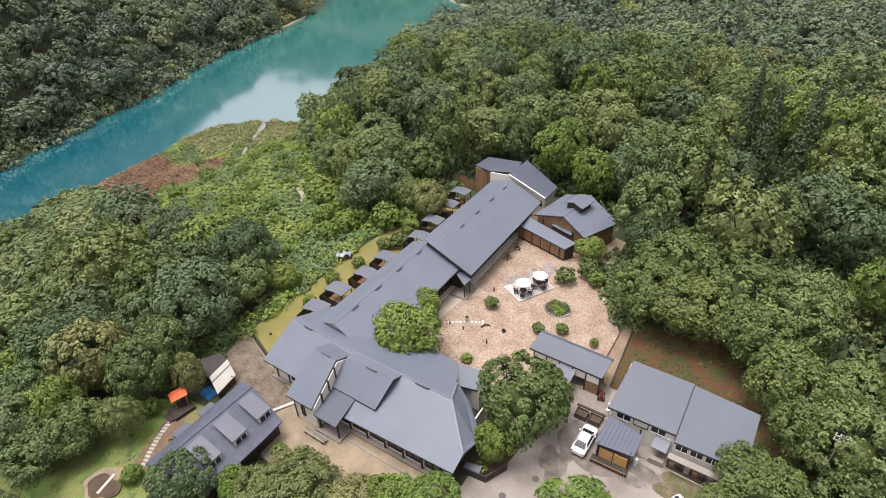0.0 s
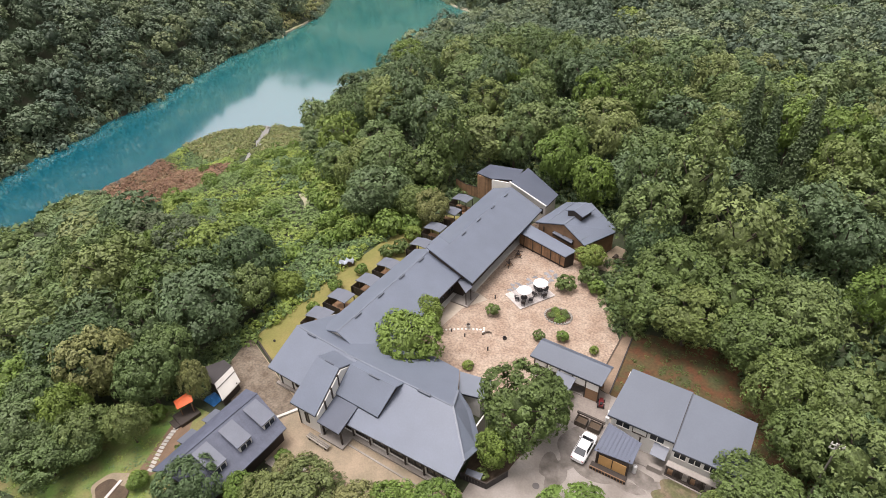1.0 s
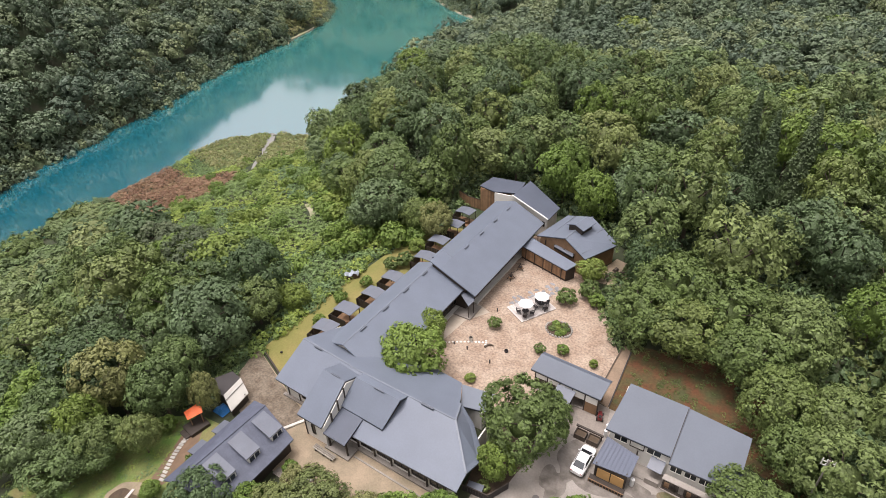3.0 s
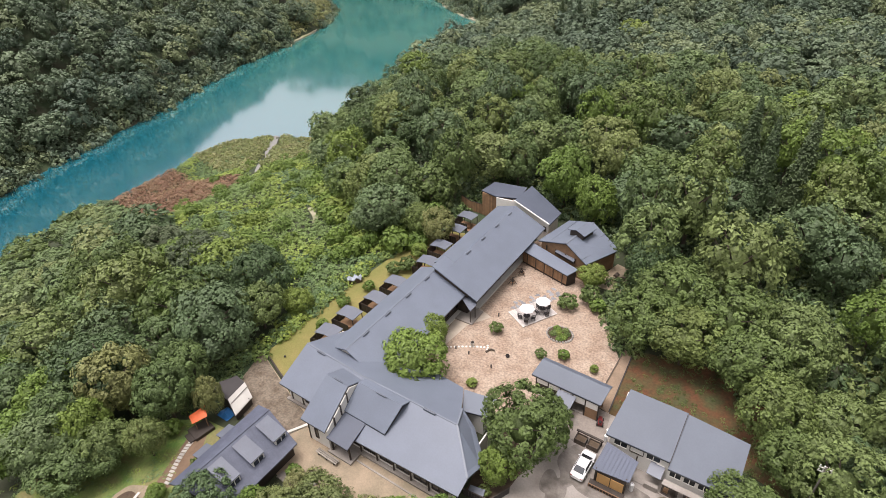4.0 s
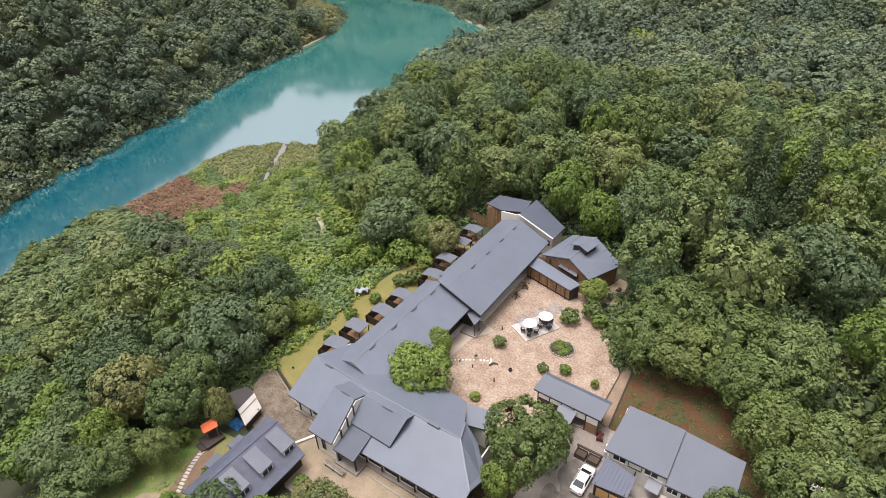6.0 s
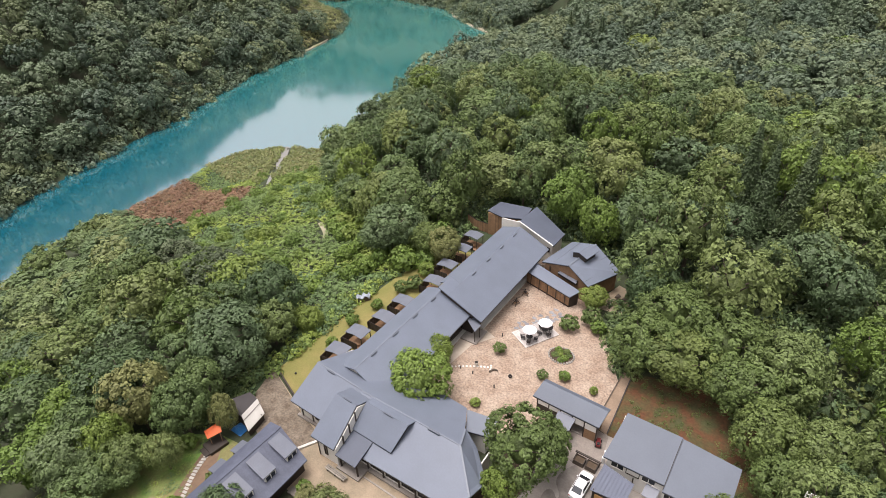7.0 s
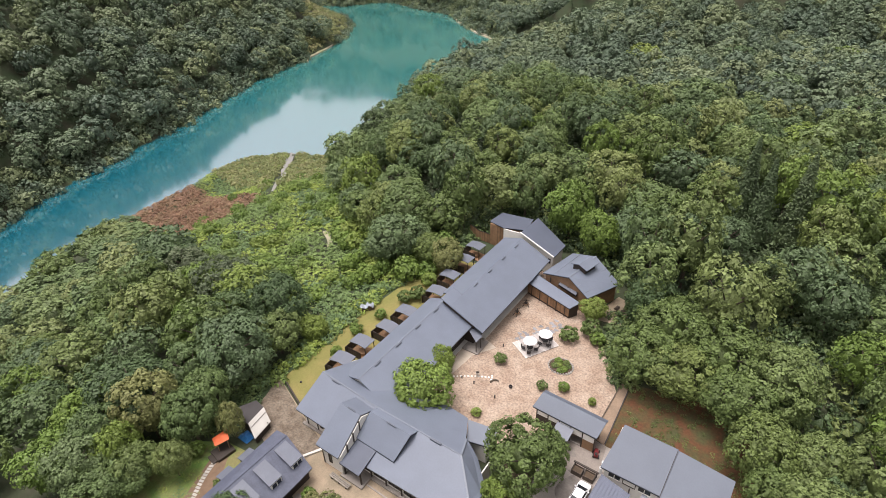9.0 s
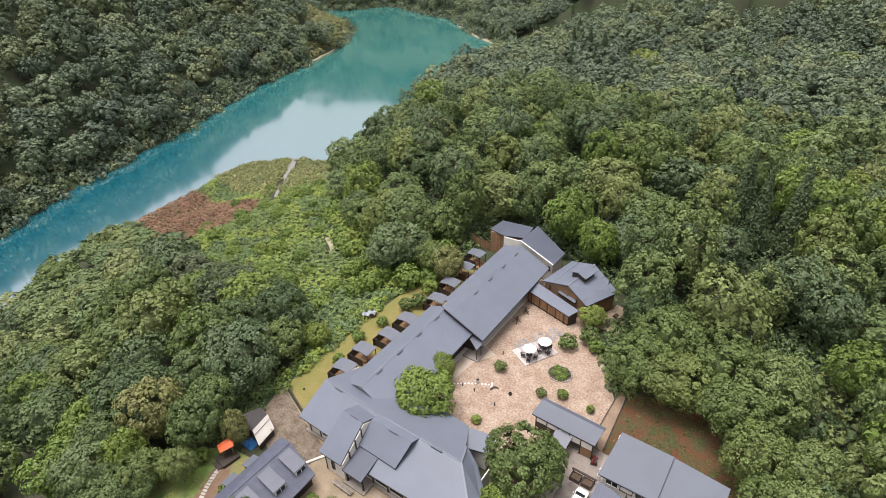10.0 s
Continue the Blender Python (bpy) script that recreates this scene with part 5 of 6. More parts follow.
part("paving", boxed(-6.1, -3.2, 41.3, 43.2, 0, 0.12), CONCRETE, store)
PORCH = material("ribbed_blue_grey_sheet", (0.095, 0.112, 0.155), 0.45, vary=0.06, bump=0)
porch = thing("storehouse_porch", (0, 0, 0), 0, "porch with a ribbed blue-grey sheet roof and plank doors", "porch")
part("roof", slabbed([(-9.75, 38.75, 2.4), (-5.95, 39.1, 2.4), (-5.85, 41.75, 2.72), (-9.45, 42.4, 2.88)], 0.08), PORCH, porch)
for i in range(10):
    s = i / 9
    bar(porch, "roof_rib", (-9.7 + 3.7 * s, 38.77 + 0.33 * s, 2.47), (-9.42 + 3.53 * s, 42.4 - 0.65 * s, 2.95 - 0.16 * s), 0.09, 0.07, PORCH)
for x, y in ((-9.4, 39.0), (-6.3, 39.3), (-9.3, 42.6), (-6.2, 42.6)):
    part("post", boxed(x - 0.07, x + 0.07, y - 0.07, y + 0.07, 0, 2.5), DARKWOOD, porch)
PLY = material("orange_plywood", (0.56, 0.33, 0.13), 0.6, vary=0.1, scale=1, fine=8, bump=0.1)
for x in (-9.2, -7.75):
    part("door", boxed(x, x + 1.35, 38.98, 39.03, 0.35, 1.75), PLY, porch, "orange plywood door panel")
part("wall", boxed(-9.4, -6.2, 39.05, 39.15, 0, 2.3), DARKWOOD, porch)
part("deck", boxed(-9.8, -6.1, 38.2, 39.0, 0, 0.35), DARKWOOD, porch)
for i in range(12):
    part("baluster", boxed(-9.75 + 0.31 * i, -9.69 + 0.31 * i, 38.12, 38.18, 0, 0.55), CEDAR, porch)
bar(porch, "rail", (-9.8, 38.15, 0.62), (-6.1, 38.15, 0.62), 0.08, 0.07, CEDAR)

# the cottage with its dormers
SHINGLE = material("slate_blue_shingles", (0.088, 0.100, 0.140), 0.6, vary=0.2, scale=1.2, fine=5, bump=0.4, dist=0.03)
DORMER = material("dull_slate_sheet", (0.118, 0.132, 0.165), 0.5, vary=0.1, scale=0.8, fine=6, bump=0.1)
cott = thing("cottage", (0, 0, 0), 0, "grey-roofed cottage with three glazed dormers", "house")
roof_plane(cott, [(-43.75, 13.4, 4.5), (-38.8, 14.6, 2.45), (-38.75, 22.6, 2.45), (-43.5, 25.0, 4.55)], mat=SHINGLE)
roof_plane(cott, [(-38.76, 21.4, 2.44), (-38.76, 24.3, 2.55), (-43.5, 25.0, 4.555), (-43.6, 21.4, 4.5)], fascia=False, mat=SHINGLE)
roof_plane(cott, [(-43.75, 13.4, 4.5), (-43.5, 25.0, 4.55), (-45.6, 25.1, 4.0), (-46.0, 13.3, 3.3)], mat=SHINGLE)
walls(cott, -45.4, -39.6, 14.0, 24.2, 2.5, (DARKWOOD, DARKWOOD, DARKWOOD, DARKWOOD))
part("gable", extruded([(-45.4, 24.2, 2.4), (-39.6, 24.2, 2.4), (-43.5, 24.2, 4.3)], (0, -0.12, 0)), DARKWOOD, cott)
bar(cott, "ridge_cap", (-43.75, 13.4, 4.56), (-43.5, 25.0, 4.61), 0.18, 0.06, SHINGLE)
for y in (22.5, 19.3, 16.1):
    d = part("dormer", extruded([(-42.7, y + 0.15, 4.0), (-40.15, y + 0.15, 2.9), (-40.15, y + 0.15, 3.75), (-42.7, y + 0.15, 4.55)], (0, 1.5, 0)), WHITE, cott)
    part("roof", slabbed([(-42.9, y, 4.75), (-40.05, y - 0.1, 3.97), (-40.05, y + 1.75, 3.97), (-42.9, y + 1.8, 4.75)], 0.1), DORMER, d)
    part("pane", boxed(-40.14, -40.1, y + 0.28, y + 1.5, 3.08, 3.66), GLASS, d)
    part("mullion", boxed(-40.1, -40.06, y + 0.86, y + 0.94, 3.05, 3.72), WHITE, d)
for y in (20.0, 16.9):
    d = part("annex", boxed(-46.9, -45.4, y + 0.1, y + 1.6, 0, 2.9), DARKWOOD, cott)
    part("roof", slabbed([(-47.25, y, 2.95), (-45.3, y, 3.45), (-45.3, y + 1.85, 3.45), (-47.25, y + 1.85, 2.95)], 0.1), DORMER, d)
part("doorstep", boxed(-39.2, -37.6, 21.0, 21.9, 0, 0.2), CONCRETE, cott)
bar(cott, "rail", (-42.6, 25.9, 0.25), (-41.3, 28.1, 0.25), 0.35, 0.2, PALE)


# ---- bath pavilions behind the wing ----
def pavilion(x, y, turn):
    ob = thing("bath_pavilion", (x, y, 0.05), turn, "small grey-roofed bath pavilion behind the guest wing", "pavilion", "bath pavilions")
    part("roof", slabbed([(-1.6, -1.15, 2.35), (0.1, -1.15, 2.62), (0.1, 1.2, 2.62), (-1.6, 1.2, 2.35)], 0.09), ROOF_SHED, ob)
    part("roof", slabbed([(0.1, -1.15, 2.62), (1.7, -1.15, 2.45), (1.7, 1.2, 2.45), (0.1, 1.2, 2.62)], 0.09), ROOF_SHED, ob)
    for px, py in ((-1.4, -1.0), (1.5, -1.0), (-1.4, 1.05), (1.5, 1.05)):
        part("post", boxed(px - 0.05, px + 0.05, py - 0.05, py + 0.05, 0, 2.4), DARKWOOD, ob)
    for i in range(7):
        part("fence_board", boxed(-1.95, -1.9, -1.9 + 0.45 * i, -1.5 + 0.45 * i, 0, 1.55), DARKWOOD, ob)
    for i in range(6):
        part("fence_board", boxed(-1.9 + 0.5 * i, -1.45 + 0.5 * i, -1.62, -1.57, 0, 1.5), DARKWOOD, ob)
    part("floor", boxed(-1.8, 1.8, -1.5, 1.2, 0, 0.12), CEDAR, ob, "warm cedar floor")
    tub = part("tub", cyl(bmesh.new(), (0.3, -0.3, 0.1), (0.3, -0.3, 0.65), 0.75, 0.78, 16), CEDAR, ob, "round cedar bath tub")
    return ob


first = pavilion(-49.1, 44.8, 0)
for x, y, a in ((-49.0, 40.3, 4), (-48.0, 49.7, -3), (-47.9, 54.5, 0), (-46.8, 61.8, 2), (-47.6, 67.0, 0), (-48.3, 72.9, 0), (-48.8, 77.9, -4)):
    copy_thing(first, pose(x, y, 0.05, 0, 0, a))

# ---- the courtyard's things ----
DECK = material("bleached_planks", (0.52, 0.48, 0.45), 0.85, vary=0.15, scale=1.5, fine=10, bump=0.3, obj_random=0.2)
deck = thing("deck", (-27.15, 61.0, 0.05), 60.5, "bleached plank deck under two parasols", "deck")
part("frame", boxed(-3.05, 3.05, -1.95, 1.95, 0.0, 0.10), CONCRETE, deck)
plank = part("plank", boxed(-0.14, 0.14, -2.0, 2.0, 0.10, 0.15), DECK, deck)
plank.location = (-2.95, 0, 0)
for i in range(1, 20):
    shared("plank", plank.data, deck, Matrix.Translation((-2.95 + 0.31 * i, random.uniform(-0.03, 0.03), random.uniform(-0.004, 0.004))))
CLOTH = material("white_canvas", (0.82, 0.82, 0.84), 0.8, vary=0.04, bump=0.1)
DARKRATTAN = material("dark_rattan", (0.035, 0.030, 0.032), 0.7, vary=0.2, fine=30, bump=0.4)
STEEL = material("brushed_steel", (0.5, 0.5, 0.5), 0.35, metal=0.9, vary=0.05, bump=0)


def parasol(x, y, tilt):
    ob = thing("parasol", (x, y, 0.2), 20 * tilt, "white canvas parasol over a round table on the deck", "parasol", "parasols on the deck")
    part("pole", cyl(bmesh.new(), (0, 0, 0), (0, 0, 2.45), 0.025), STEEL, ob)
    part("base", cyl(bmesh.new(), (0, 0, 0), (0, 0, 0.08), 0.28, 0.24, 14), CONCRETE, ob)
    bm = bmesh.new()
    k, rings = 8, ((0.02, 2.5), (0.55, 2.32), (1.12, 2.02), (1.12, 1.92))
    rows = [[bm.verts.new((r * math.cos(i * math.tau / k), r * math.sin(i * math.tau / k), z)) for i in range(k)] for r, z in rings]
    for a, b in zip(rows, rows[1:]):
        for i in range(k):
            bm.faces.new((a[i], a[(i + 1) % k], b[(i + 1) % k], b[i]))
    bm.faces.new(rows[0])
    can = part("canopy", bm, CLOTH, ob, "eight-sided white canvas canopy")
    can.modifiers.new("thick", "SOLIDIFY").thickness = 0.015
    for i in range(k):
        a = i * math.tau / k
        part("rib", cyl(bmesh.new(), (0, 0, 2.42), (1.1 * math.cos(a), 1.1 * math.sin(a), 1.97), 0.012, k=5), STEEL, can)
    return ob


def garden_table(x, y):
    ob = thing("garden_table", (x, y, 0.2), 0, "round dark garden table under a parasol", "table", "tables on the deck")
    part("tabletop", cyl(bmesh.new(), (0, 0, 0.68), (0, 0, 0.72), 0.5, 0.5, 20), DARKRATTAN, ob)
    for i in range(3):
        a = i * math.tau / 3
        part("leg", cyl(bmesh.new(), (0.35 * math.cos(a), 0.35 * math.sin(a), 0), (0.15 * math.cos(a), 0.15 * math.sin(a), 0.68), 0.025, k=6), DARKRATTAN, ob)


def chair_parts():
    ob = thing("garden_chair", (0, 0, 0), 0, "dark rattan garden chair beside a round table", "chair", "chairs on the deck")
    part("seat", boxed(-0.27, 0.27, -0.27, 0.27, 0.36, 0.44), DARKRATTAN, ob)
    part("backrest", extruded([(-0.28, 0.24, 0.42), (0.28, 0.24, 0.42), (0.26, 0.36, 0.95), (-0.26, 0.36, 0.95)], (0, 0.06, 0)), DARKRATTAN, ob)
    for s in (-1, 1):
        part("armrest", boxed(s * 0.28 - 0.03, s * 0.28 + 0.03, -0.24, 0.3, 0.6, 0.65), DARKRATTAN, ob)
        for yy in (-0.23, 0.23):
            part("leg", boxed(s * 0.24 - 0.025, s * 0.24 + 0.025, yy - 0.025, yy + 0.025, 0, 0.38), DARKRATTAN, ob)
    return ob


chair = chair_parts()
spots = []
for cx, cy, a0 in ((-27.3, 59.2, 200), (-26.0, 61.9, 150)):
    parasol(cx, cy, 1 if a0 == 200 else 2)
    garden_table(cx, cy)
    for i in range(4):
        a = radians(a0 + 90 * i)
        spots.append((cx + 0.95 * math.cos(a), cy + 0.95 * math.sin(a), math.degrees(a) - 90))
chair.matrix_basis = pose(spots[0][0], spots[0][1], 0.2, 0, 0, spots[0][2])
for x, y, a in spots[1:]:
    copy_thing(chair, pose(x, y, 0.2, 0, 0, a))
# two dark pole frames further back
for x, y, a in ((-33.0, 69.0, 20), (-33.1, 66.0, 70)):
    ob = thing("fire_tripod", (x, y, 0.06), a, "dark wooden pole tripod over a small pot", "tripod", "tripods on the gravel")
    for i in range(4):
        c, s = math.cos(0.8 + i * math.tau / 4), math.sin(0.8 + i * math.tau / 4)
        part("pole", cyl(bmesh.new(), (0.75 * c, 0.6 * s, 0), (-0.12 * c, -0.1 * s, 1.35), 0.05, 0.04, 6), DARKWOOD, ob)
    part("crossbar", cyl(bmesh.new(), (-0.75, 0, 1.15), (0.75, 0, 1.15), 0.045, 0.045, 6), DARKWOOD, ob)
    part("shelf", boxed(-0.45, 0.45, -0.2, 0.2, 0.4, 0.45), CEDAR, ob)
    part("pot", cyl(bmesh.new(), (0, 0, 0.45), (0, 0, 0.7), 0.17, 0.2, 10), DARKRATTAN, ob)
# stepping stones, posts and the small lantern
disc = cyl(bmesh.new(), (0, 0, 0), (0, 0, 0.06), 0.18, 0.16, 9)
stone_me = None
for i in range(12):
    s = i / 11
    at = (-34.2 + 4.9 * s, 48.2 + 2.85 * s + 0.55 * math.sin(s * 3.0) * 0.4, 0.06)
    ob = tagged(part("stepping_stone", disc, WHITE_STONE) if i == 0 else new("stepping_stone", stone_me), "round white stepping stone in the gravel", "stone", "white stepping stones")
    stone_me = ob.data
    ob.matrix_basis = pose(*at, 0, 0, i * 37) @ Matrix.Diagonal((1 + 0.15 * math.sin(i * 5), 1 + 0.15 * math.cos(i * 3), 1, 1))
for x, y in ((-29.5, 51.4), (-29.2, 50.7)):
    ob = tagged(new("stepping_stone", stone_me), "round white stepping stone in the gravel", "stone", "white stepping stones")
    ob.matrix_basis = pose(x, y, 0.06)
lantern = thing("garden_lantern", (-31.3, 50.25, 0.06), 10, "small white garden lantern with a dark cap", "lantern")
part("pedestal", cyl(bmesh.new(), (0, 0, 0), (0, 0, 0.4), 0.2, 0.16, 8), WHITE_STONE, lantern)
part("light_box", boxed(-0.22, 0.22, -0.22, 0.22, 0.4, 0.75), WHITE_STONE, lantern)
part("cap", cyl(bmesh.new(), (0, 0, 0.75), (0, 0, 0.95), 0.26, 0.06, 8), DARKWOOD, lantern)
for x, y, h in ((-30.9, 48.6, 0.5), (-27.0, 47.9, 0.55), (-31.2, 57.8, 0.55), (-33.0, 48.6, 0.35)):
    ob = thing("bollard", (x, y, 0.06), 0, "short dark bollard lamp in the gravel", "bollard lamp", "bollard lamps")
    part("post", cyl(bmesh.new(), (0, 0, 0), (0, 0, h), 0.09, 0.09, 10), DARKRATTAN, ob)
    part("cap", cyl(bmesh.new(), (0, 0, h), (0, 0, h + 0.05), 0.12, 0.1, 10), DARKRATTAN, ob)
pot = thing("fire_pot", (-26.1, 50.9, 0.06), 0, "round dark iron pot on the gravel", "pot")
bm = bmesh.new()
for (r0, z0), (r1, z1) in (((0.2, 0), (0.3, 0.2)), ((0.3, 0.2), (0.26, 0.34)), ((0.26, 0.34), (0.2, 0.34)), ((0.2, 0.34), (0.18, 0.12))):
    cyl(bm, (0, 0, z0), (0, 0, z1 + 1e-4), r0, r1, 12, cap=False)
part("bowl", bm, DARKRATTAN, pot)
log = thing("driftwood", (-28.5, 50.4, 0.06), 30, "curved weathered driftwood log on the gravel", "driftwood")
bm = bmesh.new()
for i in range(5):
    a, b = i / 5, (i + 1) / 5
    cyl(bm, (1.2 * a - 0.6, 0.5 * math.sin(a * 2.6), 0.14), (1.2 * b - 0.6, 0.5 * math.sin(b * 2.6), 0.14), 0.16 - 0.06 * a, 0.16 - 0.06 * b, 8)
part("trunk", bm, BARK, log)
flat_sheet("paved_walk", [(-35.6, 48.6), (-34.7, 48.6), (-34.2, 53.5), (-32.0, 57.0), (-34.6, 58.0), (-36.6, 54.0)], 0.08, material("pale_paving", (0.47, 0.40, 0.32), 0.9, vary=0.14, scale=1, fine=8, bump=0.3), "pale paved walk to the side entrance", "paving")
SLATE = material("blue_grey_flagstone", (0.235, 0.238, 0.250), 0.8, vary=0.2, scale=1.5, fine=8, bump=0.3, obj_random=0.25)
flags = thing("stone_paving", (0, 0, 0.06), 0, "blue-grey flagstones laid in the gravel beside the deck", "paving", kind="structure")
r_ = random.Random(9)
for i in range(9):
    for j in range(3):
        u, v = (i + r_.uniform(0.3, 0.7)) / 9, j - 1 + r_.uniform(-0.2, 0.2)
        cx, cy = -30.4 + 4.6 * u - 0.75 * v, 60.2 + 7.6 * u + 0.5 * v
        if not (j == 2 and i % 3 == 0):
            part("flagstone", prism(bmesh.new(), blob_pts(cx, cy, r_.uniform(0.36, 0.52), r_.uniform(0.28, 0.42), 200 + 3 * i + j, 8, 0.3), 0, 0.02 + 0.006 * r_.random()), SLATE, flags)

# planted bed with a ring of stones
bed = thing("flower_bed", (-21.8, 58.7, 0.05), 0, "oval flower bed edged with rough stones", "flower bed")
part("soil", prism(bmesh.new(), blob_pts(0, 0, 1.75, 1.55, 3, rough=0.05), 0, 0.18), EARTHY, bed)
r_ = random.Random(4)
peb = None
for i in range(26):
    a = i * math.tau / 26
    m = Matrix.Translation((1.85 * math.cos(a), 1.65 * math.sin(a), 0.1)) @ pose(0, 0, 0, r_.uniform(-20, 20), r_.uniform(-20, 20), r_.uniform(0, 360)) @ Matrix.Diagonal((r_.uniform(0.8, 1.3), r_.uniform(0.7, 1.1), r_.uniform(0.7, 1.1), 1))
    if peb is None:
        bm = bmesh.new()
        bmesh.ops.create_icosphere(bm, subdivisions=1, radius=0.2)
        peb = part("stone", bm, STONE, bed)
        peb.matrix_basis = m
    else:
        shared("stone", peb.data, bed, m)


# ---- the car ----
def lathe_profile(rows):
    """A body from cross-sections: each row is (y, half width at sill, half width at belt, half width at roof, sill, belt, roof)."""
    bm = bmesh.new()
    rings = []
    for y, ws, wb_, wr, zs, zb, zr in rows:
        pts = [(-ws, zs), (-wb_, zb * 0.55 + zs * 0.45), (-wb_, zb), (-wr, zr), (wr, zr), (wb_, zb), (wb_, zb * 0.55 + zs * 0.45), (ws, zs)]
        rings.append([bm.verts.new((x, y, z)) for x, z in pts])
    for a, b in zip(rings, rings[1:]):
        for i in range(8):
            bm.faces.new((a[i], a[(i + 1) % 8], b[(i + 1) % 8], b[i]))
    bm.faces.new(rings[0][::-1])
    bm.faces.new(rings[-1])
    bmesh.ops.bevel(bm, geom=[e for e in bm.edges if not e.is_boundary], offset=0.04, segments=2, affect="EDGES")
    return bm


PAINT = material("white_car_paint", (0.80, 0.80, 0.80), 0.25, vary=0.01, bump=0, spec=0.6)
RUBBER = material("tyre_rubber", (0.02, 0.02, 0.02), 0.8, vary=0.1, bump=0.2)
LAMP_RED = material("red_lamp_plastic", (0.35, 0.02, 0.02), 0.3, vary=0.02, bump=0)
LAMP_CLEAR = material("clear_lamp_plastic", (0.7, 0.7, 0.72), 0.15, vary=0.02, bump=0)
car = thing("car", (-11.02, 39.95, 0.05), -2.5, "white sedan parked on the damp concrete yard", "car")
part("body", lathe_profile([(-2.2, 0.62, 0.72, 0.66, 0.35, 0.75, 0.86), (-2.0, 0.78, 0.84, 0.76, 0.25, 0.82, 0.96), (-1.2, 0.82, 0.87, 0.80, 0.22, 0.85, 0.98), (0.9, 0.82, 0.87, 0.80, 0.22, 0.83, 0.95), (1.7, 0.80, 0.85, 0.74, 0.24, 0.75, 0.86), (2.1, 0.70, 0.78, 0.60, 0.30, 0.66, 0.74), (2.25, 0.58, 0.66, 0.50, 0.36, 0.60, 0.65)]), PAINT, car)
cabin = part("cabin", lathe_profile([(-1.75, 0.74, 0.74, 0.70, 0.9, 0.94, 0.97), (-0.95, 0.74, 0.72, 0.58, 0.9, 1.1, 1.40), (0.05, 0.76, 0.74, 0.60, 0.9, 1.1, 1.45), (0.45, 0.76, 0.74, 0.57, 0.9, 1.1, 1.40), (1.25, 0.74, 0.72, 0.66, 0.86, 0.9, 0.93)]), PAINT, car, "white cabin roof")
part("windscreen", slabbed([(-0.55, 0.46, 1.44), (0.55, 0.46, 1.44), (0.66, 1.2, 1.03), (-0.66, 1.2, 1.03)], 0.05), GLASS, cabin, "dark windscreen")
part("rear_window", slabbed([(-0.62, -1.66, 1.08), (0.62, -1.66, 1.08), (0.55, -1.0, 1.44), (-0.55, -1.0, 1.44)], 0.05), GLASS, cabin, "dark rear window")
for s in (-1, 1):
    part("side_window", extruded([(s * 0.755, -1.2, 1.0), (s * 0.76, 0.9, 1.0), (s * 0.63, 0.35, 1.33), (s * 0.62, -0.85, 1.33)], (s * 0.02, 0, 0.01)), GLASS, cabin)
    part("mirror", boxed(s * 0.93 - 0.08, s * 0.93 + 0.08, 0.72, 0.84, 0.92, 1.04), PAINT, car)
    part("headlight", boxed(s * 0.55 - 0.14, s * 0.55 + 0.14, 2.02, 2.14, 0.62, 0.72), LAMP_CLEAR, car)
    part("tail_light", boxed(s * 0.62 - 0.12, s * 0.62 + 0.12, -2.2, -2.12, 0.72, 0.84), LAMP_RED, car)
    for y in (-1.32, 1.35):
        wheel = part("wheel", cyl(bmesh.new(), (s * 0.68, y, 0.31), (s * 0.88, y, 0.31), 0.31, 0.31, 18), RUBBER, car)
        part("rim", cyl(bmesh.new(), (s * 0.88, y, 0.31), (s * 0.895, y, 0.31), 0.2, 0.18, 12), STEEL, wheel)
car.scale = (0.9, 0.9, 0.92)
# the bonnet of a second car under the trees
car2 = copy_thing(car, pose(-1.6, 36.6, 0.05, 0, 0, 150))
tagged(car2, "white sedan half hidden under trees", "car")

# ---- small things in the parking yard ----
for i, x in enumerate((-12.5, -11.0)):
    rack = thing("planter_trough", (x, 43.1, 0.05), -1, "dark timber planter trough by the storehouse", "planter", "planter troughs")
    for a in (-0.62, 0.62):
        part("end_board", boxed(a - 0.04, a + 0.04, -0.5, 0.5, 0, 0.75), DARKWOOD, rack)
    for b in (-0.5, 0.5):
        part("side_board", boxed(-0.66, 0.66, b - 0.03, b + 0.03, 0, 0.7), BARK, rack)
    part("soil", boxed(-0.58, 0.58, -0.46, 0.46, 0, 0.5), EARTHY, rack)
sign = thing("canopy_beam", (-11.7, 43.75, 0.05), -1, "long dark timber beam on short posts", "beam")
part("beam", boxed(-1.6, 1.6, -0.12, 0.12, 0.8, 0.95), DARKWOOD, sign)
for x in (-1.4, 1.4):
    part("post", boxed(x - 0.06, x + 0.06, -0.06, 0.06, 0, 0.8), DARKWOOD, sign)
IRON = material("cast_iron", (0.10, 0.09, 0.085), 0.6, vary=0.2, fine=25, bump=0.4)
for x, y in ((-13.6, 33.5), (-15.6, 30.2)):
    man = thing("manhole_cover", (x, y, 0.04), 0, "round cast-iron manhole cover in the yard", "manhole cover", "manhole covers")
    part("cover", cyl(bmesh.new(), (0, 0, -0.02), (0, 0, 0.015), 0.36, 0.36, 20), IRON, man)
    part("ring", cyl(bmesh.new(), (0, 0, -0.02), (0, 0, 0.008), 0.46, 0.46, 20), CONCRETE, man)
RED = material("red_enamel", (0.16, 0.018, 0.018), 0.4, vary=0.1, bump=0)
mower = thing("garden_tractor", (-11.55, 46.75, 0.05), 15, "small red garden tractor beside the gate", "garden tractor")
part("body", boxed(-0.35, 0.35, -0.8, 0.4, 0.3, 0.75), RED, mower)
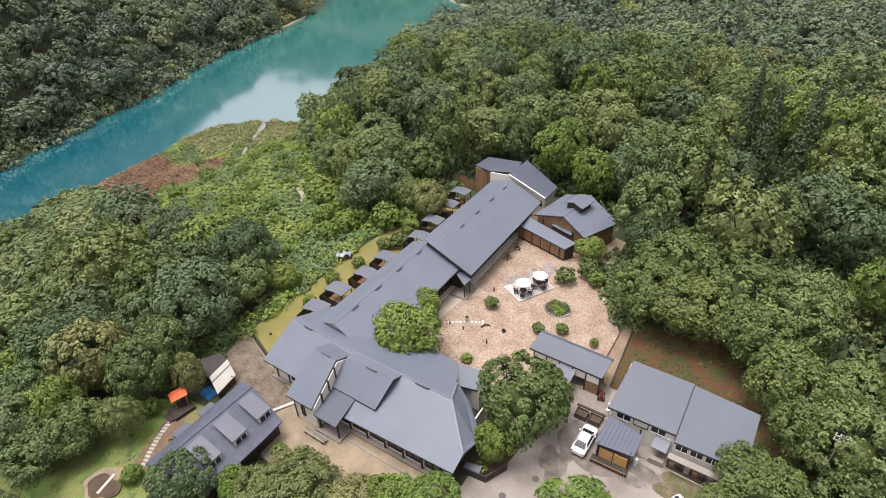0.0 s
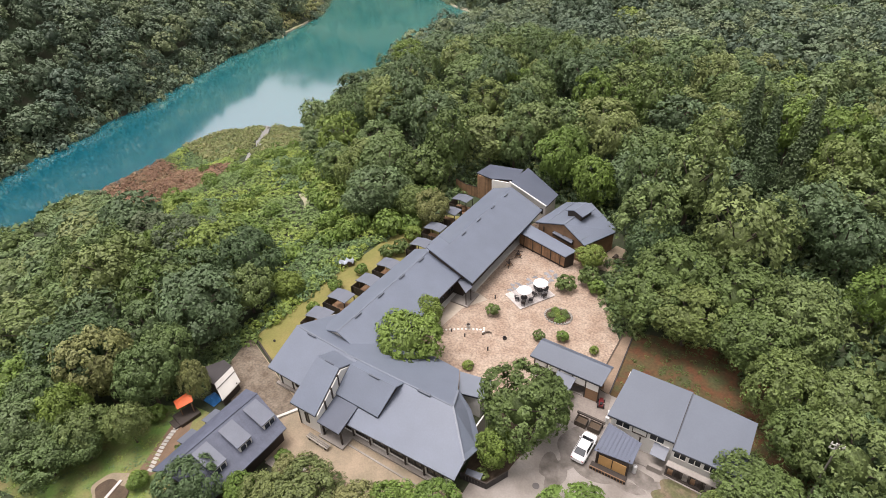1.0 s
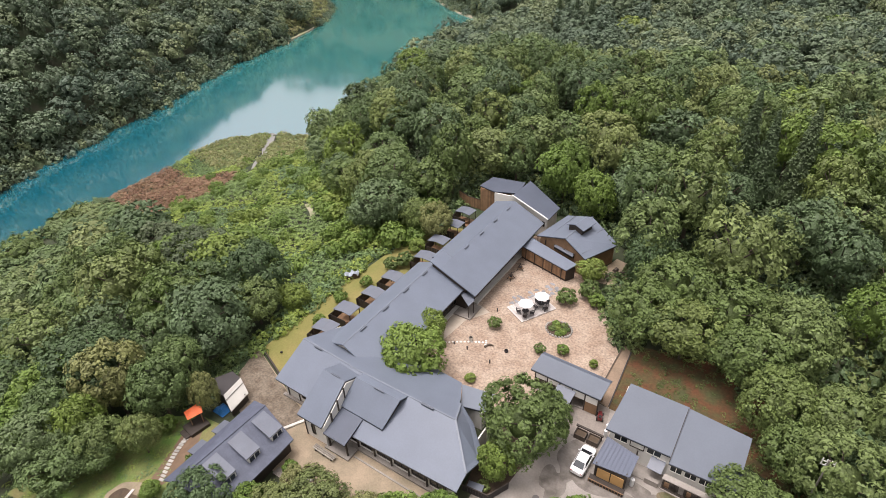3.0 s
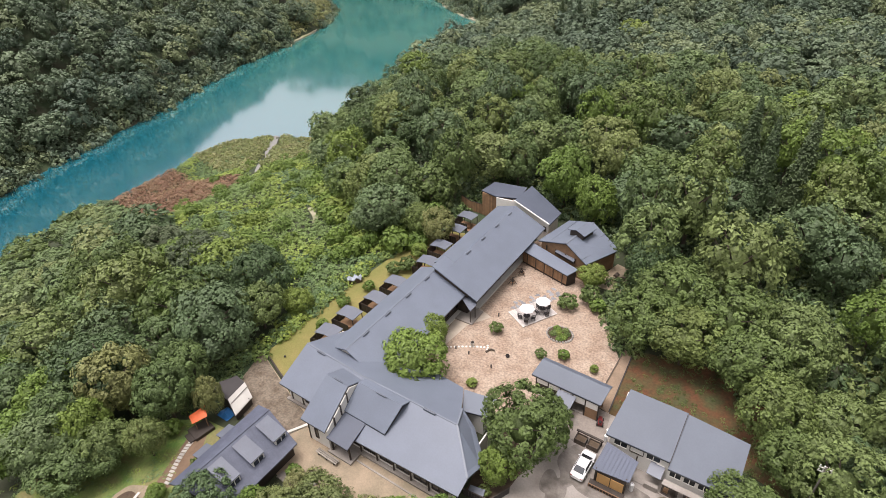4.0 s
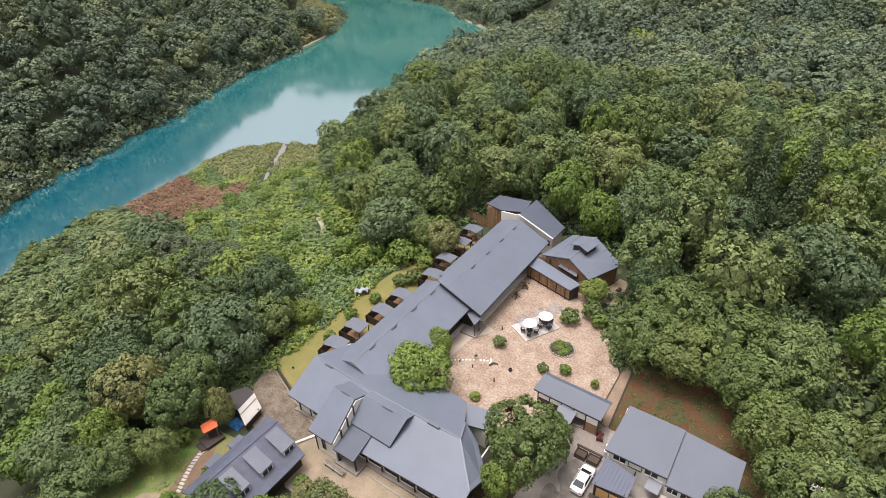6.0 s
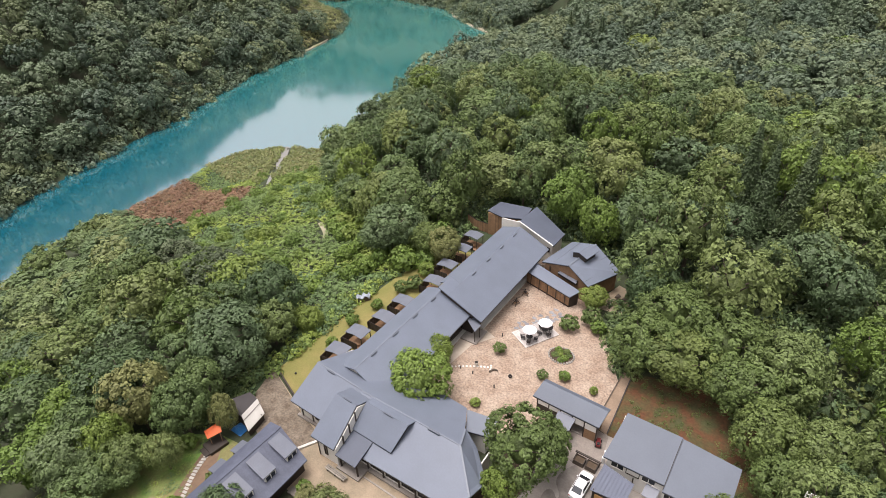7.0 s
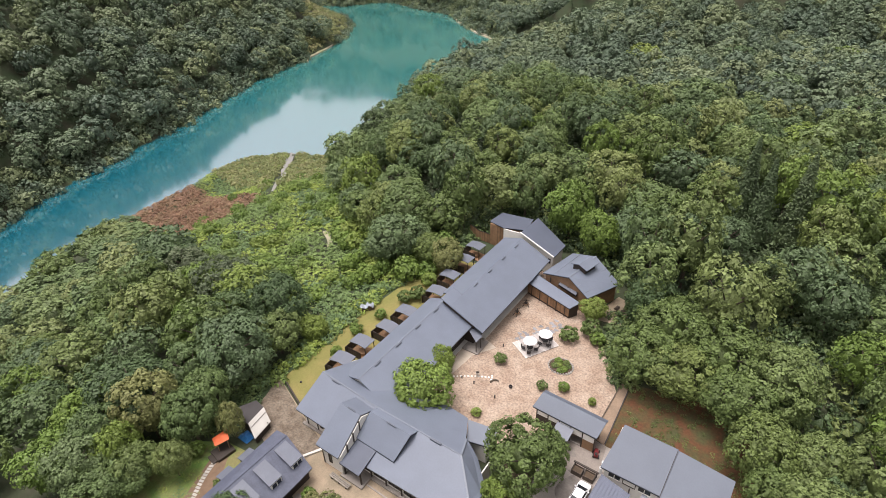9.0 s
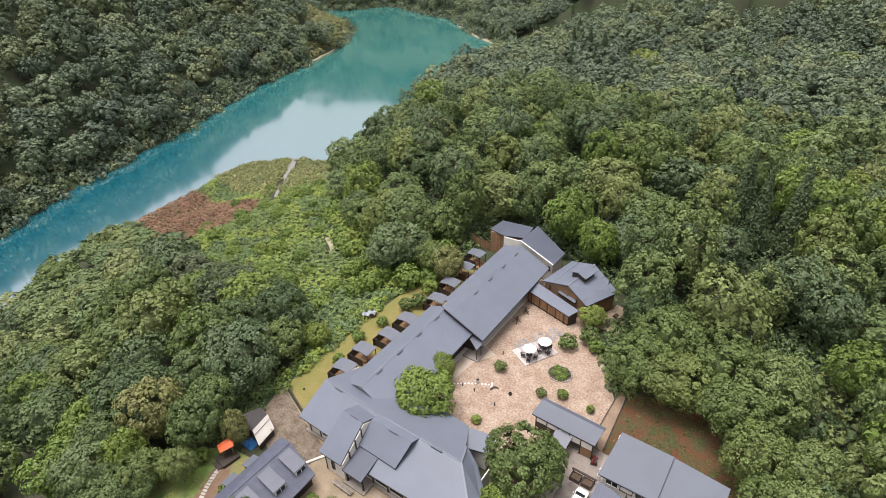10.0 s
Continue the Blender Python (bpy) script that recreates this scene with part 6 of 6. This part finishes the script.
part("hood", boxed(-0.28, 0.28, 0.4, 0.95, 0.3, 0.65), RED, mower)
part("seat", boxed(-0.22, 0.22, -0.7, -0.2, 0.75, 0.95), RUBBER, mower)
for sx in (-0.45, 0.45):
    for yy, r in ((-0.5, 0.36), (0.7, 0.24)):
        part("wheel", cyl(bmesh.new(), (sx - 0.1, yy, r), (sx + 0.1, yy, r), r, r, 14), RUBBER, mower)
mower.scale = (0.72, 0.72, 0.72)
fence = thing("corner_fence", (0, 0, 0), 0, "dark timber fence round the corner bed", "fence")
for (ax, ay), (bx, by) in (((-20.6, 30.3), (-17.7, 30.6)), ((-17.7, 30.6), (-16.5, 33.0))):
    k = 9
    for i in range(k):
        x, y = ax + (bx - ax) * i / k, ay + (by - ay) * i / k
        ex, ey = (bx - ax) / k * 0.94, (by - ay) / k * 0.94
        part("board", extruded([(x, y, 0), (x + ex, y + ey, 0), (x + ex, y + ey, 0.95), (x, y, 0.95)], (0.03, -0.03, 0)), FASCIA, fence)
    bar(fence, "rail", (ax, ay, 1.02), (bx, by, 1.02), 0.12, 0.07, DARKWOOD)
flat_sheet("corner_bed", [(-20.5, 30.3), (-17.9, 30.7), (-16.8, 33.2), (-16.6, 35.0), (-16.2, 37.0), (-17.0, 41.5), (-20.6, 43.8), (-21.0, 34)], 0.06, EARTHY, "dark soil bed under the big yard tree", "planting bed")
crate = thing("terrace_box", (-19.2, 30.9, 0.05), 10, "low grey box beside the corner fence", "box")
part("case", boxed(-0.9, 0.7, -0.35, 0.35, 0, 0.8), PALE, crate)
part("lid", boxed(-0.95, 0.75, -0.42, 0.42, 0.8, 0.86), ROOF_SHED, crate)
GREYWOOD = material("grey_weathered_wood", (0.25, 0.225, 0.19), 0.9, vary=0.25, scale=2, fine=10, bump=0.3, obj_random=0.15)
bench = thing("long_bench", (-36.0, 25.85, 0.05), -2, "long weathered bench in front of the main house", "bench")
for y in (-0.22, 0.0, 0.22):
    part("slat", boxed(-1.6, 1.6, y - 0.09, y + 0.09, 0.42, 0.47), GREYWOOD, bench)
for x in (-1.2, 0, 1.2):
    part("leg", boxed(x - 0.06, x + 0.06, -0.28, 0.28, 0, 0.42), DARKWOOD, bench)
slabs = thing("stone_slab", (-35.6, 22.6, 0.05), 20, "flat grey stone slab in the grass", "stone slab")
part("slab", prism(bmesh.new(), blob_pts(0, 0, 0.9, 0.6, 8, 9), 0, 0.14), STONE, slabs)

kerb = thing("lawn_kerb", (0, 0, 0), 0, "dark timber kerb along the lawn's lower edge", "kerb")
for i in range(8):
    p_, q_ = Vector((-46.3, 30.55, 0.3)).lerp(Vector((-56.0, 34.2, 0.3)), i / 8), Vector((-46.3, 30.55, 0.3)).lerp(Vector((-56.0, 34.2, 0.3)), (i + 0.97) / 8)
    bar(kerb, "sleeper", p_, q_, 0.22, 0.3, DARKWOOD)
# ---- beside the cottage ----
shed = thing("garden_shed", (-50.6, 25.7, 0.05), 0, "low dark shed with a white sloping roof panel", "shed")
part("roof", slabbed([(-0.1, -1.35, 2.6), (1.55, -1.95, 1.25), (1.0, 1.15, 1.25), (-0.6, 1.65, 2.6)], 0.1), PALE, shed, "white sloping roof panel with a seam")
part("roof", slabbed([(-0.15, -1.4, 2.5), (-0.65, 1.65, 2.5), (-2.6, 2.0, 2.35), (-3.9, -0.5, 2.35), (-2.4, -1.4, 2.4)], 0.1), FASCIA, shed, "dark flat rear roof")
part("wall", prism(bmesh.new(), [(-0.2, -1.3), (1.3, -1.75), (0.85, 1.0), (-0.65, 1.5)], 0, 1.2), DARKWOOD, shed)
part("wall", prism(bmesh.new(), [(-0.3, -1.3), (-0.75, 1.5), (-2.5, 1.8), (-3.6, -0.4), (-2.3, -1.25)], 0, 2.3), DARKWOOD, shed)
part("seam", extruded([(0.42, -1.52, 2.2), (0.47, -1.54, 2.16), (-0.04, 1.47, 2.16), (-0.09, 1.49, 2.2)], (0.02, 0, 0.03)), DARKWOOD, shed)
part("handle", boxed(0.93, 1.0, 0.6, 0.72, 1.34, 1.48), DARKRATTAN, shed)
ORANGE = material("orange_tarpaulin", (0.75, 0.13, 0.025), 0.55, vary=0.1, scale=1.5, fine=6, bump=0.3)
hut = thing("orange_shelter", (-51.9, 20.9, 0.05), -8, "little stand covered by an orange tarpaulin", "shelter")
part("tarpaulin", slabbed([(-1.0, -0.75, 2.2), (0.05, -0.95, 1.8), (0.75, 0.7, 2.2), (-0.5, 1.2, 2.7)], 0.04), ORANGE, hut)
for x, y in ((-0.85, -0.45), (-0.1, -0.6), (0.5, 0.5), (-0.45, 0.8)):
    part("post", boxed(x - 0.04, x + 0.04, y - 0.04, y + 0.04, 0, 2.0), CEDAR, hut)
part("platform", boxed(-0.9, 1.2, -1.5, 0.9, 0, 0.45), DARKWOOD, hut)
part("step", boxed(-0.6, 0.9, -2.1, -1.5, 0, 0.22), DARKWOOD, hut)
BLUE = material("blue_tarpaulin", (0.03, 0.17, 0.42), 0.5, vary=0.12, scale=2, fine=8, bump=0.4)
heap = thing("covered_heap", (-51.2, 23.9, 0.05), 0, "heap covered by a crumpled blue tarpaulin", "tarpaulin")
bm = bmesh.new()
g = [[bm.verts.new((-0.95 + 0.38 * i, -0.8 + 0.4 * j, 0.08 + (0.75 if 0 < i < 5 and 0 < j < 4 else 0) * (0.8 + 0.3 * math.sin(i * 2.1 + j)))) for i in range(6)] for j in range(5)]
for j in range(4):
    for i in range(5):
        bm.faces.new((g[j][i], g[j][i + 1], g[j + 1][i + 1], g[j + 1][i]))
sheet = part("tarpaulin", bm, BLUE, heap)
sheet.modifiers.new("thick", "SOLIDIFY").thickness = 0.03
STONE_PALE = material("pale_path_stone", (0.46, 0.44, 0.40), 0.9, vary=0.16, scale=2, fine=9, bump=0.3, obj_random=0.14)
slab_me = None
for i in range(15):
    s = i / 14
    ob = tagged(new("path_slab", slab_me) if slab_me else part("path_slab", prism(bmesh.new(), [(-0.29, -0.15), (0.29, -0.16), (0.3, 0.15), (-0.28, 0.16)], 0, 0.06), STONE_PALE), "pale rectangular slab of the garden path", "path slab", "garden path slabs")
    slab_me = ob.data
    ob.matrix_basis = pose(-49.1 - 2.6 * s - 0.35 * math.sin(3.14 * s), 14.0 + 5.6 * s, 0.05, 0, 0, 10 + 20 * s)
flat_sheet("garden_trail", [(-48.6, 13.2), (-50.2, 13.4), (-52.6, 19.5), (-50.8, 20.6), (-47.8, 16.5)], 0.05, material("brown_path_soil", (0.19, 0.125, 0.08), 0.95, vary=0.2, fine=6, bump=0.4), "brown earth trail beside the cottage", "trail")
rb = thing("raised_bed", (-50.6, 10.6, 0.04), 15, "vegetable bed with a sandy border", "vegetable bed")
part("border", prism(bmesh.new(), blob_pts(0, 0, 2.2, 1.8, 6, 36, 0.2), 0, 0.1), EARTH, rb)
part("soil", prism(bmesh.new(), blob_pts(0.3, -0.4, 1.75, 1.3, 7, 36, 0.2), 0.1, 0.16), EARTHY, rb)
part("plank", boxed(0.2, 0.5, -1.2, 1.0, 0.16, 0.22), DECK, rb)
ball = thing("stone_ball", (-52.5, 34.8, 0.06), 0, "round dark stone ball on the lawn", "ornament")
bm = bmesh.new()
bmesh.ops.create_icosphere(bm, subdivisions=2, radius=0.17)
bmesh.ops.translate(bm, verts=bm.verts, vec=(0, 0, 0.15))
part("ball", bm, DARKRATTAN, ball)

GAS = material("white_enamel", (0.75, 0.75, 0.74), 0.4, vary=0.05, bump=0)
for x, y in ((-10.15, 44.6), (-10.2, 45.5), (-5.75, 40.1)):
    can = thing("gas_cylinder", (x, y, 0.05), 0, "white gas cylinder beside the storehouse wall", "gas cylinder", "gas cylinders")
    part("tank", cyl(bmesh.new(), (0, 0, 0), (0, 0, 1.0), 0.22, 0.22, 14), GAS, can)
    part("shoulder", cyl(bmesh.new(), (0, 0, 1.0), (0, 0, 1.12), 0.22, 0.08, 14), GAS, can)
    part("valve", cyl(bmesh.new(), (0, 0, 1.12), (0, 0, 1.25), 0.05, 0.05, 8), STEEL, can)
wrap = thing("crumpled_sheet", (-55.5, 53.2, 0.06), 55, "crumpled pale plastic sheet in the weeds", "plastic sheet")
bm = bmesh.new()
g = [[bm.verts.new((-1.2 + 0.34 * i, -0.45 + 0.3 * j + 0.1 * math.sin(i * 2.0), 0.9 + 0.3 * math.sin(i * 1.9 + j * 2.3) + 0.15 * math.cos(i * 3.7 - j))) for i in range(8)] for j in range(4)]
for j in range(3):
    for i in range(7):
        bm.faces.new((g[j][i], g[j][i + 1], g[j + 1][i + 1], g[j + 1][i]))
part("sheet", bm, material("pale_plastic", (0.42, 0.46, 0.52), 0.35, vary=0.15, fine=6, bump=0.3), wrap).modifiers.new("thick", "SOLIDIFY").thickness = 0.02
part("heap", prism(bmesh.new(), blob_pts(0, 0, 1.1, 0.4, 12), -0.05, 0.75), EARTHY, wrap)

edge = thing("path_edging", (0, 0, 0), 0, "dark timber edging along the narrow path", "edging")
for ax, ay, bx, by in ((-13.1, 49.6, -13.0, 60.3), (-11.2, 48.9, -11.75, 59.6)):
    for i in range(5):
        p_, q_ = Vector((ax, ay, 0.2)).lerp(Vector((bx, by, 0.2)), i / 5), Vector((ax, ay, 0.2)).lerp(Vector((bx, by, 0.2)), (i + 0.96) / 5)
        bar(edge, "board", p_, q_, 0.14, 0.2, FASCIA if ax > -12 else BARK)

# ---- the utility pole among the trees ----
pole = thing("utility_pole", (9.1, 45.0, 0.0), 0, "grey utility pole with white insulators among trees", "utility pole")
part("pole", cyl(bmesh.new(), (0, 0, -0.5), (0, 0, 9.2), 0.11, 0.08, 10), CONCRETE, pole)
for z in (8.4, 8.9):
    arm = part("crossarm", boxed(-0.55, 0.55, -0.04, 0.04, z, z + 0.08), WHITE, pole)
    for x in (-0.48, -0.15, 0.2, 0.48):
        part("insulator", cyl(bmesh.new(), (x, 0, z + 0.1), (x, 0, z + 0.35), 0.07, 0.05, 8), WHITE, arm)

flat_sheet("back_yard", [(-22.5, 72.0), (-17.5, 72.5), (-17.0, 79), (-20.5, 80)], 0.05, EARTH, "small brown earth yard behind the bath house", "yard")
for i, (x, y) in enumerate(((-19.0, 75.4), (-18.3, 76.3), (-19.6, 76.6), (-20.2, 74.2))):
    ob = thing("log_pile", (x, y, 0.05), 40 * i, "short stack of firewood logs", "firewood", "firewood stacks")
    for j in range(5):
        part("log", cyl(bmesh.new(), (-0.45, (j % 3) * 0.24 - 0.24 + (0.12 if j > 2 else 0), 0.12 + (0.2 if j > 2 else 0)), (0.45, (j % 3) * 0.24 - 0.24 + (0.12 if j > 2 else 0), 0.12 + (0.2 if j > 2 else 0)), 0.12, k=8), BARK, ob)


# ---- single trees round the houses ----
def grove(rows):
    for kind, pick, x, y, width, height, low in rows:
        tree(kind, pick, x, y, width, height, low)


# by the courtyard and the parking yard
grove((("light", 0, -34.3, 40.6, 9.6, 7.6, 0), ("light", 1, -36.0, 47.6, 4.6, 5.4, 0), ("olive", 2, -17.6, 37.9, 10.6, 9.8, 0), ("light", 0, -18.4, 33.4, 4.6, 5.4, 0), ("olive", 1, -16.0, 40.5, 6.5, 7.0, 0)))
# the big trees east of the courtyard
grove((("olive", 1, -11.5, 62.5, 10.5, 9.5, 0), ("olive", 2, -6.0, 61.5, 11.0, 9.0, 0), ("olive", 0, -9.5, 69.5, 11.5, 11.0, 0), ("olive", 2, -2.0, 67.0, 12.0, 11.0, 0), ("olive", 1, 1.5, 60.0, 10.0, 9.5, 0), ("broad", 1, 5.5, 65.5, 11.0, 11.5, 0), ("olive", 0, 5.5, 54.0, 9.5, 9.5, 0), ("olive", 2, 8.0, 49.0, 8.5, 8.0, 0)))
grove((("broad", 3, -14.5, 75.0, 9.0, 10.0, 0), ("light", 0, -22.0, 71.6, 5.0, 4.2, 0)))
# in front, at the foot of the view
grove((("broad", 1, 12.0, 42.0, 8.0, 7.5, 0), ("olive", 2, 9.5, 39.0, 7.0, 6.0, 0), ("broad", 0, 13.5, 49.0, 9.0, 9.0, 0), ("broad", 3, 11.0, 55.0, 8.5, 9.0, 0), ("olive", 0, 4.6, 40.6, 9.0, 6.5, 0), ("olive", 1, 2.0, 37.2, 6.0, 4.4, 0), ("light", 0, -8.0, 30.9, 9.0, 3.4, 0), ("light", 1, -20.5, 24.8, 6.5, 4.6, 0)))
grove((("light", 0, -23.8, 23.4, 5.5, 4.4, 0), ("straw", 2, -31.5, 19.4, 8.5, 5.2, 0), ("straw", 0, -26.8, 21.0, 6.5, 4.4, 0), ("straw", 1, -34.6, 17.2, 6.5, 4.6, 0), ("light", 1, -37.6, 16.6, 4.0, 4.0, 0), ("broad", 2, -41.3, 14.0, 7.0, 6.2, 0), ("light", 1, -48.4, 12.4, 2.4, 1.8, 0), ("straw", 2, -36.5, 21.5, 3.0, 2.0, 0)))
# west of the cottage and the lawn
grove((("broad", 3, -60.6, 38.2, 8.0, 8.0, -0.8), ("light", 1, -58.8, 43.5, 5.5, 4.5, -0.6), ("broad", 2, -64.5, 12.5, 9.0, 9.0, -1.0), ("broad", 2, -53.6, 15.4, 5.0, 6.0, 0), ("broad", 0, -56.5, 12.2, 6.0, 6.5, 0), ("olive", 1, -59.0, 9.5, 7.0, 6.0, 0), ("bloom", 0, -52.3, 23.1, 3.8, 6.8, -0.1)))
grove((("broad", 1, -75.0, 46.0, 11.0, 10.0, -4.0), ("light", 0, -66.0, 7.0, 9.0, 8.0, -1.5), ("broad", 1, -57.4, 8.3, 7.5, 6.0, 0), ("cool", 1, -61.5, 8.2, 8.0, 8.0, 0), ("broad", 3, -56.0, 11.5, 5.5, 5.0, 0), ("light", 0, -59.8, 12.2, 6.0, 8.0, 0), ("broad", 0, -73.0, 21.0, 9.0, 9.0, -4.0), ("broad", 1, -58.6, 24.0, 7.0, 8.5, -0.4)))
# at the edge of the north woods
grove((("cool", 0, -64.5, 68.0, 8.0, 6.5, -1.4), ("cool", 1, -59.6, 72.0, 9.0, 8.0, -0.8), ("light", 1, -56.5, 66.0, 5.0, 4.2, -0.5), ("olive", 1, -67.5, 72.5, 7.5, 6.5, -2.0), ("olive", 0, -54.2, 70.5, 7.5, 7.0, 0), ("bloom", 0, -50.6, 70.4, 7.0, 7.2, 0), ("light", 0, -36.0, 93.5, 11.0, 13.0, 0)))
grove((("light", 1, -28.5, 90.0, 9.0, 10.5, 0), ("conifer", 0, -8.1, 110.3, 6.6, 20.5, 1.2), ("conifer", 1, -4.4, 107.0, 6.0, 18.5, 1.2), ("conifer", 0, 1.2, 108.6, 6.8, 20.0, 1.2), ("dark_wood", 0, -121.0, 134.0, 14.5, 12.5, -10.5), ("pale_wood", 0, -137.0, 183.0, 14.5, 13.0, -12.5), ("cool_wood", 0, -118.0, 180.0, 18.0, 13.0, -7.5)))
# tall conifers far off in the woods
grove((("conifer", 1, -140.9, 245.9, 8.5, 17, None), ("conifer", 0, -104.4, 273.5, 7.5, 17, None), ("conifer", 1, -120.1, 290.4, 7.7, 17, None), ("conifer", 0, -150.3, 299.3, 7.1, 15, None), ("conifer", 1, -128.0, 316.8, 8.2, 17, None), ("conifer", 0, -106.0, 336.0, 8.5, 18, None), ("conifer", 1, -93.0, 262.0, 8.0, 18, None)))
for k, (kind, x, y, width, height) in enumerate(STANDING):
    tree(kind, k, x, y, width, height, float(ground_height(x, y)) - 0.2, group="woods round the yard")


def shrubs(rows, group):
    for pick, x, y, width, height in rows:
        tree("shrub", pick, x, y, width, height, 0.05, name="shrub", category="shrub", group=group)


shrubs(((0, -29.8, 54.6, 2.2, 1.7), (0, -22.3, 53.2, 1.8, 1.3), (1, -19.4, 54.6, 2.0, 1.5), (1, -15.2, 54.3, 1.4, 1.2), (1, -27.8, 44.0, 1.8, 0.9), (0, -23.4, 65.0, 3.4, 2.2), (1, -22.4, 59.3, 1.5, 0.8), (1, -21.0, 58.2, 1.4, 0.7), (1, -21.5, 57.6, 1.3, 0.6), (0, -22.6, 58.2, 1.3, 0.6), (0, -21.3, 59.6, 1.2, 0.7), (1, -22.0, 58.7, 1.2, 0.6), (0, -20.7, 59.0, 1.0, 0.6), (0, -21.0, 68.0, 3.6, 2.8), (1, -19.0, 66.5, 3.0, 2.2)), "courtyard shrubs")
shrubs(((1, -52.0, 41.8, 2.4, 2.0), (1, -53.0, 47.5, 2.6, 1.8), (1, -52.2, 53.0, 2.4, 1.8), (0, -51.4, 58.5, 3.0, 2.2), (1, -51.0, 65.0, 3.6, 2.6), (1, -37.6, 22.4, 2.2, 1.3), (1, -54.5, 18.8, 2.6, 2.0), (0, -48.0, 17.2, 1.6, 1.2), (1, -49.0, 12.6, 2.0, 1.5), (0, -18.8, 31.6, 1.6, 0.9)), "garden shrubs")
shrubs(((0, -50.2, 60.6, 3.2, 2.4),), "garden shrubs")
